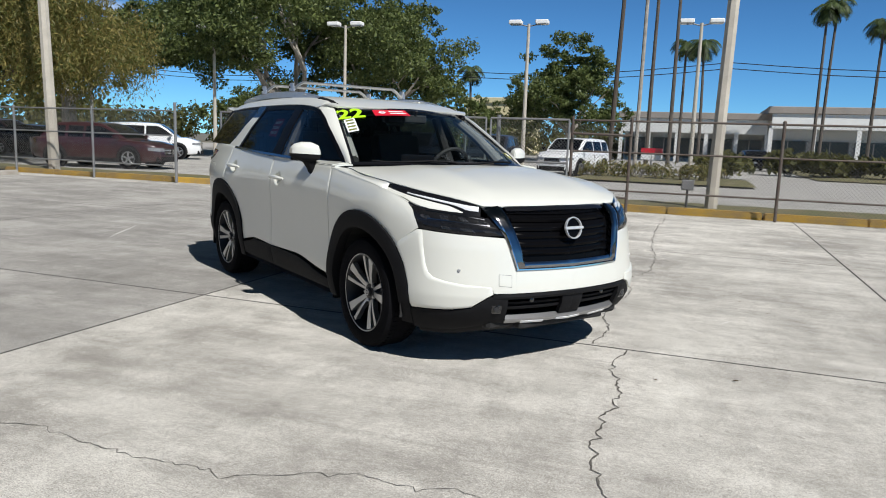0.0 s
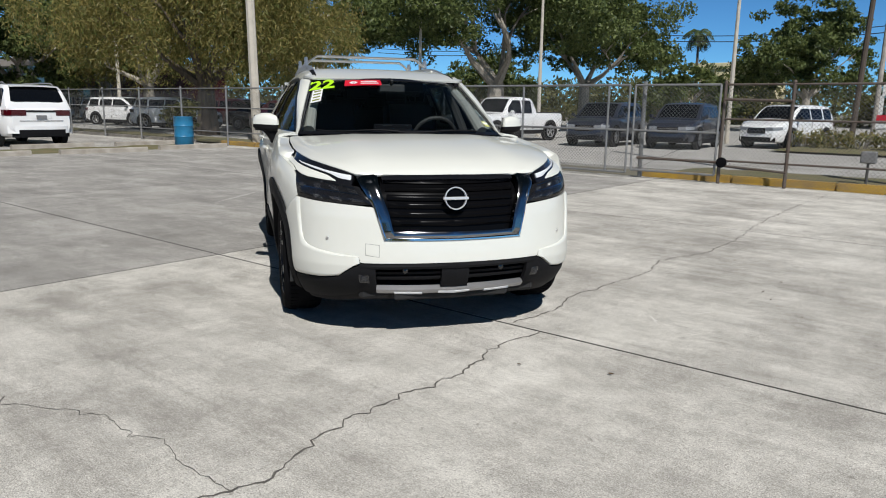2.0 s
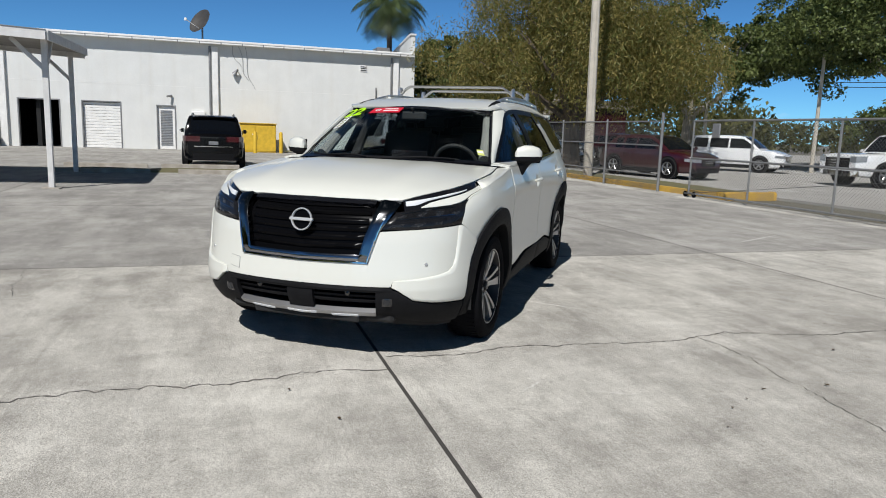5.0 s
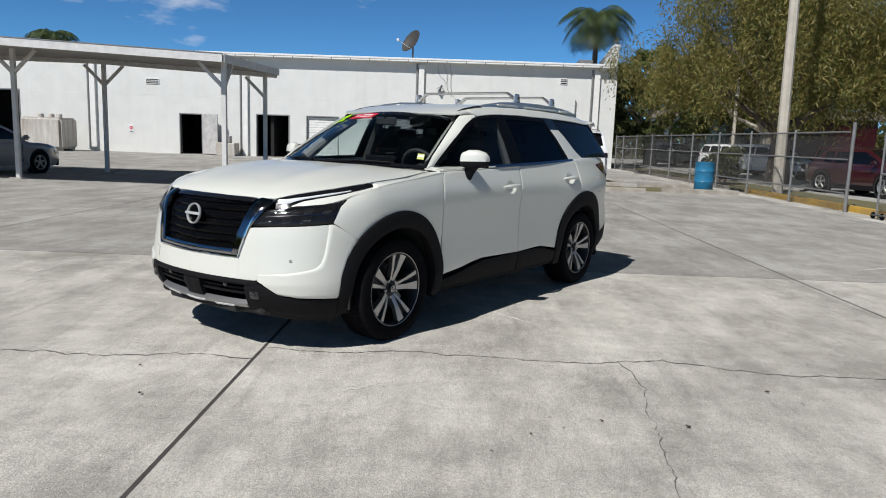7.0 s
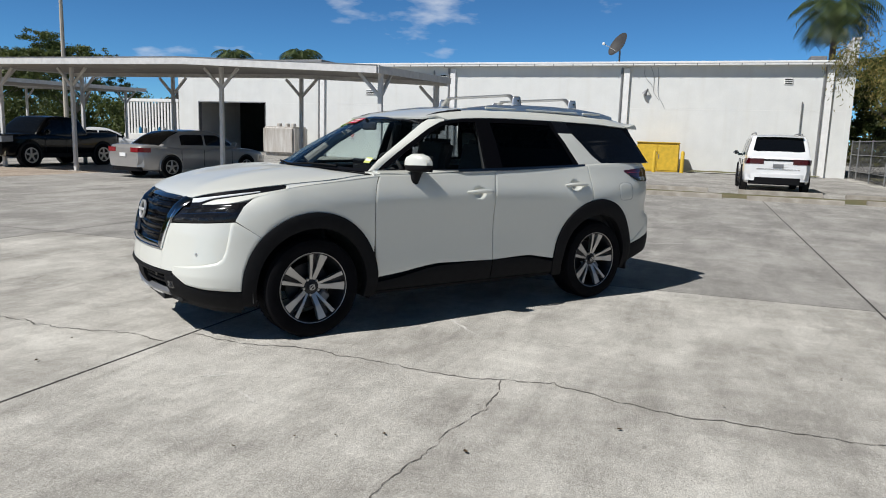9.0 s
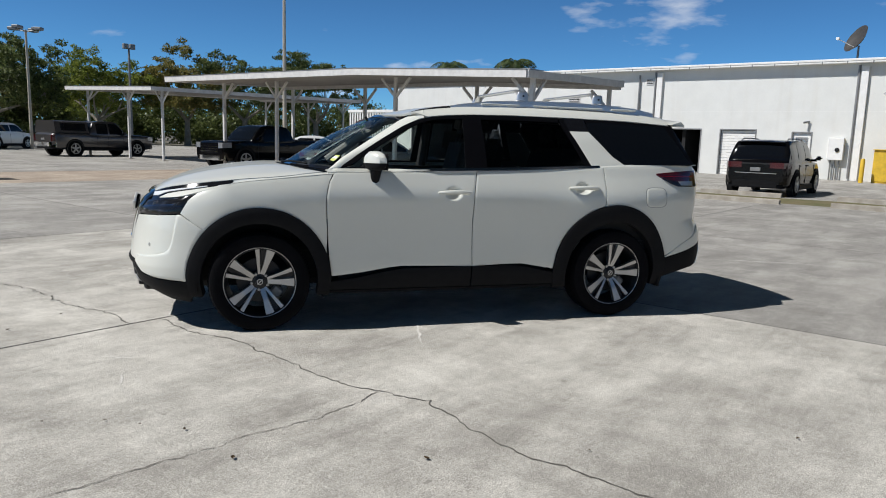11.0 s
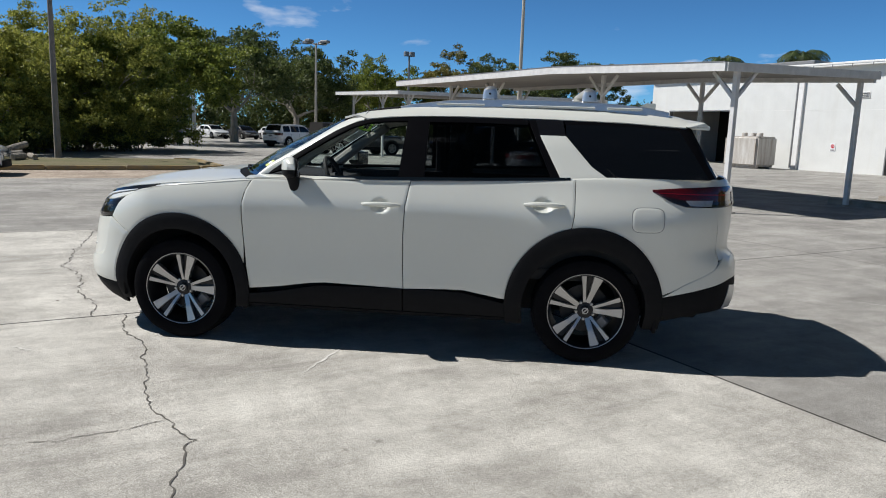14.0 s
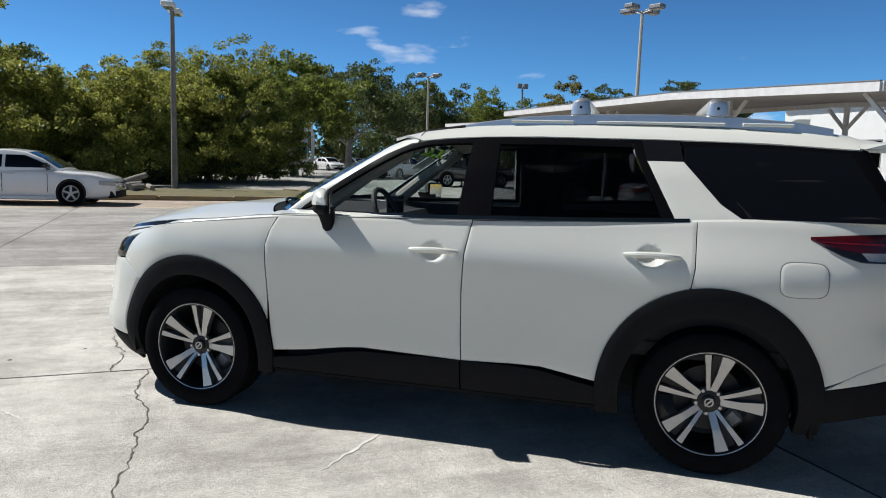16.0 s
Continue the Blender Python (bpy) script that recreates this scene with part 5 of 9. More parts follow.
    part("lamp_trim", band([(0.14, 0.948), (0.3, 0.957), (0.5, 0.970), (0.62, 0.988), (0.75, 1.018), (1, 1.056)], [(0.14, 0.950), (0.22, 0.968), (0.3, 0.986), (0.5, 1.007), (0.75, 1.034), (1, 1.068)], 0.15, 1.0), PEARL, hero, smooth=True)
    # front bumper: face panel, and the folded corner standing proud of it
    bm = B()
    fold = [(s_front(0.57), 0.525), (s_front(0.70), 0.538), (s_front(0.80), 0.555), (s_at(2.095), 0.574), (s_at(2.065), 0.600), (s_at(2.045), 0.65), (s_at(2.032), 0.72), (s_at(2.010), 0.846)]
    top = [(s_front(0.425), 0.622), (s_front(0.445), 0.70), (s_front(0.485), 0.812)] + LAMP_LOW[1:3] + [(s_at(2.010), 0.849)]
    wpatch(bm, side, [(s_front(0.425), 0.487), (s_front(0.558), 0.487)] + fold[:4], top, [(s_front(0.425), 0.487), top[0]], fold[3:], 34, 20, 0.0, 0.014, 0.0008)
    wpatch(bm, side, [(0.0, 0.487), (s_front(0.425), 0.487)], [(0.0, 0.618), (s_front(0.425), 0.622)], [(0.0, 0.487), (0.0, 0.618)], [(s_front(0.425), 0.487), (s_front(0.425), 0.622)], 10, 8, 0.0, 0.014, 0.0)
    low = [(s_front(0.562), 0.483), (s_front(0.60), 0.465), (s_front(0.68), 0.405), (s_front(0.78), 0.388), (s_at(2.02), 0.378), (s_at(1.948), 0.372), (s_at(1.936), 0.50), (s_at(1.893), 0.62), (s_at(1.832), 0.72), (s_at(1.816), 0.739)]
    wpatch(bm, side, low, [(s, z - 0.002) for s, z in fold], [low[0], fold[0]], [low[-1], (s_at(1.90), 0.797), (s_at(1.982), 0.848), fold[-1]], 44, 14, 0.013, 0.022, 0.010)
    part("front_bumper", bm, PEARL, hero, smooth=True, angle=50)
    if side < 0:
        e0, e1 = s_front(0.455), s_front(0.53)
        te = None
        for nm, m_, d_, lift, deep in (("tow_eye_cover", PEARL, 0.0, 0.0024, 0.004), ("cover_gap", STEEL_GREY, 0.0022, 0.0010, 0.003)):
            bm = B()
            wpatch(bm, side, [(e0 - d_, 0.525 - d_), (e1 + d_, 0.535 - d_)], [(e0 - d_, 0.592 + d_), (e1 + d_, 0.600 + d_)], [(e0 - d_, 0.525 - d_), (e0 - d_, 0.592 + d_)], [(e1 + d_, 0.535 - d_), (e1 + d_, 0.600 + d_)], 12, 10, lift, deep, 0.0)
            te = part(nm, bm, m_, te or hero, smooth=True)
    bm = B()
    c0 = W(s_front(0.745), 0.622, side)
    lathe(bm, [(0.0, 0.005), (0.009, 0.005), (0.011, 0.0), (0.011, -0.01)], 14, pose(c0.x, c0.y, c0.z, 0, 90, side * 38))
    part("parking_sensor", bm, SATIN, hero, smooth=True)
    # black lower fascia round the openings
    bm = B()
    wpatch(bm, side, [(0.0, 0.455), (s_front(0.565), 0.455)], [(0.0, 0.484), (s_front(0.565), 0.481)], [(0.0, 0.455), (0.0, 0.484)], [(s_front(0.565), 0.455), (s_front(0.565), 0.481)], 12, 2, 0.012, 0.03, 0.004)
    wpatch(bm, side, [(0.0, 0.33), (s_front(0.085), 0.33)], [(0.0, 0.455), (s_front(0.085), 0.455)], [(0.0, 0.33), (0.0, 0.455)], [(s_front(0.085), 0.33), (s_front(0.085), 0.455)], 4, 5, 0.004, 0.03, 0.004)
    up = [(s_front(0.475), 0.455), (s_front(0.565), 0.472), (s_front(0.605), 0.455), (s_front(0.685), 0.398), (s_front(0.78), 0.381), (s_at(2.02), 0.371), (s_at(1.93), 0.366)]
    lo = [(s_front(0.475), 0.300), (s_front(0.58), 0.29), (s_front(0.68), 0.265), (s_front(0.78), 0.245), (s_at(2.02), 0.235), (s_at(1.93), 0.235)]
    wpatch(bm, side, lo, up, [lo[0], up[0]], [lo[-1], up[-1]], 24, 8, 0.010, 0.03, 0.005)
    wpatch(bm, side, [(0.0, 0.225), (s_front(0.475), 0.235), (s_front(0.78), 0.200), (s_at(1.95), 0.20)], [(0.0, 0.285), (s_front(0.475), 0.295), (s_front(0.78), 0.243), (s_at(1.95), 0.233)], [(0.0, 0.225), (0.0, 0.285)], [(s_at(1.95), 0.20), (s_at(1.95), 0.233)], 20, 4, -0.004, 0.02, 0.002)
    part("lower_fascia", bm, BLACK_PLASTIC, hero, "matt black lower bumper fascia", smooth=True)
    bm = B()
    wpatch(bm, side, [(s_front(0.085), 0.34), (s_front(0.475), 0.345)], [(s_front(0.085), 0.457), (s_front(0.475), 0.457)], [(s_front(0.085), 0.34), (s_front(0.085), 0.457)], [(s_front(0.475), 0.345), (s_front(0.475), 0.457)], 8, 3, -0.06, 0.02, 0)
    ig = part("lower_grille", bm, DARK_IN, hero, "dark recessed lower grille")
    for zz in (0.375, 0.413):
        bm = B()
        wpatch(bm, side, [(s_front(0.088), zz), (s_front(0.472), zz)], [(s_front(0.088), zz + 0.014), (s_front(0.472), zz + 0.014)], [(s_front(0.088), zz), (s_front(0.088), zz + 0.014)], [(s_front(0.472), zz), (s_front(0.472), zz + 0.014)], 8, 1, -0.02, 0.035, 0)
        part("slat", bm, BLACK_PLASTIC, ig)
    bm = B()
    c0 = W(s_front(0.30), 0.437, side)
    lathe(bm, [(0.0, 0.014), (0.016, 0.010), (0.02, 0.0), (0.02, -0.02)], 14, pose(c0.x - 0.03, c0.y, c0.z, 0, 90, 0))
    part("sensor", bm, GLOSS_BLACK, ig, smooth=True)
    # fog lamp
    bm = B()
    wpatch(bm, side, [(s_front(0.505), 0.362), (s_front(0.575), 0.362)], [(s_front(0.505), 0.425), (s_front(0.575), 0.425)], [(s_front(0.505), 0.362), (s_front(0.505), 0.425)], [(s_front(0.575), 0.362), (s_front(0.575), 0.425)], 5, 5, 0.013, 0.03, 0.006)
    fg = part("fog_lamp", bm, GLOSS_BLACK, hero, smooth=True)
    bm = B()
    c0 = W(s_front(0.54), 0.393, side)
    lathe(bm, [(0.0, 0.022), (0.018, 0.020), (0.024, 0.014), (0.024, 0.0)], 16, pose(c0.x, c0.y, c0.z, 0, 90, side * 14))
    part("lens", bm, PROJECTOR, fg, "clear fog lamp lens", smooth=True)
    # silver skid strip
    bm = B()
    wpatch(bm, side, [(0.0, 0.296), (s_front(0.475), 0.302)], [(0.0, 0.325), (s_front(0.475), 0.330)], [(0.0, 0.296), (0.0, 0.325)], [(s_front(0.475), 0.302), (s_front(0.475), 0.330)], 12, 3, 0.018, 0.04, 0.006)
    sk = part("skid_strip", bm, SKID_GREY, hero, "dark satin silver skid strip", smooth=True)
    for a, b in ((0.0, 0.10), (0.20, 0.37)):
        bm = B()
        wpatch(bm, side, [(s_front(a), 0.300), (s_front(b), 0.305)], [(s_front(a), 0.313), (s_front(b), 0.318)], [(s_front(a), 0.30), (s_front(a), 0.313)], [(s_front(b), 0.305), (s_front(b), 0.318)], 4, 1, 0.0205, 0.004, 0)
        part("bright_insert", bm, LED_WHITE, sk)
    # chrome grille surround
    bm = B()
    wpatch(bm, side, [(s_front(0.365), 0.640), (s_front(0.422), 0.628)], [(s_front(0.490), 1.000), (s_front(0.635), 0.992)], [(s_front(0.365), 0.640), (s_front(0.400), 0.78), (s_front(0.490), 1.0)], [(s_front(0.422), 0.628), (s_front(0.445), 0.70), (s_front(0.490), 0.81), (s_front(0.550), 0.90), (s_front(0.635), 0.992)], 6, 18, 0.012, 0.05, 0.008)
    part("grille_surround", bm, DARK_CHROME, hero, "broad dark chrome grille surround", smooth=True)
    bm = B()
    wpatch(bm, side, [(0.0, 0.626), (s_front(0.42), 0.632)], [(0.0, 0.668), (s_front(0.372), 0.672)], [(0.0, 0.626), (0.0, 0.668)], [(s_front(0.42), 0.632), (s_front(0.372), 0.672)], 12, 3, 0.006, 0.05, 0.006)
    part("grille_base_bar", bm, MID_CHROME, hero, "dark chrome bar under the grille", smooth=True)
    bm = B()
    ed = [(s_front(0.424), 0.626), (s_front(0.447), 0.70), (s_front(0.484), 0.81), (s_front(0.53), 0.90)]
    wpatch(bm, side, [(a_ - 0.012, z) for a_, z in ed], ed, [(ed[0][0] - 0.012, ed[0][1]), ed[0]], [(ed[-1][0] - 0.012, ed[-1][1]), ed[-1]], 14, 2, 0.0155, 0.02, 0.002)
    wpatch(bm, side, [(0.0, 0.619), (s_front(0.424), 0.623)], [(0.0, 0.626), (s_front(0.424), 0.630)], [(0.0, 0.619), (0.0, 0.626)], [(s_front(0.424), 0.623), (s_front(0.424), 0.630)], 10, 1, 0.010, 0.02, 0.001)
    part("grille_edging", bm, CHROME, hero, "thin bright edge round the grille", smooth=True)
    # grille insert with slats
    bm = B()
    wpatch(bm, side, [(0.0, 0.64), (s_front(0.40), 0.64)], [(0.0, 1.0), (s_front(0.47), 1.0)], [(0.0, 0.64), (0.0, 1.0)], [(s_front(0.40), 0.64), (s_front(0.47), 1.0)], 10, 8, -0.036, 0.02, 0)
    gi_ = part("grille_insert", bm, SLAT_BLACK, hero, "black recessed grille insert", smooth=True)
    for k in range(6):
        zz = 0.700 + k * 0.052
        ye = 0.375 + 0.07 * (zz - 0.66) / 0.34
        bm = B()
        wpatch(bm, side, [(0.0, zz), (s_front(ye), zz + 0.008)], [(0.0, zz + 0.036), (s_front(ye), zz + 0.040)], [(0.0, zz), (0.0, zz + 0.036)], [(s_front(ye), zz + 0.008), (s_front(ye), zz + 0.040)], 12, 3, -0.020, 0.05, 0.008)
        part("grille_slat", bm, SLAT_BLACK, gi_, smooth=True)
    bm = B()
    wpatch(bm, side, [(0.0, 0.972), (s_front(0.45), 0.968)], [(0.0, 0.996), (s_front(0.46), 0.992)], [(0.0, 0.972), (0.0, 0.996)], [(s_front(0.45), 0.968), (s_front(0.46), 0.992)], 10, 2, 0.0, 0.04, 0.004)
    part("grille_header", bm, GLOSS_BLACK, hero, smooth=True)

# emblem: a plain ring with a bar
em = W(0.0, 0.865)
bm = B()
lathe(bm, [(0.060, -0.006), (0.068, -0.006), (0.069, 0.006), (0.067, 0.011), (0.063, 0.011), (0.060, 0.006)], 36, pose(em.x + 0.024, 0, em.z, 0, 80, 0), close=True)
eb = part("emblem", bm, EMBLEM, hero, "chrome ring emblem with a crossbar", smooth=True)
bm = B()
box(bm, -0.009, 0.009, -0.078, 0.078, -0.004, 0.016, 0.004, m=pose(em.x + 0.024, 0, em.z, 0, 80, 0))
part("emblem_bar", bm, EMBLEM, eb)
bm = B()
lathe(bm, [(0.0, 0.0), (0.06, 0.0), (0.06, -0.02)], 30, pose(em.x + 0.020, 0, em.z, 0, 80, 0))
part("emblem_back", bm, SLAT_BLACK, eb)

# bonnet
bm = B()
g = []
hx = [2.205, 2.19, 2.17, 2.14, 2.10, 2.05, 1.98, 1.9, 1.8, 1.65, 1.5, 1.35, 1.2, 1.1, 1.02]
for x in hx:
    row = []
    for j in range(-12, 13):
        e = j / 12
        ymax = tab(HOOD_Y, x)
        y = ymax * math.copysign(abs(e) ** 0.8, e)
        xr = x
        if x < 1.36:
            k = (1.36 - x) / 0.34
            xr = 1.36 - (1.36 - x) * (0.25 + 0.75 * (abs(y) / 0.8) ** 2)
        row.append((xr, y))
    g.append(row)
shell(bm, g, lambda x, y: Vector((x, y, hood_z(x, y))), 0.0, 0.016, 0.004, out=Vector((0.2, 0, 1)))
part("bonnet", bm, PEARL, hero, smooth=True)
bm = B()
g = [[(1.30 - 0.36 * (y / 0.80) ** 2 + dx, y) for y in [-0.80 + 1.6 * k / 20 for k in range(21)]] for dx in (0.03, -0.06, -0.14)]
shell(bm, g, lambda x, y: Vector((x, y, 1.190 - 0.040 * abs(y / 0.8) ** 3)), 0.0, 0.02, 0.002, out=Vector((0, 0, 1)))
part("cowl", bm, BLACK_PLASTIC, hero, "black plastic scuttle below the windscreen")
for y0, y1 in ((0.55, -0.15), (-0.1, -0.66)):
    bm = B()
    pts = []
    for k in range(7):
        y = y0 + (y1 - y0) * k / 6
        pts.append((1.24 - 0.36 * (y / 0.80) ** 2 - 0.02 * k / 6, y, 1.213 + 0.008 * math.sin(k)))
    tube(bm, pts, 0.008, 6)
    part("wiper", bm, BLACK_PLASTIC, hero)

# ---- glasshouse ----
WS_B = [(0.935, 0.800, 1.180), (1.045, 0.63, 1.187), (1.18, 0.35, 1.197), (1.225, 0.0, 1.198)]
WS_T = [(0.300, 0.635, 1.584), (0.370, 0.46, 1.606), (0.415, 0.22, 1.616), (0.43, 0.0, 1.620)]


def ws_point(u, v, inset=0.0):
    """The windscreen: u across from the left edge to the right, v up."""
    a = abs(2 * u - 1)
    s = 1 if u < 0.5 else -1

    def ev(t, f):
        f = f * 3
        i = min(2, int(f))
        p = Vector(t[3 - i]).lerp(Vector(t[2 - i]), f - i)
        return p

    p = ev(WS_B, a).lerp(ev(WS_T, a), v)
    p += Vector((0.55, 0, 0.8)).normalized() * 0.03 * math.sin(math.pi * v) * (1 - a * a)
    return Vector((p.x, s * p.y, p.z))


bm = B()
shell(bm, [[(i / 24, 0.0 + j / 10) for j in range(11)] for i in range(25)], ws_point, -0.004, 0.005, 0, out=Vector((1, 0, 0.6)))
ws = part("windscreen", bm, GLASS_CLEAR, hero, "clear laminated windscreen", smooth=True)
ws.visible_shadow = False
bm = B()
for a in ((0.0, 1.0, 0.0, 0.045), (0.0, 1.0, 0.945, 1.0), (0.0, 0.022, 0.045, 0.945), (0.978, 1.0, 0.045, 0.945)):
    shell(bm, [[(a[0] + (a[1] - a[0]) * i / 20, a[2] + (a[3] - a[2]) * j / 4) for j in range(5)] for i in range(21)], ws_point, -0.001, 0.007, 0, out=Vector((1, 0, 0.6)))
part("frit_band", bm, GLOSS_BLACK, ws)

RZ = [(-2.30, 1.585), (-2.16, 1.640), (-2.0, 1.690), (-1.8, 1.715), (-1.4, 1.733), (-0.9, 1.742), (-0.4, 1.733), (-0.1, 1.712), (0.1, 1.688), (0.3, 1.650), (0.43, 1.618)]
SIDE_TOP = [(-2.02, 1.600), (-1.6, 1.622), (-1.1, 1.630), (-0.5, 1.632), (-0.1, 1.622), (0.1, 1.605), (0.22, 1.583), (0.36, 1.520), (0.55, 1.405), (0.72, 1.292), (0.86, 1.190)]

# roof skin, edge to edge
bm = B()
g = []
for x in [-2.16, -2.1, -2.0, -1.8, -1.6, -1.4, -1.1, -0.8, -0.5, -0.2, 0.0, 0.15, 0.25, 0.34, 0.42]:
    row = []
    yl = G(x, tab(SIDE_TOP, max(x, -2.02)))[1] if x < 0.2 else tab([(0.2, G(0.2, tab(SIDE_TOP, 0.2))[1]), (0.34, 0.625), (0.42, 0.30)], x)
    zl = tab(SIDE_TOP, x) + 0.006
    for j in range(-14, 15):
        e = j / 14
        y = yl * math.sin(e * math.pi / 2) if abs(e) < 1 else math.copysign(yl, e)
        zc = tab(RZ, x)
        a = abs(y) / max(yl, 1e-6)
        z = zc - 0.020 * a * a - (zc - 0.020 - zl) * max(0.0, (a - 0.80) / 0.20) ** 1.8 if x < 0.2 else zc - (zc - (1.620 - 0.032 * (abs(y) / 0.6) ** 2 if x > 0.4 else zc - 0.03)) * a * a
        row.append(Vector((x, y, z)))
    g.append(row)
shell(bm, [[(i, j) for j in range(29)] for i in range(len(g))], lambda i, j: g[int(i)][int(j)], 0.0, 0.014, 0.0, out=Vector((0, 0, 1)))
part("roof", bm, PEARL, hero, smooth=True)

for side in (1, -1):
    # screen pillar and cantrail between windscreen edge and side windows
    bm = B()
    g = []
    n = 18
    for k in range(n + 1):
        f = k / n
        x = 0.90 - 0.72 * f
        o = G(x, tab(SIDE_TOP, min(x, 0.86)), side) if x < 0.86 else G(x, 1.182, side)
        i_ = ws_point(0.0 if side > 0 else 1.0, min(1.0, f * 1.10))
        if f > 0.9:
            i_ = i_.lerp(Vector((0.17, side * 0.63, 1.655)), (f - 0.9) / 0.1)
        i_ += Vector((0.50, side * 0.15, 0.80)) * 0.020 * min(1.0, 6 * f, 6 * (1 - f))
        g.append([o.lerp(i_, j / 5) + Vector((0.25, side * 0.6, 0.5)) * 0.009 * math.sin(math.pi * j / 5) for j in range(6)])
    shell(bm, [[(i, j) for j in range(6)] for i in range(n + 1)], lambda i, j: g[int(i)][int(j)], 0.0, 0.014, 0.0, out=Vector((0.3, side, 0.6)))
    part("screen_pillar", bm, PEARL, hero, smooth=True)
    # side windows
    fw_top = [(0.755, 1.225), (0.66, 1.295), (0.52, 1.385), (0.36, 1.483), (0.24, 1.545), (0.12, 1.578), (-0.02, 1.590), (-0.135, 1.594)]
    fw_bot = [(0.775, 1.200), (0.4, 1.203), (0.0, 1.210), (-0.105, 1.212)]
    bm = B()
    gpatch(bm, side, fw_bot, fw_top, [fw_bot[0], fw_top[0]], [fw_bot[-1], fw_top[-1]], 18, 8, -0.006, 0.004, 0)
    wf = part("front_window", bm, GLASS_SIDE, hero, "clear front door glass", smooth=True)
    wf.visible_shadow = False
    rw_bot = [(-0.285, 1.222), (-0.7, 1.232), (-1.135, 1.252)]
    rw_top = [(-0.285, 1.594), (-0.6, 1.598), (-0.965, 1.594)]
    bm = B()
    gpatch(bm, side, rw_bot, rw_top, [rw_bot[0], rw_top[0]], [rw_bot[-1], rw_top[-1]], 14, 8, -0.006, 0.004, 0)
    wr = part("rear_window", bm, GLASS_REAR, hero, "dark tinted rear door glass", smooth=True)
    # gloss black frames
    def frame_strip(b, t, nu=16, nv=2, off=0.0):
        bm = B()
        gpatch(bm, side, b, t, [b[0], t[0]], [b[-1], t[-1]], nu, nv, off, 0.02, 0.001)
        return part("window_frame", bm, FRAME_BLACK, hero, smooth=True)
    frame_strip(fw_top[::-1], [(-0.135, 1.623)] + [(x, tab(SIDE_TOP, x) - 0.001) for x in (-0.02, 0.12, 0.24, 0.36, 0.52, 0.68, 0.80)] + [(0.858, 1.192)], 22)
    frame_strip([(0.858, 1.186), (0.4, 1.188), (-0.105, 1.198)], [(0.775, 1.202), (0.4, 1.205), (-0.105, 1.213)])
    frame_strip([(-0.105, 1.199), (-0.285, 1.204)], [(-0.135, 1.624), (-0.285, 1.629)], 4, 12)
    frame_strip([(-0.285, 1.204), (-0.7, 1.216), (-1.135, 1.236)], [(-0.285, 1.223), (-0.7, 1.233), (-1.135, 1.253)])
    frame_strip([(-0.285, 1.593), (-0.6, 1.597), (-0.965, 1.593)], [(-0.285, 1.630), (-0.6, 1.632), (-0.965, 1.630)])
    frame_strip([(-1.135, 1.237), (-1.195, 1.240)], [(-0.965, 1.631), (-1.015, 1.631)], 3, 12)
    # white pillar between the rear windows, black band above
    bm = B()
    gpatch(bm, side, [(-1.198, 1.238), (-1.35, 1.244), (-1.505, 1.255)], [(-1.048, 1.524), (-1.13, 1.524), (-1.222, 1.524)], [(-1.198, 1.238), (-1.048, 1.524)], [(-1.505, 1.255), (-1.40, 1.325), (-1.222, 1.524)], 10, 12, 0.003, 0.02, 0.002)
    part("quarter_pillar", bm, PEARL, hero, smooth=True)
    bm = B()
    gpatch(bm, side, [(-1.046, 1.526), (-1.13, 1.526), (-1.222, 1.526)], [(-1.015, 1.631), (-1.1, 1.631), (-1.20, 1.629)], [(-1.046, 1.526), (-1.015, 1.631)], [(-1.222, 1.526), (-1.20, 1.629)], 4, 4, 0.0, 0.02, 0)
    part("pillar_band", bm, GLOSS_BLACK, hero)
    qw_bot = [(-1.505, 1.257), (-1.7, 1.265), (-1.95, 1.268), (-2.16, 1.270)]
    qw_top = [(-1.222, 1.600), (-1.4, 1.604), (-1.7, 1.598), (-1.975, 1.584)]
    bm = B()
    gpatch(bm, side, qw_bot, qw_top, [qw_bot[0], (-1.40, 1.325), (-1.224, 1.524), qw_top[0]], [qw_bot[-1], qw_top[-1]], 16, 12, 0.002, 0.01, 0.002)
    part("quarter_window", bm, GLASS_DARK, hero, "black privacy quarter glass", smooth=True)
    frame_strip([(-1.222, 1.600), (-1.4, 1.604), (-1.7, 1.598), (-1.985, 1.584)], [(-1.20, 1.629), (-1.4, 1.627), (-1.7, 1.618), (-2.02, 1.600)], 12, 2, -0.002)
    # shoulder between belt and glass
    bm = B()
    gg = []
    for k in range(25):
        x = 0.90 + (-2.215 - 0.90) * k / 24
        zb = tab(sorted(BELT), x)
        p = W(s_at(x), zb, side)
        q = G(x, zb + 0.012, side) + Vector((0, -side * 0.01, 0))
        gg.append([p + Vector((0, -side * 0.012, -0.012)), p + Vector((0, -side * 0.004, -0.001)), p.lerp(q, 0.6) + Vector((0, 0, 0.004)), q])
    shell(bm, [[(i, j) for j in range(4)] for i in range(25)], lambda i, j: gg[int(i)][int(j)], 0.0, 0.006, 0, out=Vector((0, side, 1)))
    part("belt_shoulder", bm, PEARL, hero, smooth=True)
    # tail lamp
    bm = B()
    tl_t = [(s_at(-1.80), 1.196), (s_at(-2.0), 1.212), (s_at(-2.2), 1.222), (s_rear(0.78), 1.226), (s_rear(0.56), 1.226)]
    tl_b = [(s_at(-1.80), 1.182), (s_at(-1.93), 1.115), (s_at(-2.02), 1.088), (s_at(-2.2), 1.086), (s_rear(0.78), 1.088), (s_rear(0.56), 1.10)]
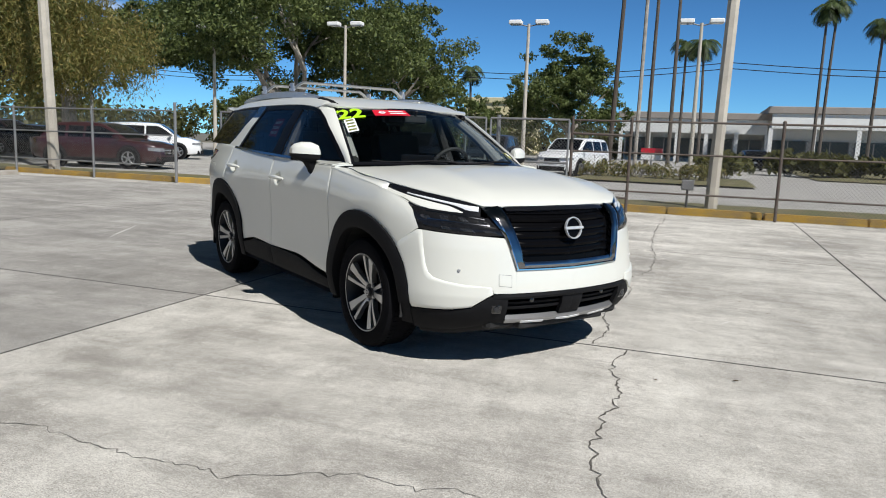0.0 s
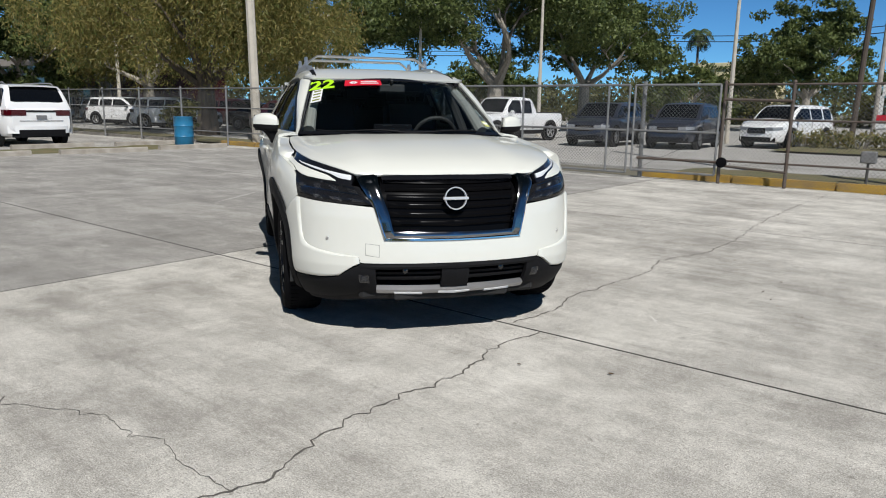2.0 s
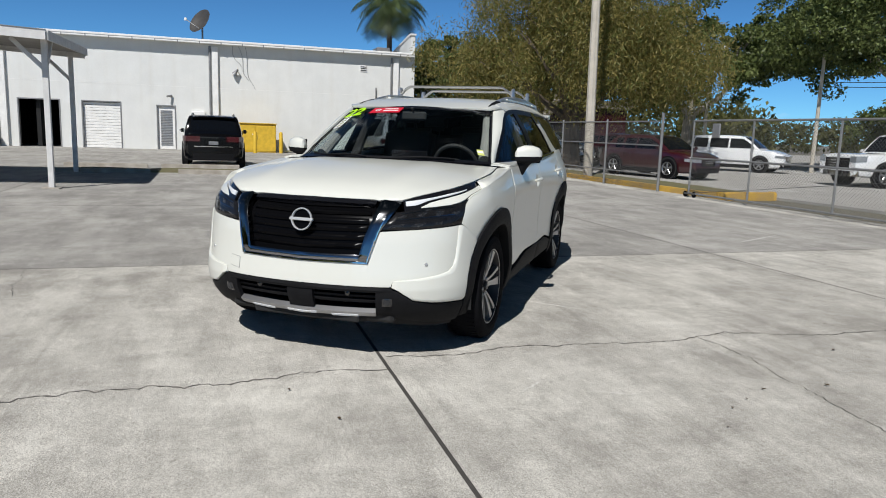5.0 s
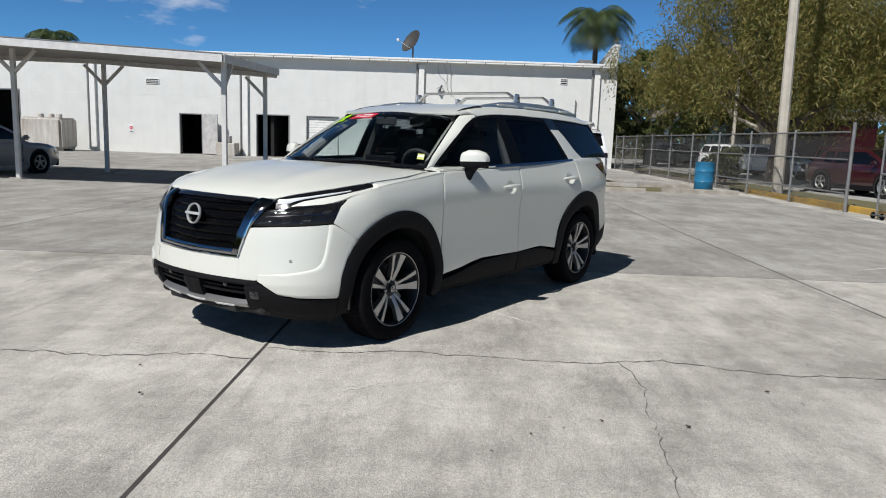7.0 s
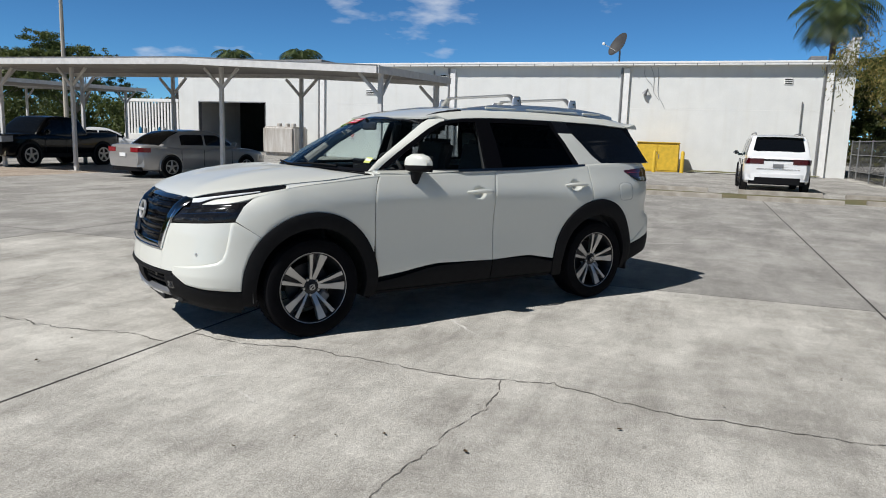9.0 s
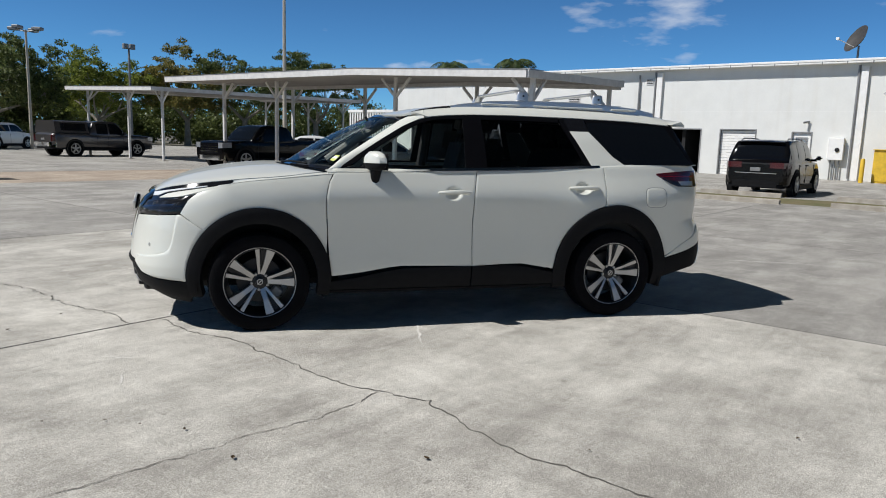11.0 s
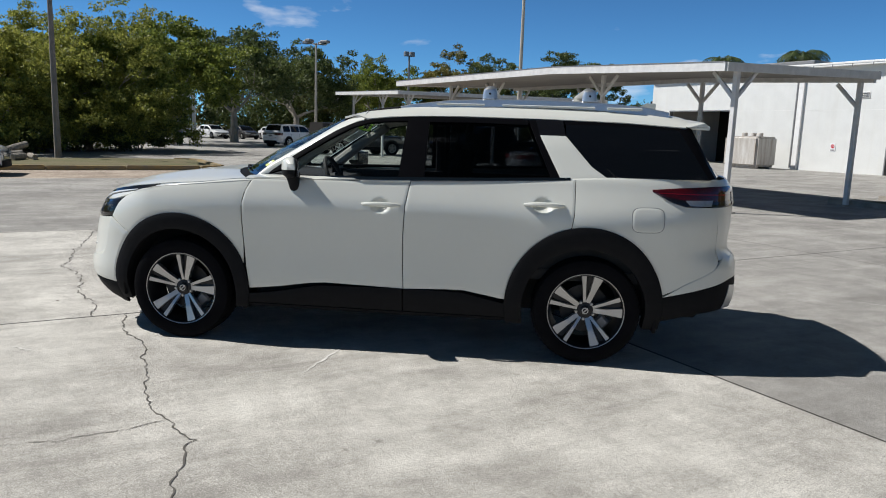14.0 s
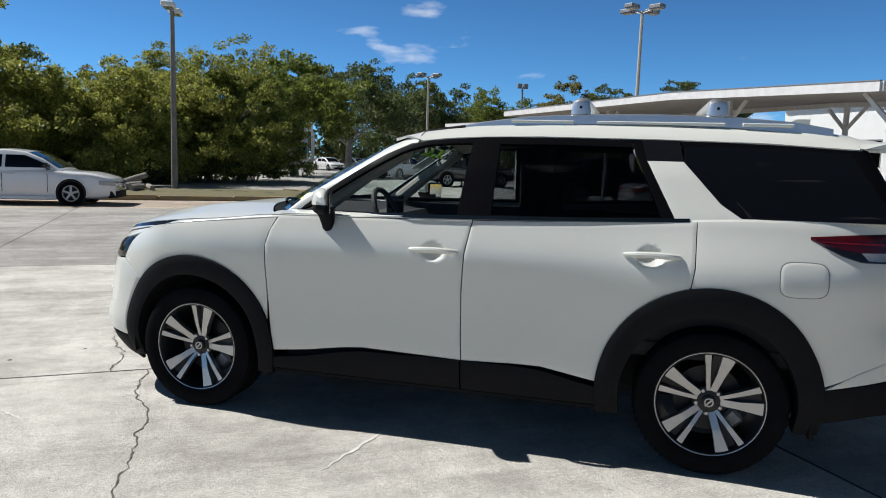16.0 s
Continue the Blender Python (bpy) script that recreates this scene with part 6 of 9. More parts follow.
    wpatch(bm, side, tl_b, tl_t, [tl_b[0], tl_t[0]], [tl_b[-1], tl_t[-1]], 22, 6, 0.007, 0.03, 0.006)
    tl = part("tail_lamp", bm, RED_LENS, hero, "dark red wraparound tail lamp", smooth=True)
    bm = B()
    wpatch(bm, side, [(s_at(-1.86), 1.150), (s_at(-1.94), 1.112), (s_at(-2.02), 1.089), (s_at(-2.2), 1.087), (s_rear(0.60), 1.095)], [(s_at(-1.86), 1.156), (s_at(-1.96), 1.138), (s_at(-2.06), 1.124), (s_at(-2.2), 1.124), (s_rear(0.60), 1.126)], [(s_at(-1.86), 1.150), (s_at(-1.86), 1.156)], [(s_rear(0.60), 1.095), (s_rear(0.60), 1.126)], 18, 3, 0.0095, 0.006, 0.001)
    part("lamp_base", bm, GLOSS_BLACK, tl, "gloss black lower edge of the tail lamp", smooth=True)
    bm = B()
    wpatch(bm, side, [(s_at(-2.045), 1.096), (s_at(-2.20), 1.093)], [(s_at(-2.015), 1.130), (s_at(-2.215), 1.133)], [(s_at(-2.045), 1.096), (s_at(-2.015), 1.130)], [(s_at(-2.20), 1.093), (s_at(-2.215), 1.133)], 6, 3, 0.0120, 0.006, 0.001)
    part("reversing_lamp", bm, CLEAR_LENS, tl, "clear reversing lamp", smooth=True)
    bm = B()
    wpatch(bm, side, [(s_at(-1.84), 1.172), (s_at(-2.0), 1.168), (s_at(-2.2), 1.166), (s_rear(0.60), 1.166)], [(s_at(-1.84), 1.176), (s_at(-2.0), 1.174), (s_at(-2.2), 1.172), (s_rear(0.60), 1.172)], [(s_at(-1.84), 1.172), (s_at(-1.84), 1.176)], [(s_rear(0.60), 1.166), (s_rear(0.60), 1.172)], 16, 1, 0.0085, 0.004, 0)
    part("lamp_bar", bm, LAMP_RED, tl, "brighter red light guide", smooth=True)
    # tailgate and rear bumper
    bm = B()
    wpatch(bm, side, [(s_at(-2.292), 0.735), (s_rear(0.6), 0.74), (PS[-1], 0.745)], [(s_at(-2.222), 1.262), (s_rear(0.6), 1.275), (PS[-1], 1.28)], [(s_at(-2.292), 0.735), (s_at(-2.276), 0.95), (s_at(-2.222), 1.262)], [(PS[-1], 0.745), (PS[-1], 1.28)], 14, 12)
    part("tailgate", bm, PEARL, hero, smooth=True)
    bm = B()
    wpatch(bm, side, [(s_at(-1.91), 0.487), (s_at(-2.12), 0.53), (s_rear(0.74), 0.60), (PS[-1], 0.62)], [(s_at(-2.05), 0.572), (s_at(-2.24), 0.662), (s_rear(0.80), 0.748), (PS[-1], 0.752)], [(s_at(-1.91), 0.487), (s_at(-2.05), 0.572)], [(PS[-1], 0.62), (PS[-1], 0.752)], 30, 8, 0.004, 0.018, 0.002)
    part("rear_bumper", bm, PEARL, hero, smooth=True)
    bm = B()
    wpatch(bm, side, [(s_at(-1.90), 0.315), (s_at(-2.15), 0.37), (s_rear(0.70), 0.40), (PS[-1], 0.38)], [(s_at(-1.90), 0.482), (s_at(-2.12), 0.526), (s_rear(0.74), 0.594), (PS[-1], 0.614)], [(s_at(-1.90), 0.315), (s_at(-1.90), 0.482)], [(PS[-1], 0.38), (PS[-1], 0.614)], 18, 6, 0.008, 0.03, 0.004)
    part("rear_fascia", bm, BLACK_PLASTIC, hero, "matt black lower rear bumper", smooth=True)
    bm = B()
    wpatch(bm, side, [(s_rear(0.78), 0.40), (PS[-1], 0.37)], [(s_rear(0.74), 0.56), (PS[-1], 0.44)], [(s_rear(0.78), 0.40), (s_rear(0.74), 0.56)], [(PS[-1], 0.37), (PS[-1], 0.44)], 10, 3, 0.014, 0.01, 0.003)
    part("rear_skid", bm, SATIN, hero, "satin silver rear skid trim", smooth=True)
    # roof rail and crossbar feet
    bm = B()
    pts = [(-0.02, 1.690), (-0.15, 1.715), (-0.40, 1.748), (-0.70, 1.764), (-1.1, 1.768), (-1.45, 1.760), (-1.75, 1.738), (-1.92, 1.708)]
    q = [[Vector((x, side * (0.590 + dy - 0.015 * abs(x + 0.9)), z + dz)) for dy, dz in ((-0.022, -0.05), (0.026, -0.055), (0.020, -0.006), (0.006, 0.0), (-0.018, -0.004))] for x, z in pts]
    loft(bm, q)
    part("roof_rail", bm, SATIN, hero, "satin silver roof rail", smooth=True)
    bm = B()
    for x0, x1 in ((-0.32, -0.66), (-0.78, -1.42), (-1.50, -1.74)):
        box(bm, x1, x0, side * 0.575 - 0.03, side * 0.575 + 0.04, 1.712, 1.728, 0.004)
    part("rail_slot", bm, PEARL, hero)


for side in (1, -1):
    bm = B()
    pts = [(0.345, 0.600, 1.590), (0.27, 0.597, 1.628), (0.18, 0.594, 1.655), (0.06, 0.592, 1.676), (-0.06, 0.590, 1.692)]
    loft(bm, [[(x, side * (y + dy), z + dz) for dy, dz in ((-0.016, -0.02), (0.020, -0.03), (0.020, -0.004), (-0.010, 0.006))] for x, y, z in pts])
    part("roof_moulding", bm, BLACK_PLASTIC, hero, smooth=True)


def bar_point(x, f):
    y = -0.59 + 1.18 * f
    e = abs(2 * f - 1)
    return (x, y * 0.965, 1.848 - 0.075 * max(0.0, (e - 0.84) / 0.16) ** 1.3)


for x in (-0.69, -1.38):
    bm = B()
    ring = []
    for k in range(25):
        px, py, pz = bar_point(x, k / 24)
        ring.append([(px + dx, py, pz + dz) for dx, dz in ((-0.036, 0.0), (-0.02, 0.012), (0.02, 0.012), (0.036, 0.0), (0.02, -0.010), (-0.02, -0.010))])
    loft(bm, ring)
    cb = part("roof_crossbar", bm, SATIN, hero, "satin silver roof crossbar", smooth=True)
    for s in (1, -1):
        bm = B()
        lathe(bm, [(0.054, -0.075), (0.050, -0.045), (0.045, -0.018), (0.040, -0.006), (0.028, -0.001), (0.0, 0.0)], 18, pose(x, s * 0.580, 1.840) @ Matrix.Diagonal((1.0, 0.36, 1, 1)))
        part("bar_foot", bm, SATIN, cb, "rounded silver crossbar foot", smooth=True)
        bm = B()
        tube(bm, [(x, s * 0.596, 1.80), (x, s * 0.606, 1.80)], 0.008, 8)
        part("lock", bm, DARK_IN, cb)
# rear glass and spoiler
bm = B()
g = [[((-2.365 + 0.145 * (y / 0.8) ** 2) * (1 - v) - 2.05 * v, y * (1 - 0.16 * v), 1.285 + 0.33 * v) for y in [-0.80 + 1.6 * k / 16 for k in range(17)]] for v in [j / 8 for j in range(9)]]
shell(bm, [[(i, j) for j in range(17)] for i in range(9)], lambda i, j: Vector(g[int(i)][int(j)]), 0.0, 0.01, 0, out=Vector((-1, 0, 0.4)))
part("tailgate_glass", bm, GLASS_DARK, hero, "black tailgate glass", smooth=True)
for s in (1, -1):
    bm = B()
    gg = []
    for k in range(9):
        v = k / 8
        a = G(-2.16 + 0.185 * v, 1.270 + 0.314 * v, s)
        b = Vector((-2.220 * (1 - v) - 2.05 * v, s * 0.80 * (1 - 0.16 * v), 1.285 + 0.33 * v))
        gg.append([a, a.lerp(b, 0.5) + Vector((-0.012, s * 0.012, 0)), b])
    shell(bm, [[(i, j) for j in range(3)] for i in range(9)], lambda i, j: gg[int(i)][int(j)], 0.0, 0.01, 0, out=Vector((-0.5, s, 0.2)))
    part("rear_pillar", bm, FRAME_BLACK, hero, smooth=True)
bm = B()
g = []
for k in range(21):
    y = -0.70 + 1.40 * k / 20
    e = abs(y) / 0.70
    tipx = -2.245 + 0.07 * e ** 2.5
    zt = 1.655 - 0.030 * e ** 2
    g.append([(-2.02, y, tab(RZ, -2.02) - 0.03 * e ** 2 - 0.05 * max(0, e - 0.8) / 0.2), (-2.14, y, zt + 0.014), (tipx, y, zt - 0.014), (tipx + 0.005, y, zt - 0.034), (-2.10, y, 1.600), (-2.02, y, 1.61)])
loft(bm, g)
part("roof_spoiler", bm, PEARL, hero, "white tailgate spoiler", smooth=True)
bm = B()
prism(bm, [(-1.72, 1.712), (-1.86, 1.79), (-1.93, 1.79), (-1.93, 1.70)], -0.02, 0.02)
part("aerial_fin", bm, PEARL, hero, smooth=True)

# mirrors: painted upper cap, black lower shell on a short arm
MIRROR = ((0.0, 0.036, 0.046, 0.030), (0.014, 0.052, 0.070, 0.026), (0.06, 0.062, 0.088, 0.013), (0.12, 0.062, 0.086, -0.010), (0.168, 0.052, 0.068, -0.029), (0.19, 0.034, 0.040, -0.040))
for side in (1, -1):
    halves = []
    for up in (1, -1):
        bm = B()
        rings = []
        for dy, w_, h_, dx in MIRROR:
            ring = []
            for a in range(13):
                t = math.pi * a / 12
                c_, s_ = math.cos(t), math.sin(t)
                k_ = 1.0 if up > 0 else 0.965
                ring.append((0.612 + dx + k_ * w_ * math.copysign(abs(c_) ** 0.7, c_) * (1.0 if c_ > 0 else 0.62), side * (0.922 + dy), 1.238 + 0.03 * dy + (up * h_ * (1.0 if up > 0 else 0.62) * s_ ** 0.7)))
            rings.append(ring)
        loft(bm, rings)
        halves.append(bm)
    mr = part("door_mirror", halves[0], PEARL, hero, "white door mirror cap over a black lower shell", smooth=True)
    part("lower_shell", halves[1], BLACK_PLASTIC, mr, "black lower mirror shell", smooth=True)
    bm = B()
    rings = []
    for z_, w_, cy, dw in ((1.222, 0.060, 0.990, 0.068), (1.195, 0.058, 0.985, 0.060), (1.165, 0.050, 0.972, 0.046), (1.135, 0.044, 0.960, 0.038), (1.105, 0.038, 0.950, 0.034), (1.092, 0.028, 0.944, 0.026)):
        rings.append([(0.606 + 0.8 * w_ * math.cos(t), side * (cy + dw * math.sin(t)), z_) for t in [2 * math.pi * a / 14 for a in range(14)]])
    loft(bm, rings)
    part("mirror_base", bm, BLACK_PLASTIC, mr, smooth=True)
    bm = B()
    turn = pose(0.571, side * 1.016, 1.252, 0, 0, side * 20)
    box(bm, -0.005, 0.005, -0.088, 0.088, -0.060, 0.060, 0.004, m=turn)
    part("mirror_rim", bm, BLACK_PLASTIC, mr)
    bm = B()
    box(bm, -0.009, -0.004, -0.081, 0.081, -0.052, 0.052, 0.002, m=turn)
    part("mirror_glass", bm, CHROME, mr, "mirror glass")


def hero_wheel(x, side, steer=0.0, spin=0.0):
    wh = part("wheel", lathe(B(), [(0.262, -0.118), (0.285, -0.125), (0.325, -0.128), (0.348, -0.118), (0.359, -0.095), (0.363, -0.05), (0.364, 0.0), (0.363, 0.05), (0.359, 0.095), (0.348, 0.118), (0.325, 0.128), (0.285, 0.125), (0.262, 0.118)], 56, close=True), RUBBER, hero, "black road tyre on machined alloy", smooth=True)
    wh.matrix_local = pose(x, side * 0.845, 0.362, 0, 0, steer) @ pose(0, 0, 0, -90 * side, 0, 0) @ pose(0, 0, 0, 0, 0, spin)
    bm = B()
    for k in range(64):
        for zz in (-0.060, 0.060):
            box(bm, 0.352, 0.3648, -0.006, 0.006, zz - 0.024, zz + 0.024, m=pose(0, 0, 0, 0, 0, k * 5.625 + (2.8 if zz > 0 else 0)))
    tagged(part("tread", bm, RUBBER, wh), kind="stuff")
    bm = B()
    lathe(bm, [(0.262, 0.112), (0.250, 0.116), (0.243, 0.106), (0.238, 0.06), (0.225, 0.02), (0.225, -0.10), (0.262, -0.112)], 56, caps=False)
    part("rim_barrel", bm, ALLOY_DARK, wh, "dark alloy rim barrel", smooth=True)
    bm = B()
    lathe(bm, [(0.249, 0.1135), (0.257, 0.1165), (0.259, 0.112), (0.249, 0.108)], 64, close=True)
    part("rim_lip", bm, ALLOY, wh, "machined rim lip", smooth=True)
    for k in range(5):
        for j, d in enumerate((-11.0, 12.0)):
            bm = B()
            wide0, wide1 = (0.016, 0.031) if j == 0 else (0.009, 0.015)
            poly = [(0.055, -wide0, 0.066), (0.14, -wide0 * 1.15, 0.090), (0.246, -wide1, 0.108), (0.246, wide1, 0.108), (0.14, wide0 * 1.15, 0.090), (0.055, wide0, 0.066)]
            top_ = [bm.verts.new(Vector(p)) for p in poly]
            bot_ = [bm.verts.new(Vector((p[0], p[1] * 1.12, p[2] - 0.035))) for p in poly]
            bm.faces.new((top_[0], top_[1], top_[4], top_[5])), bm.faces.new((top_[1], top_[2], top_[3], top_[4]))
            bm.faces.new(bot_[::-1])
            for q in range(6):
                bm.faces.new((top_[q], bot_[q], bot_[(q + 1) % 6], top_[(q + 1) % 6]))
            bmesh.ops.transform(bm, matrix=pose(0, 0, 0, 0, 0, 72 * k + d), verts=bm.verts)
            part("spoke", bm, ALLOY, wh, "machined alloy spoke")
        bm = B()
        prism(bm, [(0.08, 0.045), (0.242, 0.080), (0.242, 0.05), (0.08, 0.02)], -0.022, 0.022)
        bmesh.ops.transform(bm, matrix=pose(0, 0, 0, 0, 0, 72 * k), verts=bm.verts)
        part("spoke_web", bm, ALLOY_DARK, wh, "dark web between spokes")
        bm = B()
        lathe(bm, [(0.0, 0.072), (0.008, 0.072), (0.0115, 0.066), (0.0115, 0.05)], 8, pose(0, 0, 0, 0, 0, 72 * k + 36) @ pose(0.060, 0, 0.004))
        part("wheel_nut", bm, ALLOY, wh, "bright wheel nut")
    bm = B()
    lathe(bm, [(0.0, 0.086), (0.026, 0.086), (0.032, 0.082), (0.034, 0.07), (0.075, 0.062), (0.080, 0.045)], 28, caps=False)
    part("hub", bm, ALLOY_DARK, wh, "dark hub with centre cap", smooth=True)
    bm = B()
    lathe(bm, [(0.016, 0.087), (0.022, 0.087), (0.022, 0.089), (0.016, 0.089)], 24, close=True)
    box(bm, -0.025, 0.025, -0.004, 0.004, 0.0865, 0.0895)
    part("cap_ring", bm, ALLOY, wh)
    bm = B()
    lathe(bm, [(0.07, 0.0), (0.165, 0.0), (0.165, -0.028), (0.07, -0.028)], 40, close=True)
    part("brake_disc", bm, ALLOY_DARK, wh, "steel brake disc", smooth=True)
    bm = B()
    box(bm, -0.06, 0.06, 0.105, 0.19, -0.06, 0.03, 0.015)
    part("brake_caliper", bm, STEEL_GREY, wh)
    return wh


hero_wheel(FX, 1, 0, 46), hero_wheel(RX, 1, 0, 47), hero_wheel(FX, -1, 0, 10), hero_wheel(RX, -1, 0, 33)

# underbody
bm = B()
box(bm, -2.25, 2.12, -0.66, 0.66, 0.28, 0.60, 0.05)
box(bm, -0.86, 0.90, -0.90, 0.90, 0.27, 0.60, 0.03)
box(bm, 1.96, 2.14, -0.66, 0.66, 0.27, 0.88, 0.05)
box(bm, 1.2, 2.05, -0.68, 0.68, 0.5, 1.05, 0.05)
box(bm, -2.22, -1.94, -0.76, 0.76, 0.34, 1.15, 0.05)
tube(bm, [(-1.0, -0.35, 0.25), (-2.2, -0.35, 0.26)], 0.05, 8)
tube(bm, [(1.44, -0.7, 0.36), (1.44, 0.7, 0.36)], 0.04, 8)
tube(bm, [(-1.41, -0.7, 0.36), (-1.41, 0.7, 0.36)], 0.05, 8)
box(bm, 2.05, 2.27, -0.56, 0.56, 0.25, 0.335, 0.02)
box(bm, 2.20, 2.33, -0.36, 0.36, 0.25, 0.335, 0.01)
part("underbody", bm, DARK_IN, hero, "black underbody and axles")

# interior
bm = B()
box(bm, -2.15, 0.95, -0.86, 0.86, 0.55, 0.62)
for s in (1, -1):
    box(bm, -2.1, 0.72, min(s * 0.76, s * 0.84), max(s * 0.76, s * 0.84), 0.60, 1.165)
part("cabin_lining", bm, INTERIOR, hero, "black cabin floor and door cards")
bm = B()
g = [[(0.58 + 0.40 * (1 - (y / 0.84) ** 2) * v + 0.17 * v, y, 1.155 + 0.03 * v * (1 - (y / 0.8) ** 2) - 0.03 * (1 - v) ** 2) for y in [-0.84 + 1.68 * k / 16 for k in range(17)]] for v in [j / 5 for j in range(6)]]
shell(bm, [[(i, j) for j in range(17)] for i in range(6)], lambda i, j: Vector(g[int(i)][int(j)]), 0, 0.05, 0, out=Vector((0, 0, 1)))
box(bm, 0.50, 0.66, -0.84, 0.84, 0.72, 1.13, 0.04)
box(bm, -0.30, 0.58, -0.14, 0.14, 0.60, 0.92, 0.04)
part("dashboard", bm, INTERIOR, hero, "black dashboard and centre console", smooth=True)
bm = B()
box(bm, 0.545, 0.565, -0.16, 0.16, 1.12, 1.25, 0.01)
part("centre_screen", bm, GLOSS_BLACK, hero)
bm = B()
m_ = pose(0.46, 0.38, 1.135, 0, -66, 0)
n = 32
for k in range(n):
    a0, a1 = 2 * math.pi * k / n, 2 * math.pi * (k + 1) / n
    tube(bm, [m_ @ Vector((0.185 * math.cos(a0), 0.185 * math.sin(a0), 0)), m_ @ Vector((0.185 * math.cos(a1), 0.185 * math.sin(a1), 0))], 0.017, 8, False)
sw = part("steering_wheel", bm, INTERIOR, hero, "black steering wheel", smooth=True)
bm = B()
for a in (90, -90, 180):
    tube(bm, [m_ @ Vector((0, 0, -0.02)), m_ @ Vector((0.18 * math.cos(radians(a)), 0.18 * math.sin(radians(a)), 0))], 0.018, 6)
lathe(bm, [(0.0, 0.02), (0.06, 0.015), (0.07, -0.03), (0.0, -0.04)], 18, m_)
part("hub", bm, INTERIOR, sw, smooth=True)


def seat(x, y, w, back_h=0.66, rake=14):
    t = part("seat_cushion", (lambda b: (box(b, x - 0.25, x + 0.27, y - w / 2, y + w / 2, 0.70, 0.86, 0.06, seg=3), b)[1])(B()), INTERIOR, hero, "dark upholstered seat", smooth=True)
    bm = B()
    box(bm, -0.07, 0.07, -w / 2, w / 2, 0.0, back_h, 0.055, m=pose(x - 0.24, y, 0.80, 0, -rake, 0), seg=3)
    part("backrest", bm, INTERIOR, t, smooth=True)
    for yy in ((y,) if w < 0.8 else (y - w * 0.32, y, y + w * 0.32)):
        bm = B()
        m2 = pose(x - 0.24, yy, 0.80, 0, -rake + 4, 0)
        box(bm, -0.045, 0.045, -0.135, 0.135, back_h + 0.04, back_h + 0.21, 0.04, m=m2, seg=3)
        for e in (-0.05, 0.05):
            tube(bm, [m2 @ Vector((0, e, back_h - 0.05)), m2 @ Vector((0, e, back_h + 0.06))], 0.008, 6)
        part("headrest", bm, INTERIOR, t, smooth=True)


seat(-0.10, 0.38, 0.52), seat(-0.10, -0.38, 0.52), seat(-0.95, 0.0, 1.30, 0.60, 18), seat(-1.75, 0.0, 1.1, 0.52, 18)
bm = B()
g = [[(x, y, tab(RZ, x) - 0.05 - 0.06 * (y / 0.6) ** 2) for y in [-0.62 + 1.24 * k / 10 for k in range(11)]] for x in [-2.05 + 2.30 * j / 10 for j in range(11)]]
shell(bm, [[(i, j) for j in range(11)] for i in range(11)], lambda i, j: Vector(g[int(i)][int(j)]), 0, 0.015, 0, out=Vector((0, 0, -1)))
part("headliner", bm, INTERIOR_GREY, hero, "light grey headliner", smooth=True)
for s in (1, -1):
    bm = B()
    tube(bm, [(0.76, s * 0.70, 1.20), (0.50, s * 0.645, 1.40), (0.26, s * 0.58, 1.55)], [0.048, 0.042, 0.036], 10)
    part("pillar_lining", bm, PILLAR_GREY, hero, smooth=True)
    bm = B()
    tube(bm, [(-0.20, s * 0.85, 1.15), (-0.21, s * 0.67, 1.58)], [0.05, 0.04], 8)
    part("pillar_lining", bm, INTERIOR, hero, smooth=True)
bm = B()
box(bm, 0.47, 0.50, -0.115, 0.115, 1.50, 1.57, 0.012)
tube(bm, [(0.49, 0, 1.56), (0.52, 0, 1.60)], 0.012, 6)
part("inner_mirror", bm, INTERIOR, hero)


# ---- writing and stickers on the glass ----
def text_mesh(body, size, depth=0.0015):
    cu = bpy.data.curves.new("lettering", "FONT")
    cu.offset = 0.005
    cu.body, cu.size, cu.extrude, cu.align_x, cu.align_y = body, size, depth, "CENTER", "CENTER"
    tmp = new("lettering", cu)
    me = bpy.data.meshes.new_from_object(tmp.evaluated_get(bpy.context.evaluated_depsgraph_get()))
    bpy.data.objects.remove(tmp)
    return me


def on_glass(name, me_or_bm, material, u, v, label="", off=0.006, tilt=0.0):
    p = ws_point(u, v)
    ex = (ws_point(u - 0.02, v) - ws_point(u + 0.02, v)).normalized()
    ex = -ex
    # seen from outside, right of the picture is towards the vehicle's left
    ex = Vector((-ex.x, -ex.y, -ex.z))
    ey = (ws_point(u, v + 0.02) - ws_point(u, v - 0.02))
    ey = (ey - ex * ey.dot(ex)).normalized()
    ez = ex.cross(ey)
    if ez.x < 0:
        ex, ez = -ex, -ez
    m = Matrix((ex, ey, ez)).transposed().to_4x4()
    m.translation = p + ez * off
    me = me_or_bm if isinstance(me_or_bm, bpy.types.Mesh) else finish(me_or_bm, name, material)
    if not me.materials:
        me.materials.append(material)
    ob = new(name, me)
    ob.parent = ws
    ob.matrix_local = m @ pose(0, 0, 0, 0, 0, tilt)
    return tagged(ob, label)


def flat(w, h, t=0.001):
    bm = B()
    box(bm, -w / 2, w / 2, -h / 2, h / 2, -t, t)
    return bm


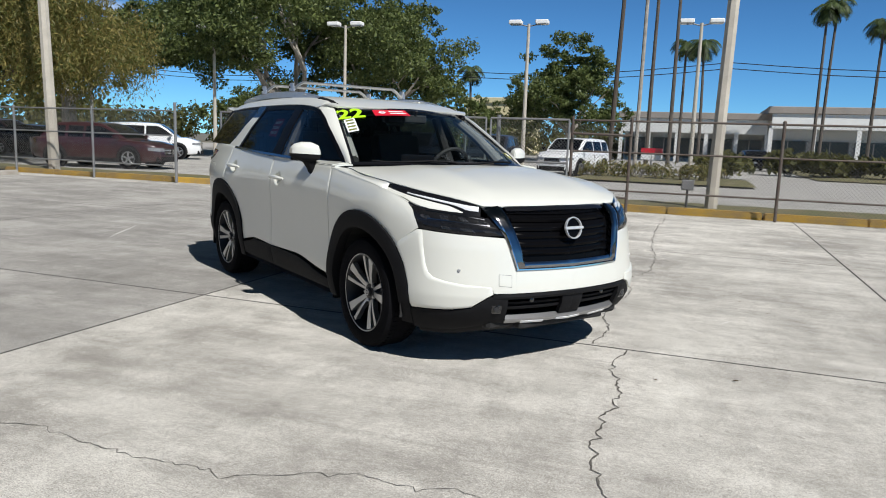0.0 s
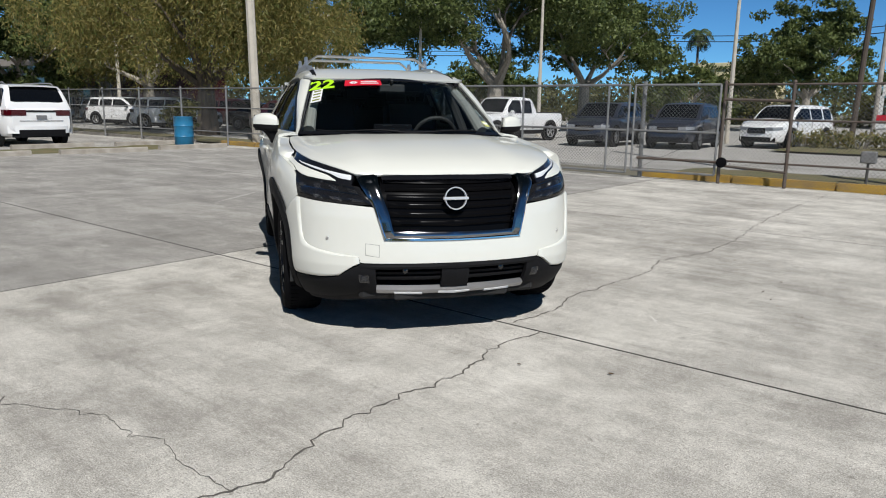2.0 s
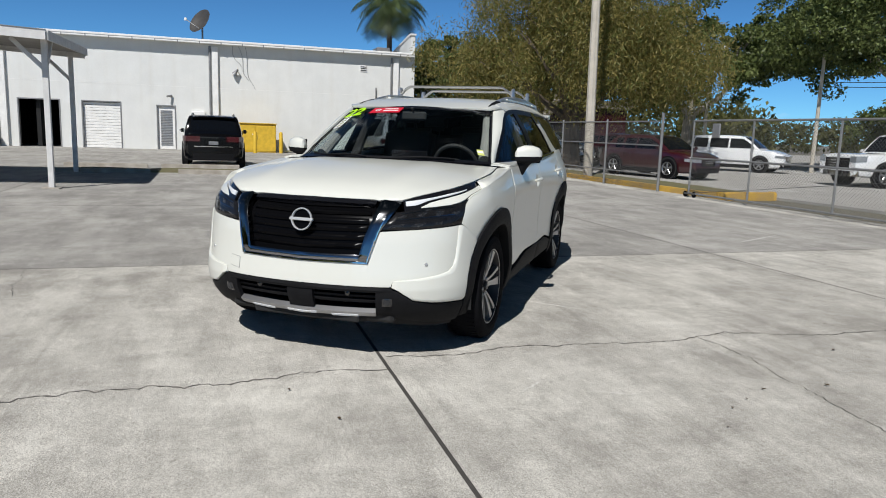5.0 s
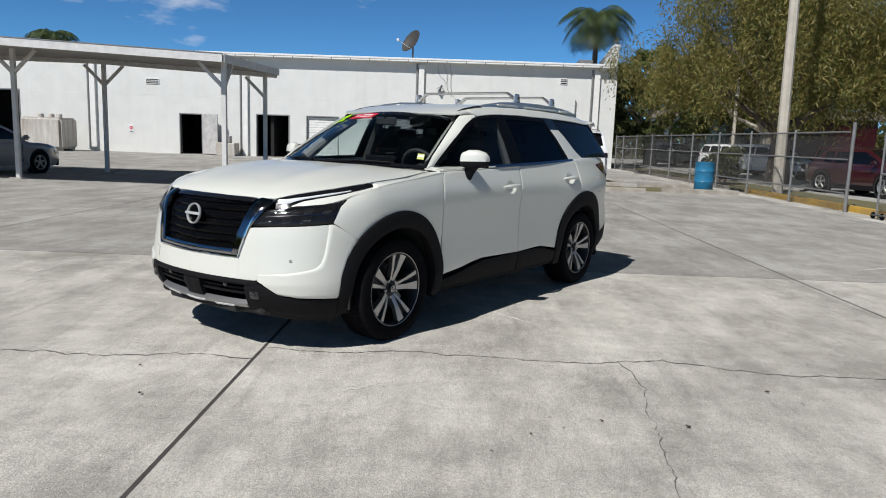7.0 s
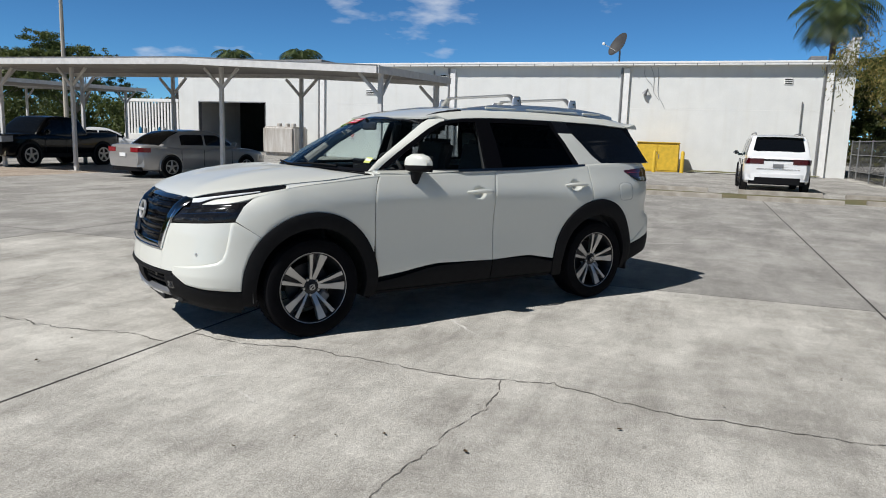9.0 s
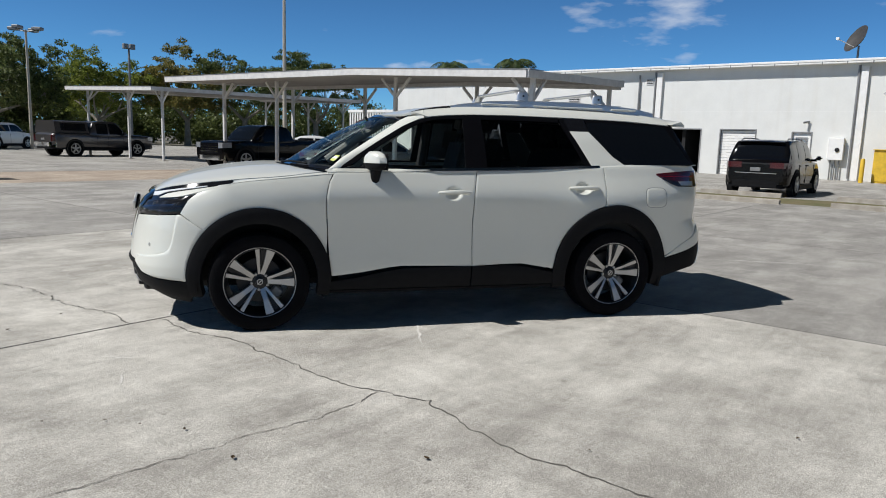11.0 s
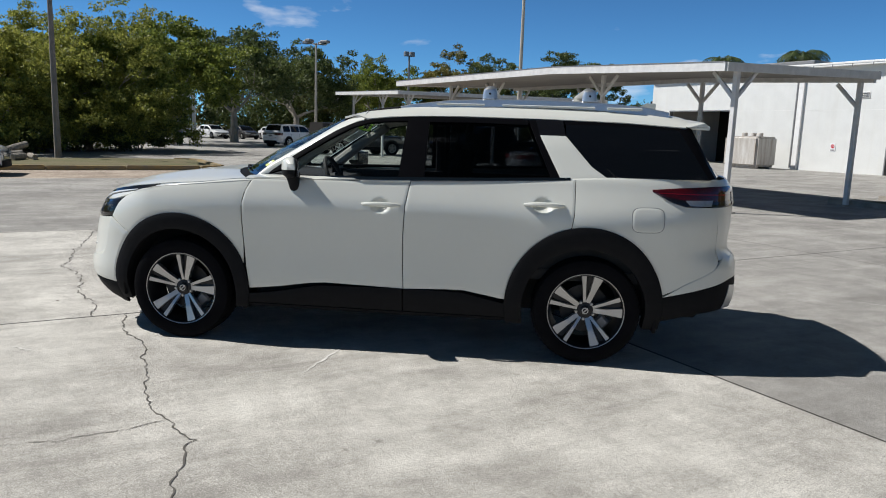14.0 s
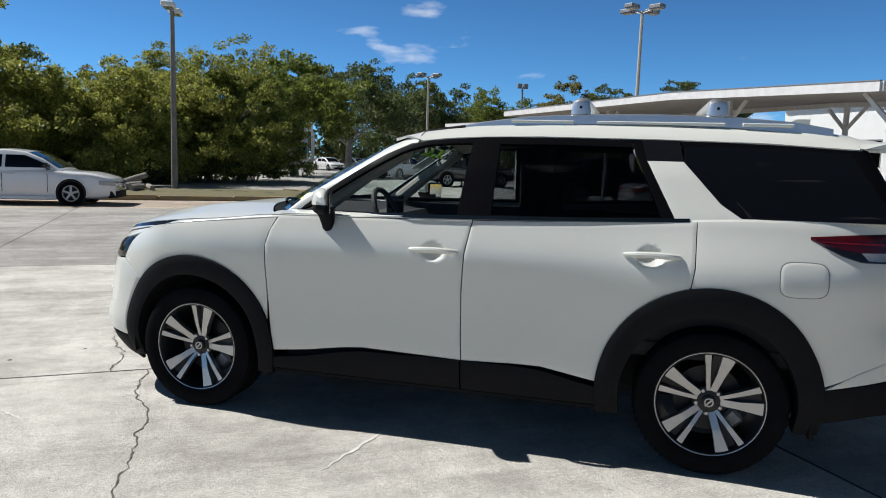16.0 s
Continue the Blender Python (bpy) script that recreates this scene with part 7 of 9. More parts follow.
def wrap_on_glass(me, u0, v0, off, tilt=0.0):
    """Lays a flat mesh (x to the reader's right, y up) on the curved windscreen."""
    c, s = math.cos(radians(tilt)), math.sin(radians(tilt))
    for v_ in me.vertices:
        x, y, z = v_.co
        x, y = c * x - s * y, s * x + c * y
        u, w_ = u0 - x / 1.32, v0 + y / 0.78
        p = ws_point(u, w_)
        n = (ws_point(u - 0.01, w_) - ws_point(u + 0.01, w_)).cross(ws_point(u, w_ + 0.01) - ws_point(u, w_ - 0.01))
        n = n.normalized() * (1 if n.x > 0 else -1)
        v_.co = p + n * (off + z)


yr = text_mesh("22", 0.195)
for v_ in yr.vertices:
    v_.co.x *= 1.22
wrap_on_glass(yr, 0.905, 0.872, 0.004)
yr.materials.append(LIME)
yo = new("year_sticker", yr)
yo.parent = ws
tagged(yo, "lime green vinyl year numerals")


def glass_sticker(name, rects, material, u, v, off, label="", ring=None):
    """Thin sheets laid over the curved glass; rects are (x0, x1, y0, y1)."""
    bm = B()
    for x0, x1, y0, y1 in rects:
        n_, m_ = max(2, int((x1 - x0) / 0.02)), max(1, int((y1 - y0) / 0.02))
        vs = [[bm.verts.new((x0 + (x1 - x0) * i / n_, y0 + (y1 - y0) * j / m_, 0)) for j in range(m_ + 1)] for i in range(n_ + 1)]
        for i in range(n_):
            for j in range(m_):
                bm.faces.new((vs[i][j], vs[i + 1][j], vs[i + 1][j + 1], vs[i][j + 1]))
    if ring:
        cx, r0, r1 = ring
        vs = [[bm.verts.new((cx + r * math.cos(a), r * math.sin(a), 0)) for r in (r0, r1)] for a in [2 * math.pi * k / 24 for k in range(24)]]
        for k in range(24):
            a, b = vs[k], vs[(k + 1) % 24]
            bm.faces.new((a[0], a[1], b[1], b[0]))
    me = finish(bm, name, material)
    wrap_on_glass(me, u, v, off)
    ob = new(name, me)
    ob.parent = ws
    return tagged(ob, label)


glass_sticker("banner_sticker", [(-0.132, 0.132, -0.050, 0.050)], SIGN_RED, 0.665, 0.880, 0.004, "red banner sticker with a white mark")
glass_sticker("banner_mark", [(-0.098, -0.042, -0.005, 0.005), (-0.02, 0.100, 0.009, 0.024), (-0.02, 0.112, -0.024, -0.009)], SIGN_WHITE, 0.665, 0.880, 0.0065, "", (-0.07, 0.015, 0.023))
on_glass("price_label", flat(0.085, 0.19), SIGN_WHITE, 0.925, 0.66, "white paper label with green bars", 0.004, 8)
bm = B()
for k in range(4):
    box(bm, -0.03, 0.03, -0.075 + k * 0.045, -0.055 + k * 0.045, 0.0012, 0.002)
on_glass("label_bar", bm, LEAF_GREEN, 0.925, 0.66, "", 0.004, 8)
on_glass("oil_sticker", flat(0.052, 0.070), mat("yellow_paper", (0.55, 0.58, 0.16), 0.6, vary=0.05), 0.075, 0.18, "yellow service sticker", 0.003)
bm = B()
box(bm, -0.024, 0.024, -0.008, 0.018, 0.0012, 0.002)
on_glass("sticker_panel", bm, SIGN_WHITE, 0.075, 0.18, "", 0.003)
# red and white label inside the right rear window
bm = B()
gpatch(bm, -1, [(-0.42, 1.36), (-0.60, 1.365)], [(-0.42, 1.52), (-0.60, 1.52)], [(-0.42, 1.36), (-0.42, 1.52)], [(-0.60, 1.365), (-0.60, 1.52)], 2, 2, -0.014, 0.001, 0)
wl_ = part("window_label", bm, SIGN_RED, hero, "red and white label on the rear window")
bm = B()
for k in range(3):
    z = 1.385 + k * 0.045
    gpatch(bm, -1, [(-0.44, z), (-0.58, z)], [(-0.44, z + 0.02), (-0.58, z + 0.02)], [(-0.44, z), (-0.44, z + 0.02)], [(-0.58, z), (-0.58, z + 0.02)], 1, 1, -0.0125, 0.001, 0)
part("label_line", bm, SIGN_WHITE, wl_)
# added near-black sheet: the paper's unlit back put into colour
bm = B()
gpatch(bm, -1, [(-0.415, 1.355), (-0.605, 1.36)], [(-0.415, 1.525), (-0.605, 1.525)], [(-0.415, 1.355), (-0.415, 1.525)], [(-0.605, 1.36), (-0.605, 1.525)], 2, 2, -0.017, 0.001, 0)
part("label_back_shade", bm, INTERIOR, wl_)

# ---- parked vehicles ----
def road_wheel(name, parent, x, y, r, w, side, spokes=5, rim=ALLOY):
    wh = part(name, lathe(B(), [(r * 0.62, -w / 2), (r * 0.93, -w / 2), (r, -w * 0.36), (r, w * 0.36), (r * 0.93, w / 2), (r * 0.62, w / 2)], 28, pose(x, y, r, 90), close=True), RUBBER, parent, "black rubber tyre", smooth=True)
    bm = B()
    yy = y + side * w * 0.47
    lathe(bm, [(r * 0.56, -0.02), (r * 0.66, -0.02), (r * 0.66, 0.02), (r * 0.62, 0.02)], 28, pose(x, yy, r, 90), close=True)
    for k in range(spokes):
        m = pose(x, yy, r, 0, 360 / spokes * k, 0)
        box(bm, -r * 0.09, r * 0.09, -0.012, 0.012, 0.0, r * 0.62, 0.008, m=m)
    lathe(bm, [(0.0, -0.02), (r * 0.16, -0.02), (r * 0.16, 0.02), (0.0, 0.025)], 16, pose(x, yy, r, 90))
    part("rim", bm, rim, wh, "alloy rim", smooth=True)
    bm = B()
    lathe(bm, [(0.0, -0.01), (r * 0.62, -0.01), (r * 0.62, 0.01), (0.0, 0.01)], 24, pose(x, y + side * w * 0.12, r, 90))
    part("brake_backing", bm, DARK_IN, wh)
    return wh


def soft_tab(pts, d=0.05):
    """A line through points with its corners rounded over d."""
    xs, ys = [p[0] for p in pts], [p[1] for p in pts]
    return lambda x: float(np.mean(np.interp([x - d, x - d / 2, x, x + d / 2, x + d], xs, ys)))


def plan_strip(bm, pts, z0, z1, thick=0.03, slope=0.0):
    """An upright band following plan points; slope raises its far end."""
    n = len(pts)
    rows = []
    for k, (x, y) in enumerate(pts):
        q, p = pts[min(k + 1, n - 1)], pts[max(k - 1, 0)]
        d = Vector((q[0] - p[0], q[1] - p[1])).normalized()
        side = Vector((d.y, -d.x))
        if side.dot(Vector((x, y * 2))) < 0:
            side = -side
        dz = slope * k / (n - 1)
        rows.append([(x, y, z0 + dz), (x, y, z1 + dz * 0.6), (x - side.x * thick, y - side.y * thick, z1 + dz * 0.6), (x - side.x * thick, y - side.y * thick, z0 + dz)])
    loft(bm, rows)
    return bm


def parked_car(name, label, category, m, paint, L=4.7, W=1.86, H=1.70, belt=1.06, hood=0.98, wb=2.75, r=0.36, cabin=(1.15, 0.45, -1.75, -2.1), kind_="suv", clear=0.24, rails=False, glass=None, group="parked vehicles", rim=ALLOY, lamp=None, cap=False):
    glass = glass or GLASS_DARK
    c = thing(name, label, category, m, group)
    w, hf = W / 2, L / 2
    ws0, ws1, re1, re0 = cabin
    boxy = kind_ == "pickup"
    nose = hood - (0.04 if boxy else 0.13)
    deck = {"suv": belt, "sedan": belt + 0.03, "pickup": belt + 0.06}[kind_]
    top = soft_tab([(-hf, deck - 0.16), (-hf + 0.05, deck - 0.05), (-hf + 0.14, deck), (re0 - 0.05, deck), (re0 + 0.05, belt), (ws0 - 0.25, belt - 0.005), (ws0 + 0.12, hood + 0.015), ((ws0 + hf) / 2, hood - 0.005), (hf - 0.42, hood - (0.02 if boxy else 0.055)), (hf - 0.14, nose), (hf - 0.03, nose - 0.07), (hf, nose - (0.10 if boxy else 0.17))])
    wid = soft_tab([(-hf, w * 0.80), (-hf + 0.10, w * 0.90), (-hf + 0.30, w * 0.965), (-hf + 0.7, w), (hf - 0.95, w), (hf - 0.45, w * 0.965), (hf - 0.18, w * (0.92 if boxy else 0.87)), (hf, w * (0.86 if boxy else 0.70))], 0.06)
    low = soft_tab([(-hf, clear + 0.16), (-hf + 0.25, clear + 0.02), (-hf + 0.6, clear), (hf - 0.5, clear - 0.02), (hf, clear + 0.03)])
    n = 44
    xs = [-hf + L * (0.5 - 0.5 * math.cos(math.pi * k / n)) for k in range(n + 1)]
    rings = []
    for x in xs:
        t, ww, b = top(x), wid(x), low(x)
        half = [(0.0, b), (ww * 0.80, b), (ww * 0.93, b + 0.05), (ww * 0.975, b + 0.14), (ww * 0.995, b + (t - b) * 0.40), (ww, b + (t - b) * 0.55), (ww * 0.988, b + (t - b) * 0.72), (ww * 0.985, b + (t - b) * 0.82), (ww * 0.955, t - 0.045), (ww * 0.905, t - 0.012), (ww * 0.70, t + 0.004), (ww * 0.35, t + 0.016), (0.0, t + 0.02)]
        rings.append([(x, y, z) for y, z in half] + [(x, -y, z) for y, z in half[-2:0:-1]])
    bm = B()
    loft(bm, rings)
    part("body", bm, paint, c, smooth=True, angle=38)
    # cabin in the body colour, with panes let into it
    mid_x = (ws1 + re1) / 2
    roof = soft_tab([(re0 - 0.2, belt - 0.10), (re0, belt - 0.02), (re0 + (re1 - re0) * 0.55, belt + (H - belt) * 0.60), (re1, H - 0.055), (re1 + 0.35, H - 0.022), (mid_x, H), (ws1 - 0.35, H - 0.008), (ws1, H - 0.05), (ws1 + (ws0 - ws1) * 0.5, belt + (H - belt) * 0.53), (ws0, belt - 0.02), (ws0 + 0.2, belt - 0.10)], 0.07)
    plan = soft_tab([(re0, 0.905), (re0 + 0.5, 0.95), (mid_x, 0.965), (ws0 - 0.7, 0.95), (ws0, 0.87)], 0.1)

    def cab(x, z):
        return w * plan(x) * (1 - 0.20 * max(0.0, (z - belt) / (H - belt)) ** 1.25)

    def crown(x, u):
        zr = roof(x)
        return Vector((x, u * cab(x, zr - 0.05), zr + 0.016 - 0.031 * u * u))

    rings = []
    for k in range(31):
        x = re0 + (ws0 - re0) * k / 30
        zr = roof(x)
        zs = max(zr - 0.05, belt - 0.055)
        half = [(0.0, belt - 0.10), (cab(x, belt), belt - 0.10), (cab(x, belt), min(belt, zs)), (cab(x, (belt + zs) / 2), (belt + zs) / 2), (cab(x, zs), zs)]
        half += [(p.y, max(p.z, belt - 0.05)) for p in (crown(x, u) for u in (0.955, 0.85, 0.65, 0.35, 0.0))]
        rings.append([(x, y, z) for y, z in half] + [(x, -y, z) for y, z in half[-2:0:-1]])
    bm = B()
    loft(bm, rings)
    part("cabin", bm, paint, c, smooth=True, angle=50)

    def end_pane(nm, xa, xb, u1, lab):
        bm = B()
        shell(bm, [[(xa + (xb - xa) * i / 8, -u1 + 2 * u1 * j / 10) for j in range(11)] for i in range(9)], crown, 0.007, 0.02, 0.002, out=Vector((1 if xa > 0 else -1, 0, 1)))
        part(nm, bm, glass, c, lab, smooth=True)

    end_pane("windscreen", ws0 - 0.06, ws1 + 0.05, 0.86, "dark raked windscreen")
    end_pane("rear_screen", re0 + 0.035 if kind_ != "pickup" else re0 + 0.03, re1 - 0.03, 0.84, "dark rear window")
    mid = ws1 - 0.62 * min(1.0, (ws1 - re1) / 1.6)
    if kind_ == "suv":
        spans = [(ws0 - 0.30, mid + 0.03), (mid - 0.05, (mid + re1) / 2 - 0.08), ((mid + re1) / 2 - 0.20, re1 - 0.03)]
    elif kind_ == "sedan":
        spans = [(ws0 - 0.30, mid + 0.03), (mid - 0.05, re1 - 0.10)]
    else:
        spans = [(ws0 - 0.26, mid + 0.03), (mid - 0.07, re1 + 0.10)]
    for s in (1, -1):
        for xa, xb in spans:
            bm = B()
            g = []
            for i in range(13):
                x = xa + (xb - xa) * i / 12
                zl = belt + 0.03
                zh = max(zl + 0.02, min(roof(x) - 0.10, H - 0.15))
                g.append([(x, zl + (zh - zl) * j / 4) for j in range(5)])
            shell(bm, g, lambda x, z: Vector((x, s * cab(x, z), z)), 0.006, 0.02, 0.002, out=Vector((0, s, 0.2)))
            part("side_window", bm, glass, c, "dark side glass", smooth=True)
        # arches and wheels
        for x in (wb / 2, -wb / 2):
            bm = B()
            lathe(bm, [(0.0, -0.16), (r + 0.055, -0.16), (r + 0.055, 0.004), (0.0, 0.004)], 28, pose(x, s * w, r + 0.012, -90 * s))
            ar_ = part("wheel_arch", bm, DARK_IN, c, "dark wheel well")
            bm = B()
            lip = [(x + (r + 0.065) * math.cos(a), s * (w + 0.004), r + 0.012 + (r + 0.065) * math.sin(a)) for a in [math.pi * (k / 18 * 1.2 - 0.1) for k in range(19)]]
            tube(bm, lip, 0.018, 6)
            part("arch_lip", bm, paint if kind_ == "sedan" else BLACK_PLASTIC, ar_, smooth=True)
            road_wheel("wheel", c, x, s * (w - 0.085), r, 0.22, s, rim=rim)
        # lamps wrapped round the corners
        fr_ = [(hf + 0.008, s * w * (0.60 if boxy else 0.42))] + [(hf + 0.008 - e, s * (wid(hf - e) + 0.008)) for e in (0.0, 0.06, 0.14, 0.24, 0.36)]
        bm = plan_strip(B(), fr_, nose - (0.27 if boxy else 0.22), nose - (0.06 if boxy else 0.10), slope=0.03)
        part("headlamp", bm, CLEAR_LENS, c, "clear headlamp", smooth=True)
        zt = belt - 0.19
        tall = 0.32 if boxy else (0.19 if kind_ == "suv" else 0.15)
        rr_ = [(-hf - 0.010, s * w * (0.70 if boxy else 0.42))] + [(-hf - 0.010 + e, s * (wid(-hf + e) + 0.008)) for e in ((0.0, 0.05, 0.12) if boxy else (0.0, 0.05, 0.12, 0.22, 0.34))]
        bm = plan_strip(B(), rr_, zt - (tall - 0.15), zt + 0.15 - 0.02)
        part("tail_lamp", bm, lamp or RED_LENS, c, "red tail lamp", smooth=True)
        bm = B()
        box(bm, ws0 - 0.36, ws0 - 0.20, min(s * (w + 0.02), s * (w + 0.21)), max(s * (w + 0.02), s * (w + 0.21)), belt + 0.02, belt + 0.16, 0.045, seg=2)
        box(bm, ws0 - 0.30, ws0 - 0.25, min(s * (w - 0.14), s * (w + 0.05)), max(s * (w - 0.14), s * (w + 0.05)), belt - 0.02, belt + 0.06)
        part("mirror", bm, paint if paint is not CAR_WHITE or kind_ == "pickup" else GLOSS_BLACK, c, smooth=True)
        doors = [xa for xa, _ in spans[:2]] + [spans[1][1]]
        for i, xx in enumerate(doors):
            bm = B()
            box(bm, xx - 0.006, xx + 0.006, min(s * (w - 0.02), s * (w + 0.001)), max(s * (w - 0.02), s * (w + 0.001)), clear + 0.16, belt - 0.12)
            part("door_gap", bm, DARK_IN, c)
        for xx in (spans[0][1] + 0.12, spans[1][1] + 0.14):
            bm = B()
            box(bm, xx - 0.09, xx + 0.09, min(s * (w - 0.03), s * (w + 0.022)), max(s * (w - 0.03), s * (w + 0.022)), belt - 0.165, belt - 0.135, 0.010)
            part("handle", bm, paint, c)
        bm = B()
        box(bm, -wb / 2 + r + 0.05, wb / 2 - r - 0.05, min(s * w * 0.9, s * (w + 0.004)), max(s * w * 0.9, s * (w + 0.004)), clear - 0.05, clear + (0.12 if kind_ != "sedan" else 0.06), 0.02)
        part("sill", bm, BLACK_PLASTIC if kind_ != "sedan" else paint, c)
        if rails:
            bm = B()
            yr_ = 0.86 * cab(mid_x, H - 0.05)
            tube(bm, [(ws1 - 0.15, s * yr_, H - 0.045), (ws1 - 0.30, s * yr_, H + 0.03), (mid_x, s * yr_, H + 0.045), (re1 + 0.35, s * yr_, H + 0.03), (re1 + 0.20, s * yr_, H - 0.045)], 0.020, 6)
            part("roof_rail", bm, STEEL_GREY, c, smooth=True)
    gw = w * (0.58 if boxy else 0.40)
    bm = plan_strip(B(), [(hf + 0.006, -gw), (hf + 0.022, -gw * 0.5), (hf + 0.026, 0), (hf + 0.022, gw * 0.5), (hf + 0.006, gw)], nose - (0.46 if boxy else 0.34), nose - 0.12, 0.06)
    gr = part("grille", bm, GLOSS_BLACK, c, smooth=True)
    bm = B()
    for k in range(3):
        z_ = nose - (0.40 if boxy else 0.30) + k * (0.09 if boxy else 0.06)
        plan_strip(bm, [(hf + 0.012, -gw * 0.96), (hf + 0.030, -gw * 0.5), (hf + 0.034, 0), (hf + 0.030, gw * 0.5), (hf + 0.012, gw * 0.96)], z_, z_ + 0.016, 0.02)
    part("grille_bar", bm, CHROME, gr)
    bm = plan_strip(B(), [(hf - 0.10, -wid(hf - 0.1) - 0.01), (hf + 0.02, -w * 0.62), (hf + 0.05, -w * 0.3), (hf + 0.055, 0), (hf + 0.05, w * 0.3), (hf + 0.02, w * 0.62), (hf - 0.10, wid(hf - 0.1) + 0.01)], clear + 0.02, clear + 0.20, 0.10)
    part("front_bumper", bm, BLACK_PLASTIC if not boxy else CHROME, c, smooth=True)
    bm = plan_strip(B(), [(-hf + 0.14, -wid(-hf + 0.14) - 0.008), (-hf - 0.01, -w * 0.74), (-hf - 0.04, -w * 0.4), (-hf - 0.045, 0), (-hf - 0.04, w * 0.4), (-hf - 0.01, w * 0.74), (-hf + 0.14, wid(-hf + 0.14) + 0.008)], clear + 0.14, clear + 0.36, 0.10)
    rb = part("rear_bumper", bm, paint if not boxy else CHROME, c, smooth=True)
    bm = plan_strip(B(), [(-hf + 0.10, -w * 0.82), (-hf - 0.02, -w * 0.6), (-hf - 0.035, 0), (-hf - 0.02, w * 0.6), (-hf + 0.10, w * 0.82)], clear + 0.02, clear + 0.145, 0.08)
    part("bumper_insert", bm, BLACK_PLASTIC, rb, smooth=True)
    if kind_ == "suv":
        zt = belt - 0.19
        bm = plan_strip(B(), [(-hf - 0.020, -w * 0.66), (-hf - 0.048, -w * 0.40), (-hf - 0.053, 0), (-hf - 0.048, w * 0.40), (-hf - 0.020, w * 0.66)], clear + 0.05, clear + 0.25, 0.06)
        part("rear_valance", bm, BLACK_PLASTIC, rb, "black lower rear valance", smooth=True)
        bm = B()
        box(bm, -hf - 0.012, -hf + 0.05, -w * 0.42, w * 0.42, zt + 0.06, zt + 0.12, 0.006)
        part("tailgate_trim", bm, GLOSS_BLACK, c, "narrow black strip between the tail lamps")
        bm = B()
        box(bm, -hf - 0.014, -hf + 0.05, -w * 0.62, w * 0.62, zt - 0.215, zt - 0.185, 0.006)
        part("tailgate_moulding", bm, CHROME, c)
        bm = B()
        box(bm, -hf - 0.008, -hf + 0.04, -w * 0.30, w * 0.30, zt - 0.15, zt + 0.02, 0.02)
        part("plate_recess", bm, paint, c)
        bm = B()
        g = [[(re1 + 0.04 - 0.20 * i / 3, -0.88 + 1.76 * j / 10) for j in range(11)] for i in range(4)]
        shell(bm, g, lambda x, u: Vector((x, u * cab(re1, H - 0.06), H - 0.045 - 0.025 * u * u + 0.12 * (x - re1))), 0.012, 0.035, 0.004, out=Vector((0, 0, 1)))
        part("roof_spoiler", bm, paint, c, smooth=True)
    bm = B()
    box(bm, -hf - 0.03, -hf - 0.012, -0.15, 0.15, belt - 0.33, belt - 0.22, 0.004)
    part("number_plate", bm, SIGN_WHITE if kind_ == "sedan" else STEEL_GREY, c)
    if kind_ == "pickup":
        bm = B()
        box(bm, -hf + 0.10, re0 - 0.12, -w * 0.80, w * 0.80, belt - 0.3, deck + 0.032, 0.01)
        part("load_bed", bm, DARK_IN, c, "dark open load bed")
    if cap:
        x0_, x1_ = -hf + 0.12, re0 - 0.03
        bm = B()
        loft(bm, [[(x, s_ * w * f, z) for s_, f, z in ((-1, 0.93, deck), (-1, 0.80, H - 0.10), (-1, 0.70, H - 0.05), (1, 0.70, H - 0.05), (1, 0.80, H - 0.10), (1, 0.93, deck))] for x in (x0_, x0_ + 0.22, x1_)])
        cp = part("bed_cap", bm, paint, c, "painted cap over the load bed", smooth=True, angle=30)
        for s in (1, -1):
            bm = B()
            shell(bm, [[(x0_ + 0.30 + (x1_ - x0_ - 0.45) * i / 6, j / 2) for j in range(3)] for i in range(7)], lambda x, f: Vector((x, s * w * (0.905 - 0.085 * f), deck + 0.12 + (H - 0.30 - deck) * f)), 0.006, 0.02, 0.002, out=Vector((0, s, 0.2)))
            part("side_window", bm, glass, cp, "dark side glass", smooth=True)
    return c


SEDAN = dict(kind_="sedan", H=1.45, belt=0.95, hood=0.88, W=1.80, r=0.325, clear=0.19, cabin=(1.15, 0.30, -0.95, -1.75))
PICK = dict(kind_="pickup", L=5.8, H=1.88, belt=1.15, hood=1.16, W=2.02, wb=3.6, r=0.41, clear=0.36, cabin=(1.25, 0.65, -0.65, -0.95))
BIG = dict(L=5.2, W=2.02, H=1.90, belt=1.18, hood=1.12, wb=3.05, r=0.41, clear=0.28, cabin=(1.35, 0.65, -2.15, -2.5), rails=True)
MIDS = dict(L=4.65, W=1.86, H=1.70, hood=1.05, belt=1.10, r=0.37, cabin=(1.30, 0.50, -1.85, -2.12))

parked_car("white_suv", "large white sport utility vehicle with roof rails", "car", pose(-21.4, 4.72, 0, 0, 0, 180), CAR_WHITE, rim=ALLOY_DARK, **BIG)
parked_car("black_suv", "black sport utility vehicle parked at the wheel stops", "car", pose(-20.6, -2.0, 0, 0, 0, 180), CAR_BLACK, L=4.7, W=1.96, H=1.74, hood=1.05, belt=1.10, r=0.38, cabin=(1.30, 0.50, -1.85, -2.12), rails=True)
parked_car("silver_sedan", "silver sedan parked under the carport", "car", pose(-12.9, -13.1, 0, 0, 0, 166), CAR_SILVER, L=4.85, wb=2.85, lamp=LAMP_RED, **SEDAN)
parked_car("black_pickup", "black crew-cab pickup under the carport", "pickup truck", pose(-14.0, -20.6, 0, 0, 0, 0), CAR_BLACK, **{**PICK, "L": 5.15, "H": 1.80, "wb": 3.2})
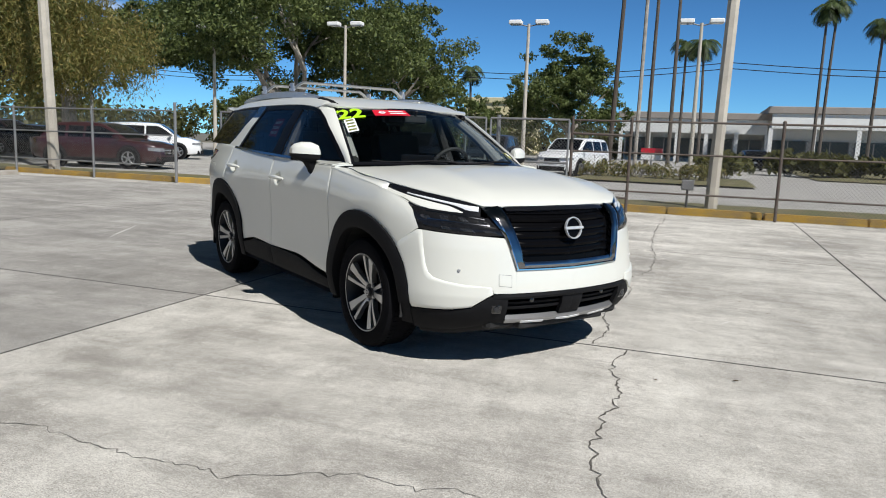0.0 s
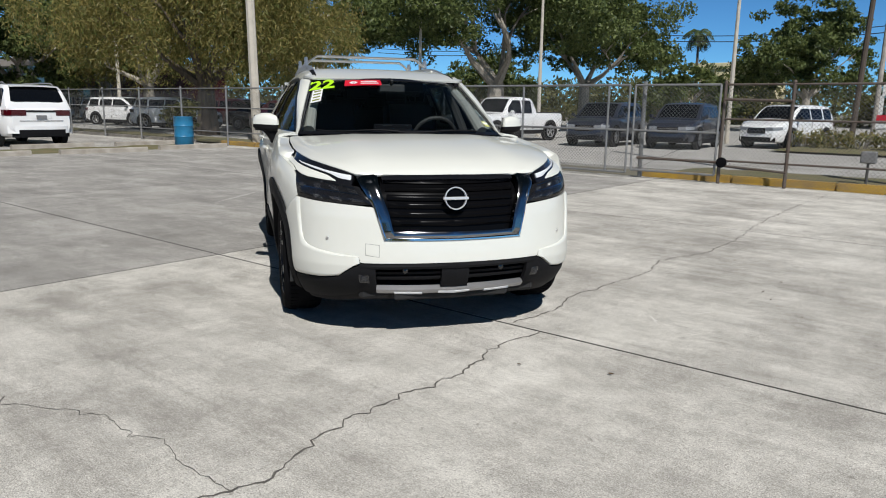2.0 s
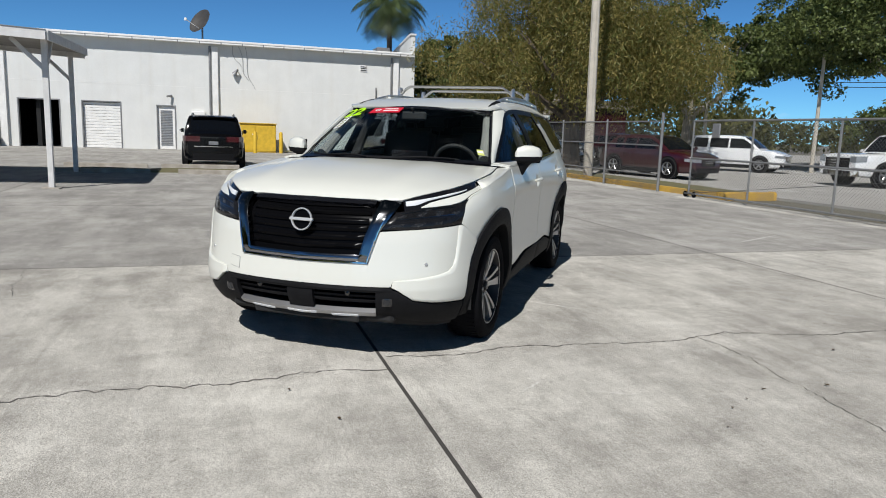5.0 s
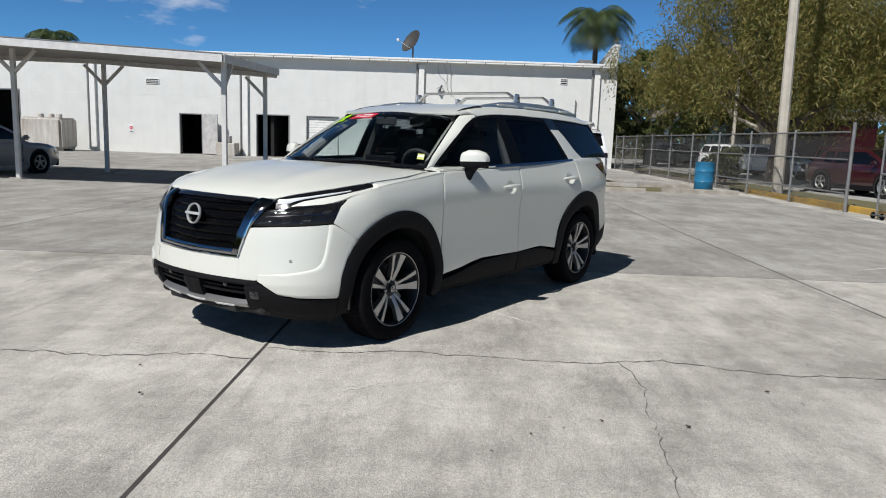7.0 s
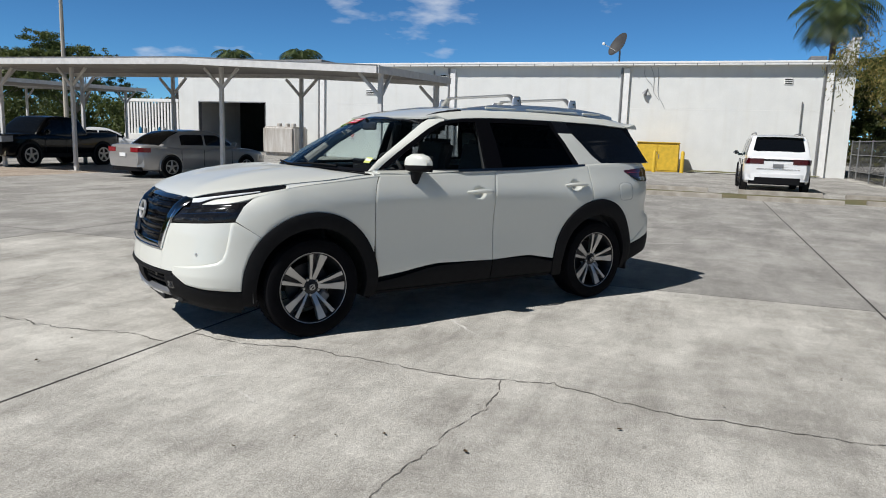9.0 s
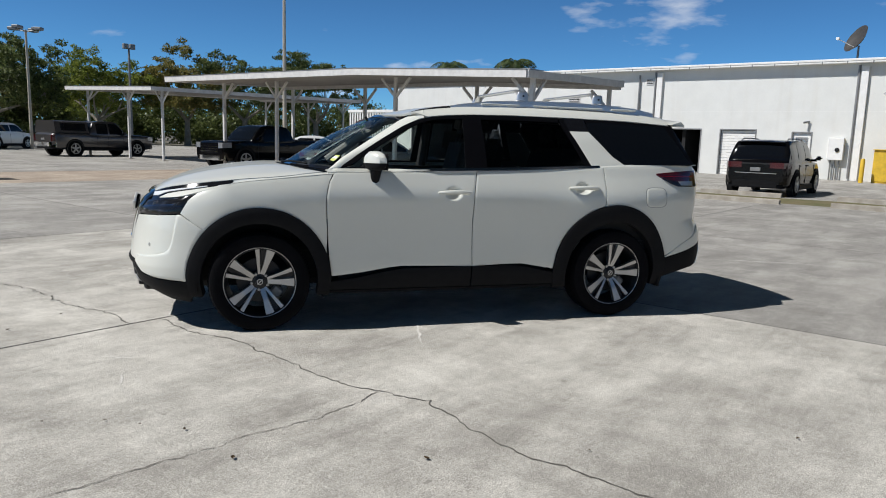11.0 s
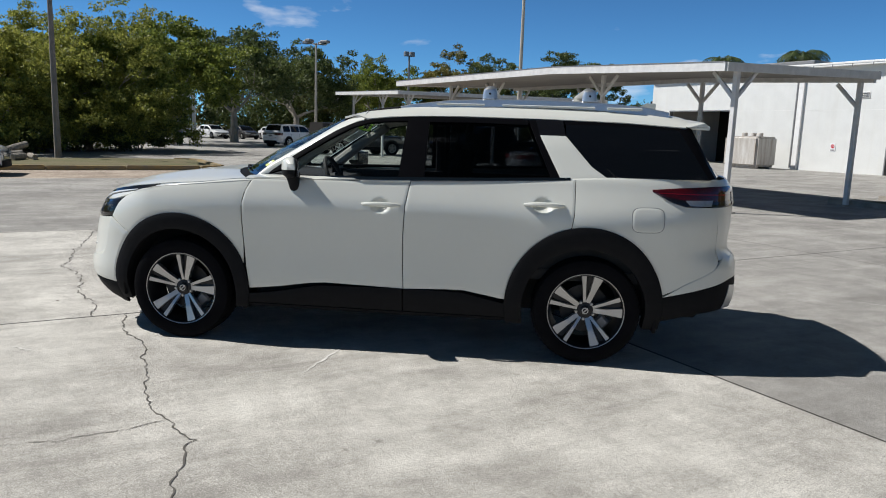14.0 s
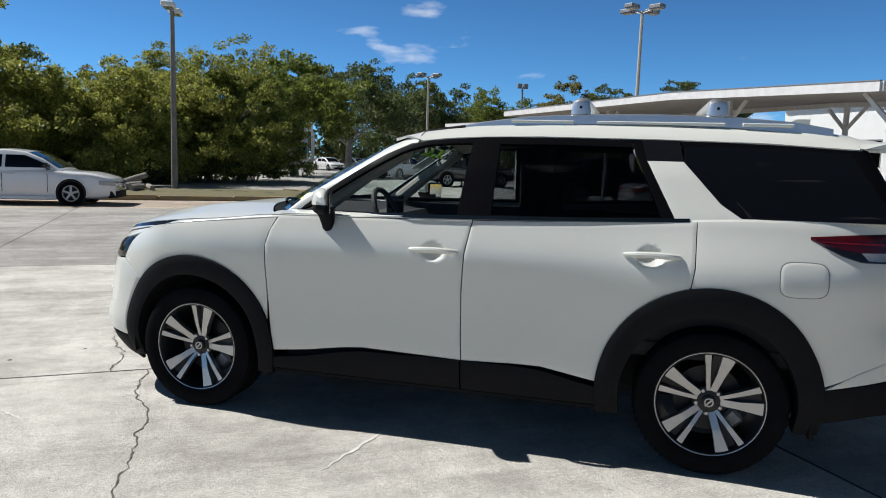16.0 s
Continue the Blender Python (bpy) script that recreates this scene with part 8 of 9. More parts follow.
parked_car("white_sedan", "white sedan parked behind the carport", "car", pose(-21.8, -26.0, 0, 0, 0, 140), CAR_WHITE, L=4.7, wb=2.75, **SEDAN)
parked_car("grey_pickup", "dark grey crew-cab pickup with a capped bed in the back lot", "pickup truck", pose(-14.0, -35.2, 0, 0, 0, 187), CAR_GREY, cap=True, **PICK)
parked_car("white_crossover", "white crossover parked in the back lot", "car", pose(-13.9, -48.2, 0, 0, 0, 212), CAR_WHITE, **MIDS)
parked_car("white_sedan", "white sedan parked beside the island", "car", pose(5.9, -17.8, 0, 0, 0, 172), CAR_WHITE, L=4.9, wb=2.83, **SEDAN)
# beyond the fence
parked_car("white_pickup", "white extended-cab pickup truck beyond the fence", "pickup truck", pose(-13.3, 21.9, 0, 0, 0, -97), CAR_WHITE, **PICK)
parked_car("white_suv", "white sport utility vehicle beyond the fence", "car", pose(-23.5, 22.9, 0, 0, 0, 33), CAR_WHITE, **{**MIDS, "L": 4.8, "H": 1.74})
parked_car("navy_suv", "dark navy sport utility vehicle beyond the fence", "car", pose(-8.7, 22.3, 0, 0, 0, -85), CAR_NAVY, **MIDS)
parked_car("navy_suv", "dark navy sport utility vehicle beyond the fence", "car", pose(-5.8, 23.2, 0, 0, 0, -85), CAR_NAVY, **MIDS)
parked_car("white_crossover", "white crossover with a dark grille beyond the fence", "car", pose(-3.0, 27.0, 0, 0, 0, -104), CAR_WHITE, **MIDS)
parked_car("red_crossover", "dark red crossover with a sloping roof beyond the fence", "car", pose(-17.9, 14.5, 0, 0, 0, 14), CAR_RED, **{**MIDS, "L": 4.85, "H": 1.60, "belt": 1.03, "hood": 0.98, "cabin": (1.25, 0.35, -1.35, -2.05)})
parked_car("red_suv", "red sport utility vehicle across the outer lot", "car", pose(-32.2, 21.6, 0, 0, 0, 12), CAR_RED, **MIDS)
parked_car("black_sedan", "black sedan parked near the outer trees", "car", pose(-27.9, 20.2, 0, 0, 0, 20), CAR_BLACK, L=4.7, wb=2.75, **SEDAN)
parked_car("black_sedan", "black sedan on the outer drive", "car", pose(6.0, 51.0, 0, 0, 0, -80), CAR_BLACK, L=4.7, wb=2.75, **SEDAN)

# ---- trees ----
def leaf_cloud(name, centers, radii, count, size, material, parent, seed, flat=0.75, droop=0.0, narrow=0.5):
    """Many small bent leaf sprays spread over clumps, denser at the clumps' skins."""
    r = np.random.RandomState(seed)
    c, rad = np.array(centers, float), np.array(radii, float)
    k = r.choice(len(c), count, p=rad ** 2 / (rad ** 2).sum())
    d = r.normal(size=(count, 3))
    d /= np.linalg.norm(d, axis=1)[:, None]
    rr = rad[k] * r.uniform(0.15, 1.0, count) ** 0.45 * (1 + 0.18 * r.normal(size=count))
    p = c[k] + d * rr[:, None] * np.array([1, 1, flat])
    if droop:
        p[:, 2] -= droop * r.uniform(0, 1, count) ** 2
    a = r.normal(size=(count, 3)) + d * 0.6
    a[:, 2] -= droop * 0.8
    a /= np.linalg.norm(a, axis=1)[:, None]
    b = np.cross(a, r.normal(size=(count, 3)))
    b /= np.linalg.norm(b, axis=1)[:, None]
    nrm = np.cross(a, b)
    s = size * r.uniform(0.6, 1.35, count)[:, None]
    w = s * narrow
    v = np.stack([p - a * s * 0.5, p + b * w * 0.5 + nrm * s * 0.12, p + a * s * 0.5, p - b * w * 0.5 + nrm * s * 0.12], 1).reshape(-1, 3)
    me = bpy.data.meshes.new(name)
    me.vertices.add(count * 4)
    me.vertices.foreach_set("co", v.ravel())
    me.loops.add(count * 4)
    me.loops.foreach_set("vertex_index", np.arange(count * 4))
    me.polygons.add(count)
    me.polygons.foreach_set("loop_start", np.arange(count) * 4)
    me.update(calc_edges=True)
    me.materials.append(material)
    ob = new(name, me)
    ob.parent = parent
    return ob


def broad_tree(x, y, h, spread, leaf, seed, n=9000, size=0.28, trunk_r=0.3, fork=0.28, label="broad shade tree with a dense crown", flat=0.7, droop=0.0, lean=0.0, bark=None, base=0.42, narrow=0.5, name="shade_tree", clumps=34, group="trees"):
    rnd = random.Random(seed)
    t = thing(name, label, "tree", pose(x, y, -0.05, 0, 0, rnd.uniform(0, 360)), group)
    bm = B()
    fz = h * fork
    tube(bm, [(0, 0, -0.2), (0.05 * h * lean, 0, fz * 0.5), (0.12 * h * lean, 0, fz)], [trunk_r * 1.35, trunk_r, trunk_r * 0.85], 9)
    tips = []

    def grow(p, d, length, r, depth):
        q = p.copy()
        pts, rs = [p.copy()], [r]
        for k in range(3):
            d = (d + Vector((rnd.uniform(-0.25, 0.25), rnd.uniform(-0.25, 0.25), rnd.uniform(-0.12, 0.18)))).normalized()
            q = q + d * length / 3
            pts.append(q.copy()), rs.append(r * (1 - 0.22 * (k + 1)))
        tube(bm, pts, rs, 6)
        if depth == 0:
            tips.append(q)
            return
        for k in range(3 if depth > 1 else 2):
            a = rnd.uniform(0, 2 * math.pi)
            e = (d + 0.75 * Vector((math.cos(a), math.sin(a), rnd.uniform(-0.2, 0.5)))).normalized()
            grow(q, e, length * rnd.uniform(0.62, 0.85), r * 0.5, depth - 1)

    nl = rnd.choice((4, 5))
    for k in range(nl):
        a = 2 * math.pi * (k + rnd.uniform(-0.3, 0.3)) / nl
        grow(Vector((0.12 * h * lean, 0, fz * 0.92)), Vector((math.cos(a), math.sin(a), rnd.uniform(0.55, 1.2))).normalized(), h * 0.26, trunk_r * 0.6, 2)
    part("trunk", bm, bark or BARK, t, smooth=True)
    cs, rs = [], []
    for k in range(clumps):
        a, e = rnd.uniform(0, 2 * math.pi), rnd.uniform(-0.25, 1.0)
        f = rnd.uniform(0.55, 1.0)
        ce = math.sqrt(max(0.0, 1 - e * e)) if e > 0 else 1.0
        cs.append((0.12 * h * lean + spread * 0.5 * f * ce * math.cos(a), spread * 0.5 * f * ce * math.sin(a), h * base + (h * (0.93 - base)) * max(0.0, e) * f + h * 0.05 * rnd.uniform(-1, 1)))
        rs.append(spread * rnd.uniform(0.10, 0.19))
    for q in tips:
        if q.z < h * 0.95 and rnd.random() < 0.6:
            cs.append(tuple(q)), rs.append(spread * rnd.uniform(0.07, 0.13))
    fc, fr = [], []
    for c_, r_ in zip(cs, rs):
        for k in range(10):
            d = Vector((rnd.gauss(0, 1), rnd.gauss(0, 1), rnd.gauss(0.25, 0.8))).normalized()
            o = Vector(c_) + Vector((d.x, d.y, d.z * flat)) * r_ * rnd.uniform(0.55, 1.05)
            fc.append(tuple(o)), fr.append(r_ * rnd.uniform(0.20, 0.42))
    leaf_cloud("crown", fc, fr, n, size, leaf, t, seed, 1.5 if droop else 0.6, droop, narrow)
    return t


def palm(x, y, h, seed, fronds=22, fl=1.9, r=0.15, label="tall slender palm with a tuft of fronds", lean=0.0, crown_down=0.6):
    rnd = random.Random(seed)
    t = thing("palm_tree", label, "palm tree", pose(x, y, -0.05, 0, 0, rnd.uniform(0, 360)), "palms")
    bm = B()
    tube(bm, [(lean * (k / 6) ** 2, 0, -0.2 + (h + 0.2) * k / 6) for k in range(7)], [r * (1.25 - 0.5 * k / 6) for k in range(7)], 8)
    part("trunk", bm, PALM_BARK, t, smooth=True)
    for k in range(fronds):
        a = 2 * math.pi * k / fronds + rnd.uniform(-0.2, 0.2)
        up = rnd.uniform(-0.7, 1.0)
        bm = B()
        p = Vector((lean, 0, h))
        d = Vector((math.cos(a), math.sin(a), up)).normalized()
        side = Vector((-math.sin(a), math.cos(a), 0))
        prev = None
        spine = []
        for j in range(9):
            spine.append((p.copy(), d.copy()))
            p = p + d * fl / 8
            d = (d + Vector((0, 0, -crown_down * 0.28))).normalized()
        tube(bm, [s[0] for s in spine], [0.022 - 0.002 * j for j in range(9)], 4)
        for j in range(1, 9):
            q, dd = spine[j]
            for s in (1, -1):
                for f in (0.0, 0.5):
                    w = 0.75 * fl * 0.5 * math.sin(math.pi * (j + 0.4) / 10)
                    b0 = q + dd * f * fl / 8
                    tip = b0 + side * s * w + dd * w * 0.6 + Vector((0, 0, -w * 0.45))
                    o = dd * 0.055
                    bm.faces.new([bm.verts.new(v) for v in (b0 - o, b0 + o, tip)])
        part("frond", bm, LEAF_PALM, t)
    return t


def bush(name, x, y, w, d, h, n, leaf, seed, label, size=0.16):
    t = thing(name, label, "shrub", pose(x, y, 0.0), "shrubs")
    rnd = random.Random(seed)
    bm = B()
    for k in range(7):
        a = rnd.uniform(0, 6.28)
        tube(bm, [(0.1 * math.cos(a), 0.1 * math.sin(a), -0.05), (w * 0.3 * math.cos(a), d * 0.3 * math.sin(a), h * 0.7)], [0.03, 0.012], 5)
    part("stem", bm, BARK, t)
    cs = [(rnd.uniform(-w, w) * 0.42, rnd.uniform(-d, d) * 0.42, h * rnd.uniform(0.3, 0.75)) for _ in range(16)]
    leaf_cloud("foliage", cs, [min(w, d, h) * rnd.uniform(0.22, 0.4) for _ in cs], n, size, leaf, t, seed)
    return t


# behind the fence, west end: an olive-brown drooping tree
broad_tree(-24.6, 14.2, 9.8, 12.2, LEAF_OLIVE, 11, 150000, 0.20, 0.42, label="wide shade tree with drooping olive-brown foliage", droop=1.2, narrow=0.20, base=0.47, fork=0.24, clumps=54, bark=BARK_DARK)
broad_tree(-41.0, 20.5, 10.0, 11.0, LEAF_OLIVE, 12, 24000, 0.22, 0.38, label="wide shade tree with drooping olive-brown foliage", droop=1.4, narrow=0.32, base=0.40)
# big dark oaks further along
broad_tree(-23.2, 35.2, 14.0, 17.5, LEAF_OAK, 13, 95000, 0.23, 0.60, label="large dark green oak with spreading limbs", base=0.46, fork=0.22, clumps=52)
broad_tree(-34.5, 28.0, 12.0, 12.0, LEAF_OAK, 14, 30000, 0.27, 0.45, label="large dark green oak with spreading limbs", base=0.46)
broad_tree(-20.5, 42.5, 12.0, 11.0, LEAF_OAK, 15, 28000, 0.27, 0.4, label="large dark green oak with spreading limbs", base=0.42)
broad_tree(-50.0, 22.0, 11.0, 13.0, LEAF_OAK, 16, 16000, 0.38, 0.45, label="large dark green oak behind the building")
broad_tree(-44.8, 14.0, 8.6, 8.0, LEAF_OAK, 23, 26000, 0.26, 0.35, label="dark green oak close behind the building", base=0.30)
broad_tree(-8.1, 53.2, 9.6, 10.5, LEAF_OAK, 17, 30000, 0.26, 0.3, label="rounded dark green tree beyond the outer lot", base=0.35)
broad_tree(-20.0, 62.0, 6.0, 9.0, LEAF_OAK, 18, 6000, 0.42, 0.2, label="low green tree beyond the outer lot", base=0.2)
broad_tree(-33.0, 48.0, 7.0, 10.0, LEAF_OAK, 19, 14000, 0.30, 0.25, label="low green tree beyond the outer lot", base=0.25)
# green wall of trees past the island
for i, (x, y, h, w) in enumerate([(4.6, -31.5, 5.6, 7.2), (9.5, -30.5, 7.8, 7.5), (0.6, -36.0, 7.7, 8.6), (3.1, -36.6, 7.2, 7.0), (-1.2, -38.0, 7.3, 6.6), (7.0, -38.5, 6.4, 9.0)]):
    broad_tree(x, y, h, w, LEAF_FRESH if i != 4 else LEAF_GREEN, 40 + i, 62000, 0.15, 0.20, fork=0.16, label="leafy olive-green tree in the boundary planting", base=0.16, clumps=70, flat=0.85)
# unseen trees carrying the planting on, added for reflections and light
for i, (x, y, h, w) in enumerate([(15.0, -29.5, 7.4, 8.0), (21.0, -28.5, 6.0, 8.0), (28.5, -27.0, 6.5, 9.0), (15.0, -38.0, 5.8, 10.0)]):
    broad_tree(x, y, h, w, LEAF_FRESH, 50 + i, 9000, 0.36, 0.20, fork=0.16, label="leafy green tree added out of view for reflections and light", base=0.16)
for i, (x, y) in enumerate([(7.4, -31.0), (5.6, -30.6), (3.6, -31.4), (2.2, -32.8), (1.0, -33.8), (-0.4, -34.8), (-1.8, -36.2)]):
    bush("undergrowth_shrub", x, y, 2.3, 2.0, 1.7, 4200, LEAF_OAK, 150 + i, "dark leafy undergrowth below the boundary trees", 0.15)
for i, (x, y, h, s, lf) in enumerate([(-6.2, -52.0, 9.6, 11.0, LEAF_GREEN), (-12.5, -61.0, 11.5, 13.0, LEAF_OAK), (-20.5, -68.0, 11.0, 12.0, LEAF_OAK), (6.0, -58.0, 7.6, 12.0, LEAF_OLIVE), (-33.0, -74.0, 10.0, 11.0, LEAF_GREEN), (-46.5, -66.5, 12.8, 11.0, LEAF_OAK), (-53.0, -61.5, 12.4, 11.0, LEAF_OAK), (-30.0, -90.0, 9.0, 12.0, LEAF_SHADE), (-41.5, -70.5, 11.8, 10.5, LEAF_OLIVE)]):
    broad_tree(x, y, h, s, lf, 60 + i, 30000, 0.25, 0.32, fork=0.25, label="tall shade tree at the edge of the back lot", base=0.42)
palm(-40.0, 8.8, 9.4, 91, 34, 2.5, 0.19, "feather palm behind the white building", 0.0, 0.75)
palm(-52.0, -33.0, 8.6, 92, 40, 2.2, 0.17, "feather palm showing over the roof", 0.0, 0.8)
palm(-47.5, -37.0, 8.1, 93, 40, 2.0, 0.17, "feather palm showing over the roof", 0.0, 0.8)
for i, (x, y, h) in enumerate([(-20.7, 65.6, 8.8), (11.9, 68.7, 14.6), (12.6, 69.6, 15.2), (15.4, 63.2, 12.2), (0.0, 69.0, 11.6), (1.9, 66.0, 11.2), (-1.9, 54.1, 21.0), (-0.2, 54.2, 20.0), (-27.0, 72.0, 7.0)]):
    palm(x, y, h, 70 + i, 22, 1.7, 0.135, "tall slender fan palm on the skyline", 0.3 * (i % 3 - 1), 0.9)
for i, (x, y) in enumerate([(7.2, 40.0), (9.0, 38.6), (10.8, 39.6), (12.6, 38.2), (14.6, 39.0), (17.0, 38.4), (3.6, 31.0)]):
    bush("spiky_shrub", x, y, 2.4, 2.2, 1.5, 900, LEAF_SHADE, 110 + i, "low spiky green shrub on the lawn", 0.42)
for i in range(6):
    bush("bare_hedge", -1.9 + i * 0.95, 25.2 + 0.2 * (i % 2), 1.2, 1.0, 0.85, 500, LEAF_OLIVE, 130 + i, "thin straggly hedge plant in the outer island", 0.13)
bush("fence_shrub", -20.4, 10.3, 1.3, 1.0, 1.75, 1500, LEAF_SHADE, 140, "ragged green vine climbing the fence", 0.15)


def far_woods(name, pts, h, n, size, leaf, seed, label):
    """A distant belt of trees: clumps without number."""
    r = random.Random(seed)
    cs, rs = [], []
    for (x0, y0), (x1, y1) in zip(pts, pts[1:]):
        m = max(2, int(math.hypot(x1 - x0, y1 - y0) / 2.6))
        for k in range(m):
            f = k / m
            for z in (0.18, 0.45, 0.75):
                cs.append((x0 + (x1 - x0) * f + r.uniform(-2, 2), y0 + (y1 - y0) * f + r.uniform(-3, 3), h * z * r.uniform(0.8, 1.15)))
                rs.append(r.uniform(1.5, 2.8))
    ob = leaf_cloud(name, cs, rs, n, size, leaf, None, seed)
    return tagged(ob, label, "woods", kind="stuff")


far_woods("far_woods", [(-110, 90), (-40, 105), (-15, 100)], 6.0, 14000, 0.8, LEAF_SHADE, 201, "distant belt of dull green trees")
far_woods("far_woods", [(-15, 118), (60, 118), (110, 60)], 6.0, 12000, 0.9, LEAF_SHADE, 202, "distant belt of dull green trees")
far_woods("far_woods", [(45, -45), (20, -72), (-20, -108), (-80, -112), (-110, -60)], 7.0, 26000, 0.75, LEAF_SHADE, 203, "distant belt of dull green trees")
far_woods("far_woods", [(-75, 70), (-95, 30), (-100, -20)], 7.0, 9000, 0.8, LEAF_SHADE, 204, "distant belt of dull green trees")
far_woods("far_woods", [(-60, 52), (-72, 36), (-80, 12)], 7.5, 9000, 0.6, LEAF_SHADE, 205, "distant belt of dull green trees")
far_woods("far_woods", [(-45, 66), (-15, 84), (6, 98)], 5.0, 9000, 0.6, LEAF_SHADE, 206, "distant belt of dull green trees")
far_woods("hedge_belt", [(-90, -60), (-60, -74), (-40, -86), (-16, -89)], 5.6, 62000, 0.42, LEAF_OAK, 207, "dark shaded undergrowth along the back of the lot")
far_woods("hedge_belt", [(-5, -88), (12, -80), (20, -66)], 5.6, 28000, 0.42, LEAF_OAK, 208, "dark shaded undergrowth along the back of the lot")

# ---- lamps, poles, distant buildings ----
for x, y in ((-22.9, 27.1), (-15.0, 27.3), (-5.7, 28.1), (2.0, 28.9), (-31.9, 27.3)):
    lot_lamp(x, y, 6.95, 2, 4)
lot_lamp(-17.5, -23.5, 8.4, 4, 20, arm=0.75)
lot_lamp(2.15, -24.2, 6.6, 2, 80, r=0.12, material=POLE_DARK)
lot_lamp(-15.4, -47.0, 7.7, 4, 35, arm=0.8)
tapered_pole(-4.2, 49.0, 17.0, 0.19, 0.13, (0.5, 0), POLE_TIMBER, "tall dark timber utility pole leaning slightly")
tapered_pole(-0.95, 34.2, 15.0, 0.115, 0.085, (0.1, 0), KERB_GREY, "tall pale utility pole with a square base")
tapered_pole(-40.0, 18.0, 6.0, 0.12, 0.10, (0, 0), POLE_CONC, "concrete pole at the corner of the lot")
ff = thing("flood_mast", "dark mast carrying two small floodlights", "street lamp", pose(-32.7, -66.5, 0))
bm = B()
tube(bm, [(0, 0, -0.2), (0, 0, 9.6)], [0.16, 0.10], 8)
part("mast", bm, STEEL_GREY, ff)
for k in (-0.35, 0.35):
    bm = B()
    box(bm, k - 0.25, k + 0.25, -0.2, 0.2, 9.5, 10.0, 0.03)
    part("lamp_head", bm, STEEL_GREY, ff)
# overhead wires
for k, (z0, z1, y0) in enumerate(((8.0, 8.6, 62.0), (8.5, 9.1, 62.0), (18.5, 17.5, 55.0))):
    bm = B()
    tube(bm, [(-60 + 4 * i, y0, z0 + (z1 - z0) * i / 24 - 0.9 * math.sin(math.pi * ((i % 8) / 8))) for i in range(25)], 0.035, 4)
    solo("overhead_wire", bm, DARK_IN, "sagging black overhead wire", "wire", group="wires")


def low_building(x0, x1, y0, y1, h, wall, roof, label, bays=4, facing=-1, band=2.6, name="shop_building"):
    b = thing(name, label, "building", pose(x0, y0, 0))
    L, D = x1 - x0, y1 - y0
    yf = 0 if facing < 0 else D
    bm = B()
    box(bm, 0, L, 0.0 if facing > 0 else 0.3, D if facing < 0 else D - 0.3, -0.1, h)
    part("wall", bm, wall, b)
    bm = B()
    box(bm, -0.4, L + 0.4, -3.6 if facing < 0 else -0.5, D + (0.5 if facing < 0 else 3.6), h, h + 0.7, 0.05)
    part("roof", bm, roof, b)
    bm = B()
    yb_ = -3.4 if facing < 0 else D + 3.2
    box(bm, 0, L, yb_, yb_ + 0.2, h - 1.5, h, 0.02)
    part("arcade_beam", bm, wall, b)
    w = L / bays
    for k in range(bays):
        bm = B()
        box(bm, k * w + 0.25, (k + 1) * w - 0.25, yf - 0.02 if facing < 0 else yf - 0.28, yf + 0.28 if facing < 0 else yf + 0.02, 0.4, band, 0.02)
        wi = part("window", bm, GLASS_BLD, b, "dark shopfront window")
        for e in (0.25, w / 2, w - 0.25):
            bm = B()
            box(bm, k * w + e - 0.05, k * w + e + 0.05, yf - 0.06 if facing < 0 else yf, yf if facing < 0 else yf + 0.06, 0.4, band)
            part("window_frame", bm, STEEL_GREY, wi)
    for k in range(bays + 1):
        bm = B()
        box(bm, k * w - 0.2, k * w + 0.2, yf - 3.38 if facing < 0 else yf + 3.22, yf - 3.22 if facing < 0 else yf + 3.38, -0.05, h - 1.48)
        part("column", bm, wall, b)
    return b


low_building(-6.5, 8.5, 80, 95, 4.6, WALL_WHITE, ROOF_BROWN, "long low white shop building with a tan roof", 5)
low_building(8.6, 48, 77, 95, 5.2, WALL_WHITE, ROOF_BROWN, "long low white shop building with a tan roof", 10)
low_building(-27, -20.5, 86, 98, 6.3, CREAM, CREAM, "cream-coloured box building behind trees", 2)
low_building(-12.8, -8.4, -98, -86, 6.0, WALL_WHITE, WHITE_PAINT, "white two-storey office behind the trees", 2, 1, 3.0)
low_building(-62, -52, 22, 34, 4.0, CAR_RED, ROOF_BROWN, "red-fronted low shop beyond the outer lot", 3, -1, 2.4)
# sign board
sb = thing("road_sign_board", "small red and white sign board on a post", "sign", pose(0.2, 30.0, 0))
bm = B()
tube(bm, [(0, 0, -0.1), (0, 0, 1.0)], 0.04, 8)
part("post", bm, GALV, sb)
bm = B()
box(bm, -0.5, 0.5, -0.03, 0.03, 0.8, 1.35, 0.01)
part("panel", bm, SIGN_WHITE, sb)
bm = B()
box(bm, -0.5, 0.5, -0.045, -0.031, 1.12, 1.35)
part("red_band", bm, SIGN_RED, sb)

# distant parked cars
FARC = [(-13.5, -76, 200, CAR_WHITE, 1), (-17.0, -76.5, 195, CAR_GREY, 1), (-10.0, -78, 200, CAR_SILVER, 0), (-20.5, -77, 190, CAR_WHITE, 1), (-6.5, -79, 195, CAR_BLACK, 0), (-24.0, -76, 185, CAR_SILVER, 1), (-3.0, -80, 190, CAR_NAVY, 0), (-28.0, -75, 180, CAR_BLACK, 0)]
for x, y, a, pm, sd in FARC:
    parked_car("distant_car", "car parked far across the back lot", "car", pose(x, y, 0, 0, 0, a - 90), pm, **(dict(L=4.7, wb=2.75, **SEDAN) if sd else MIDS))
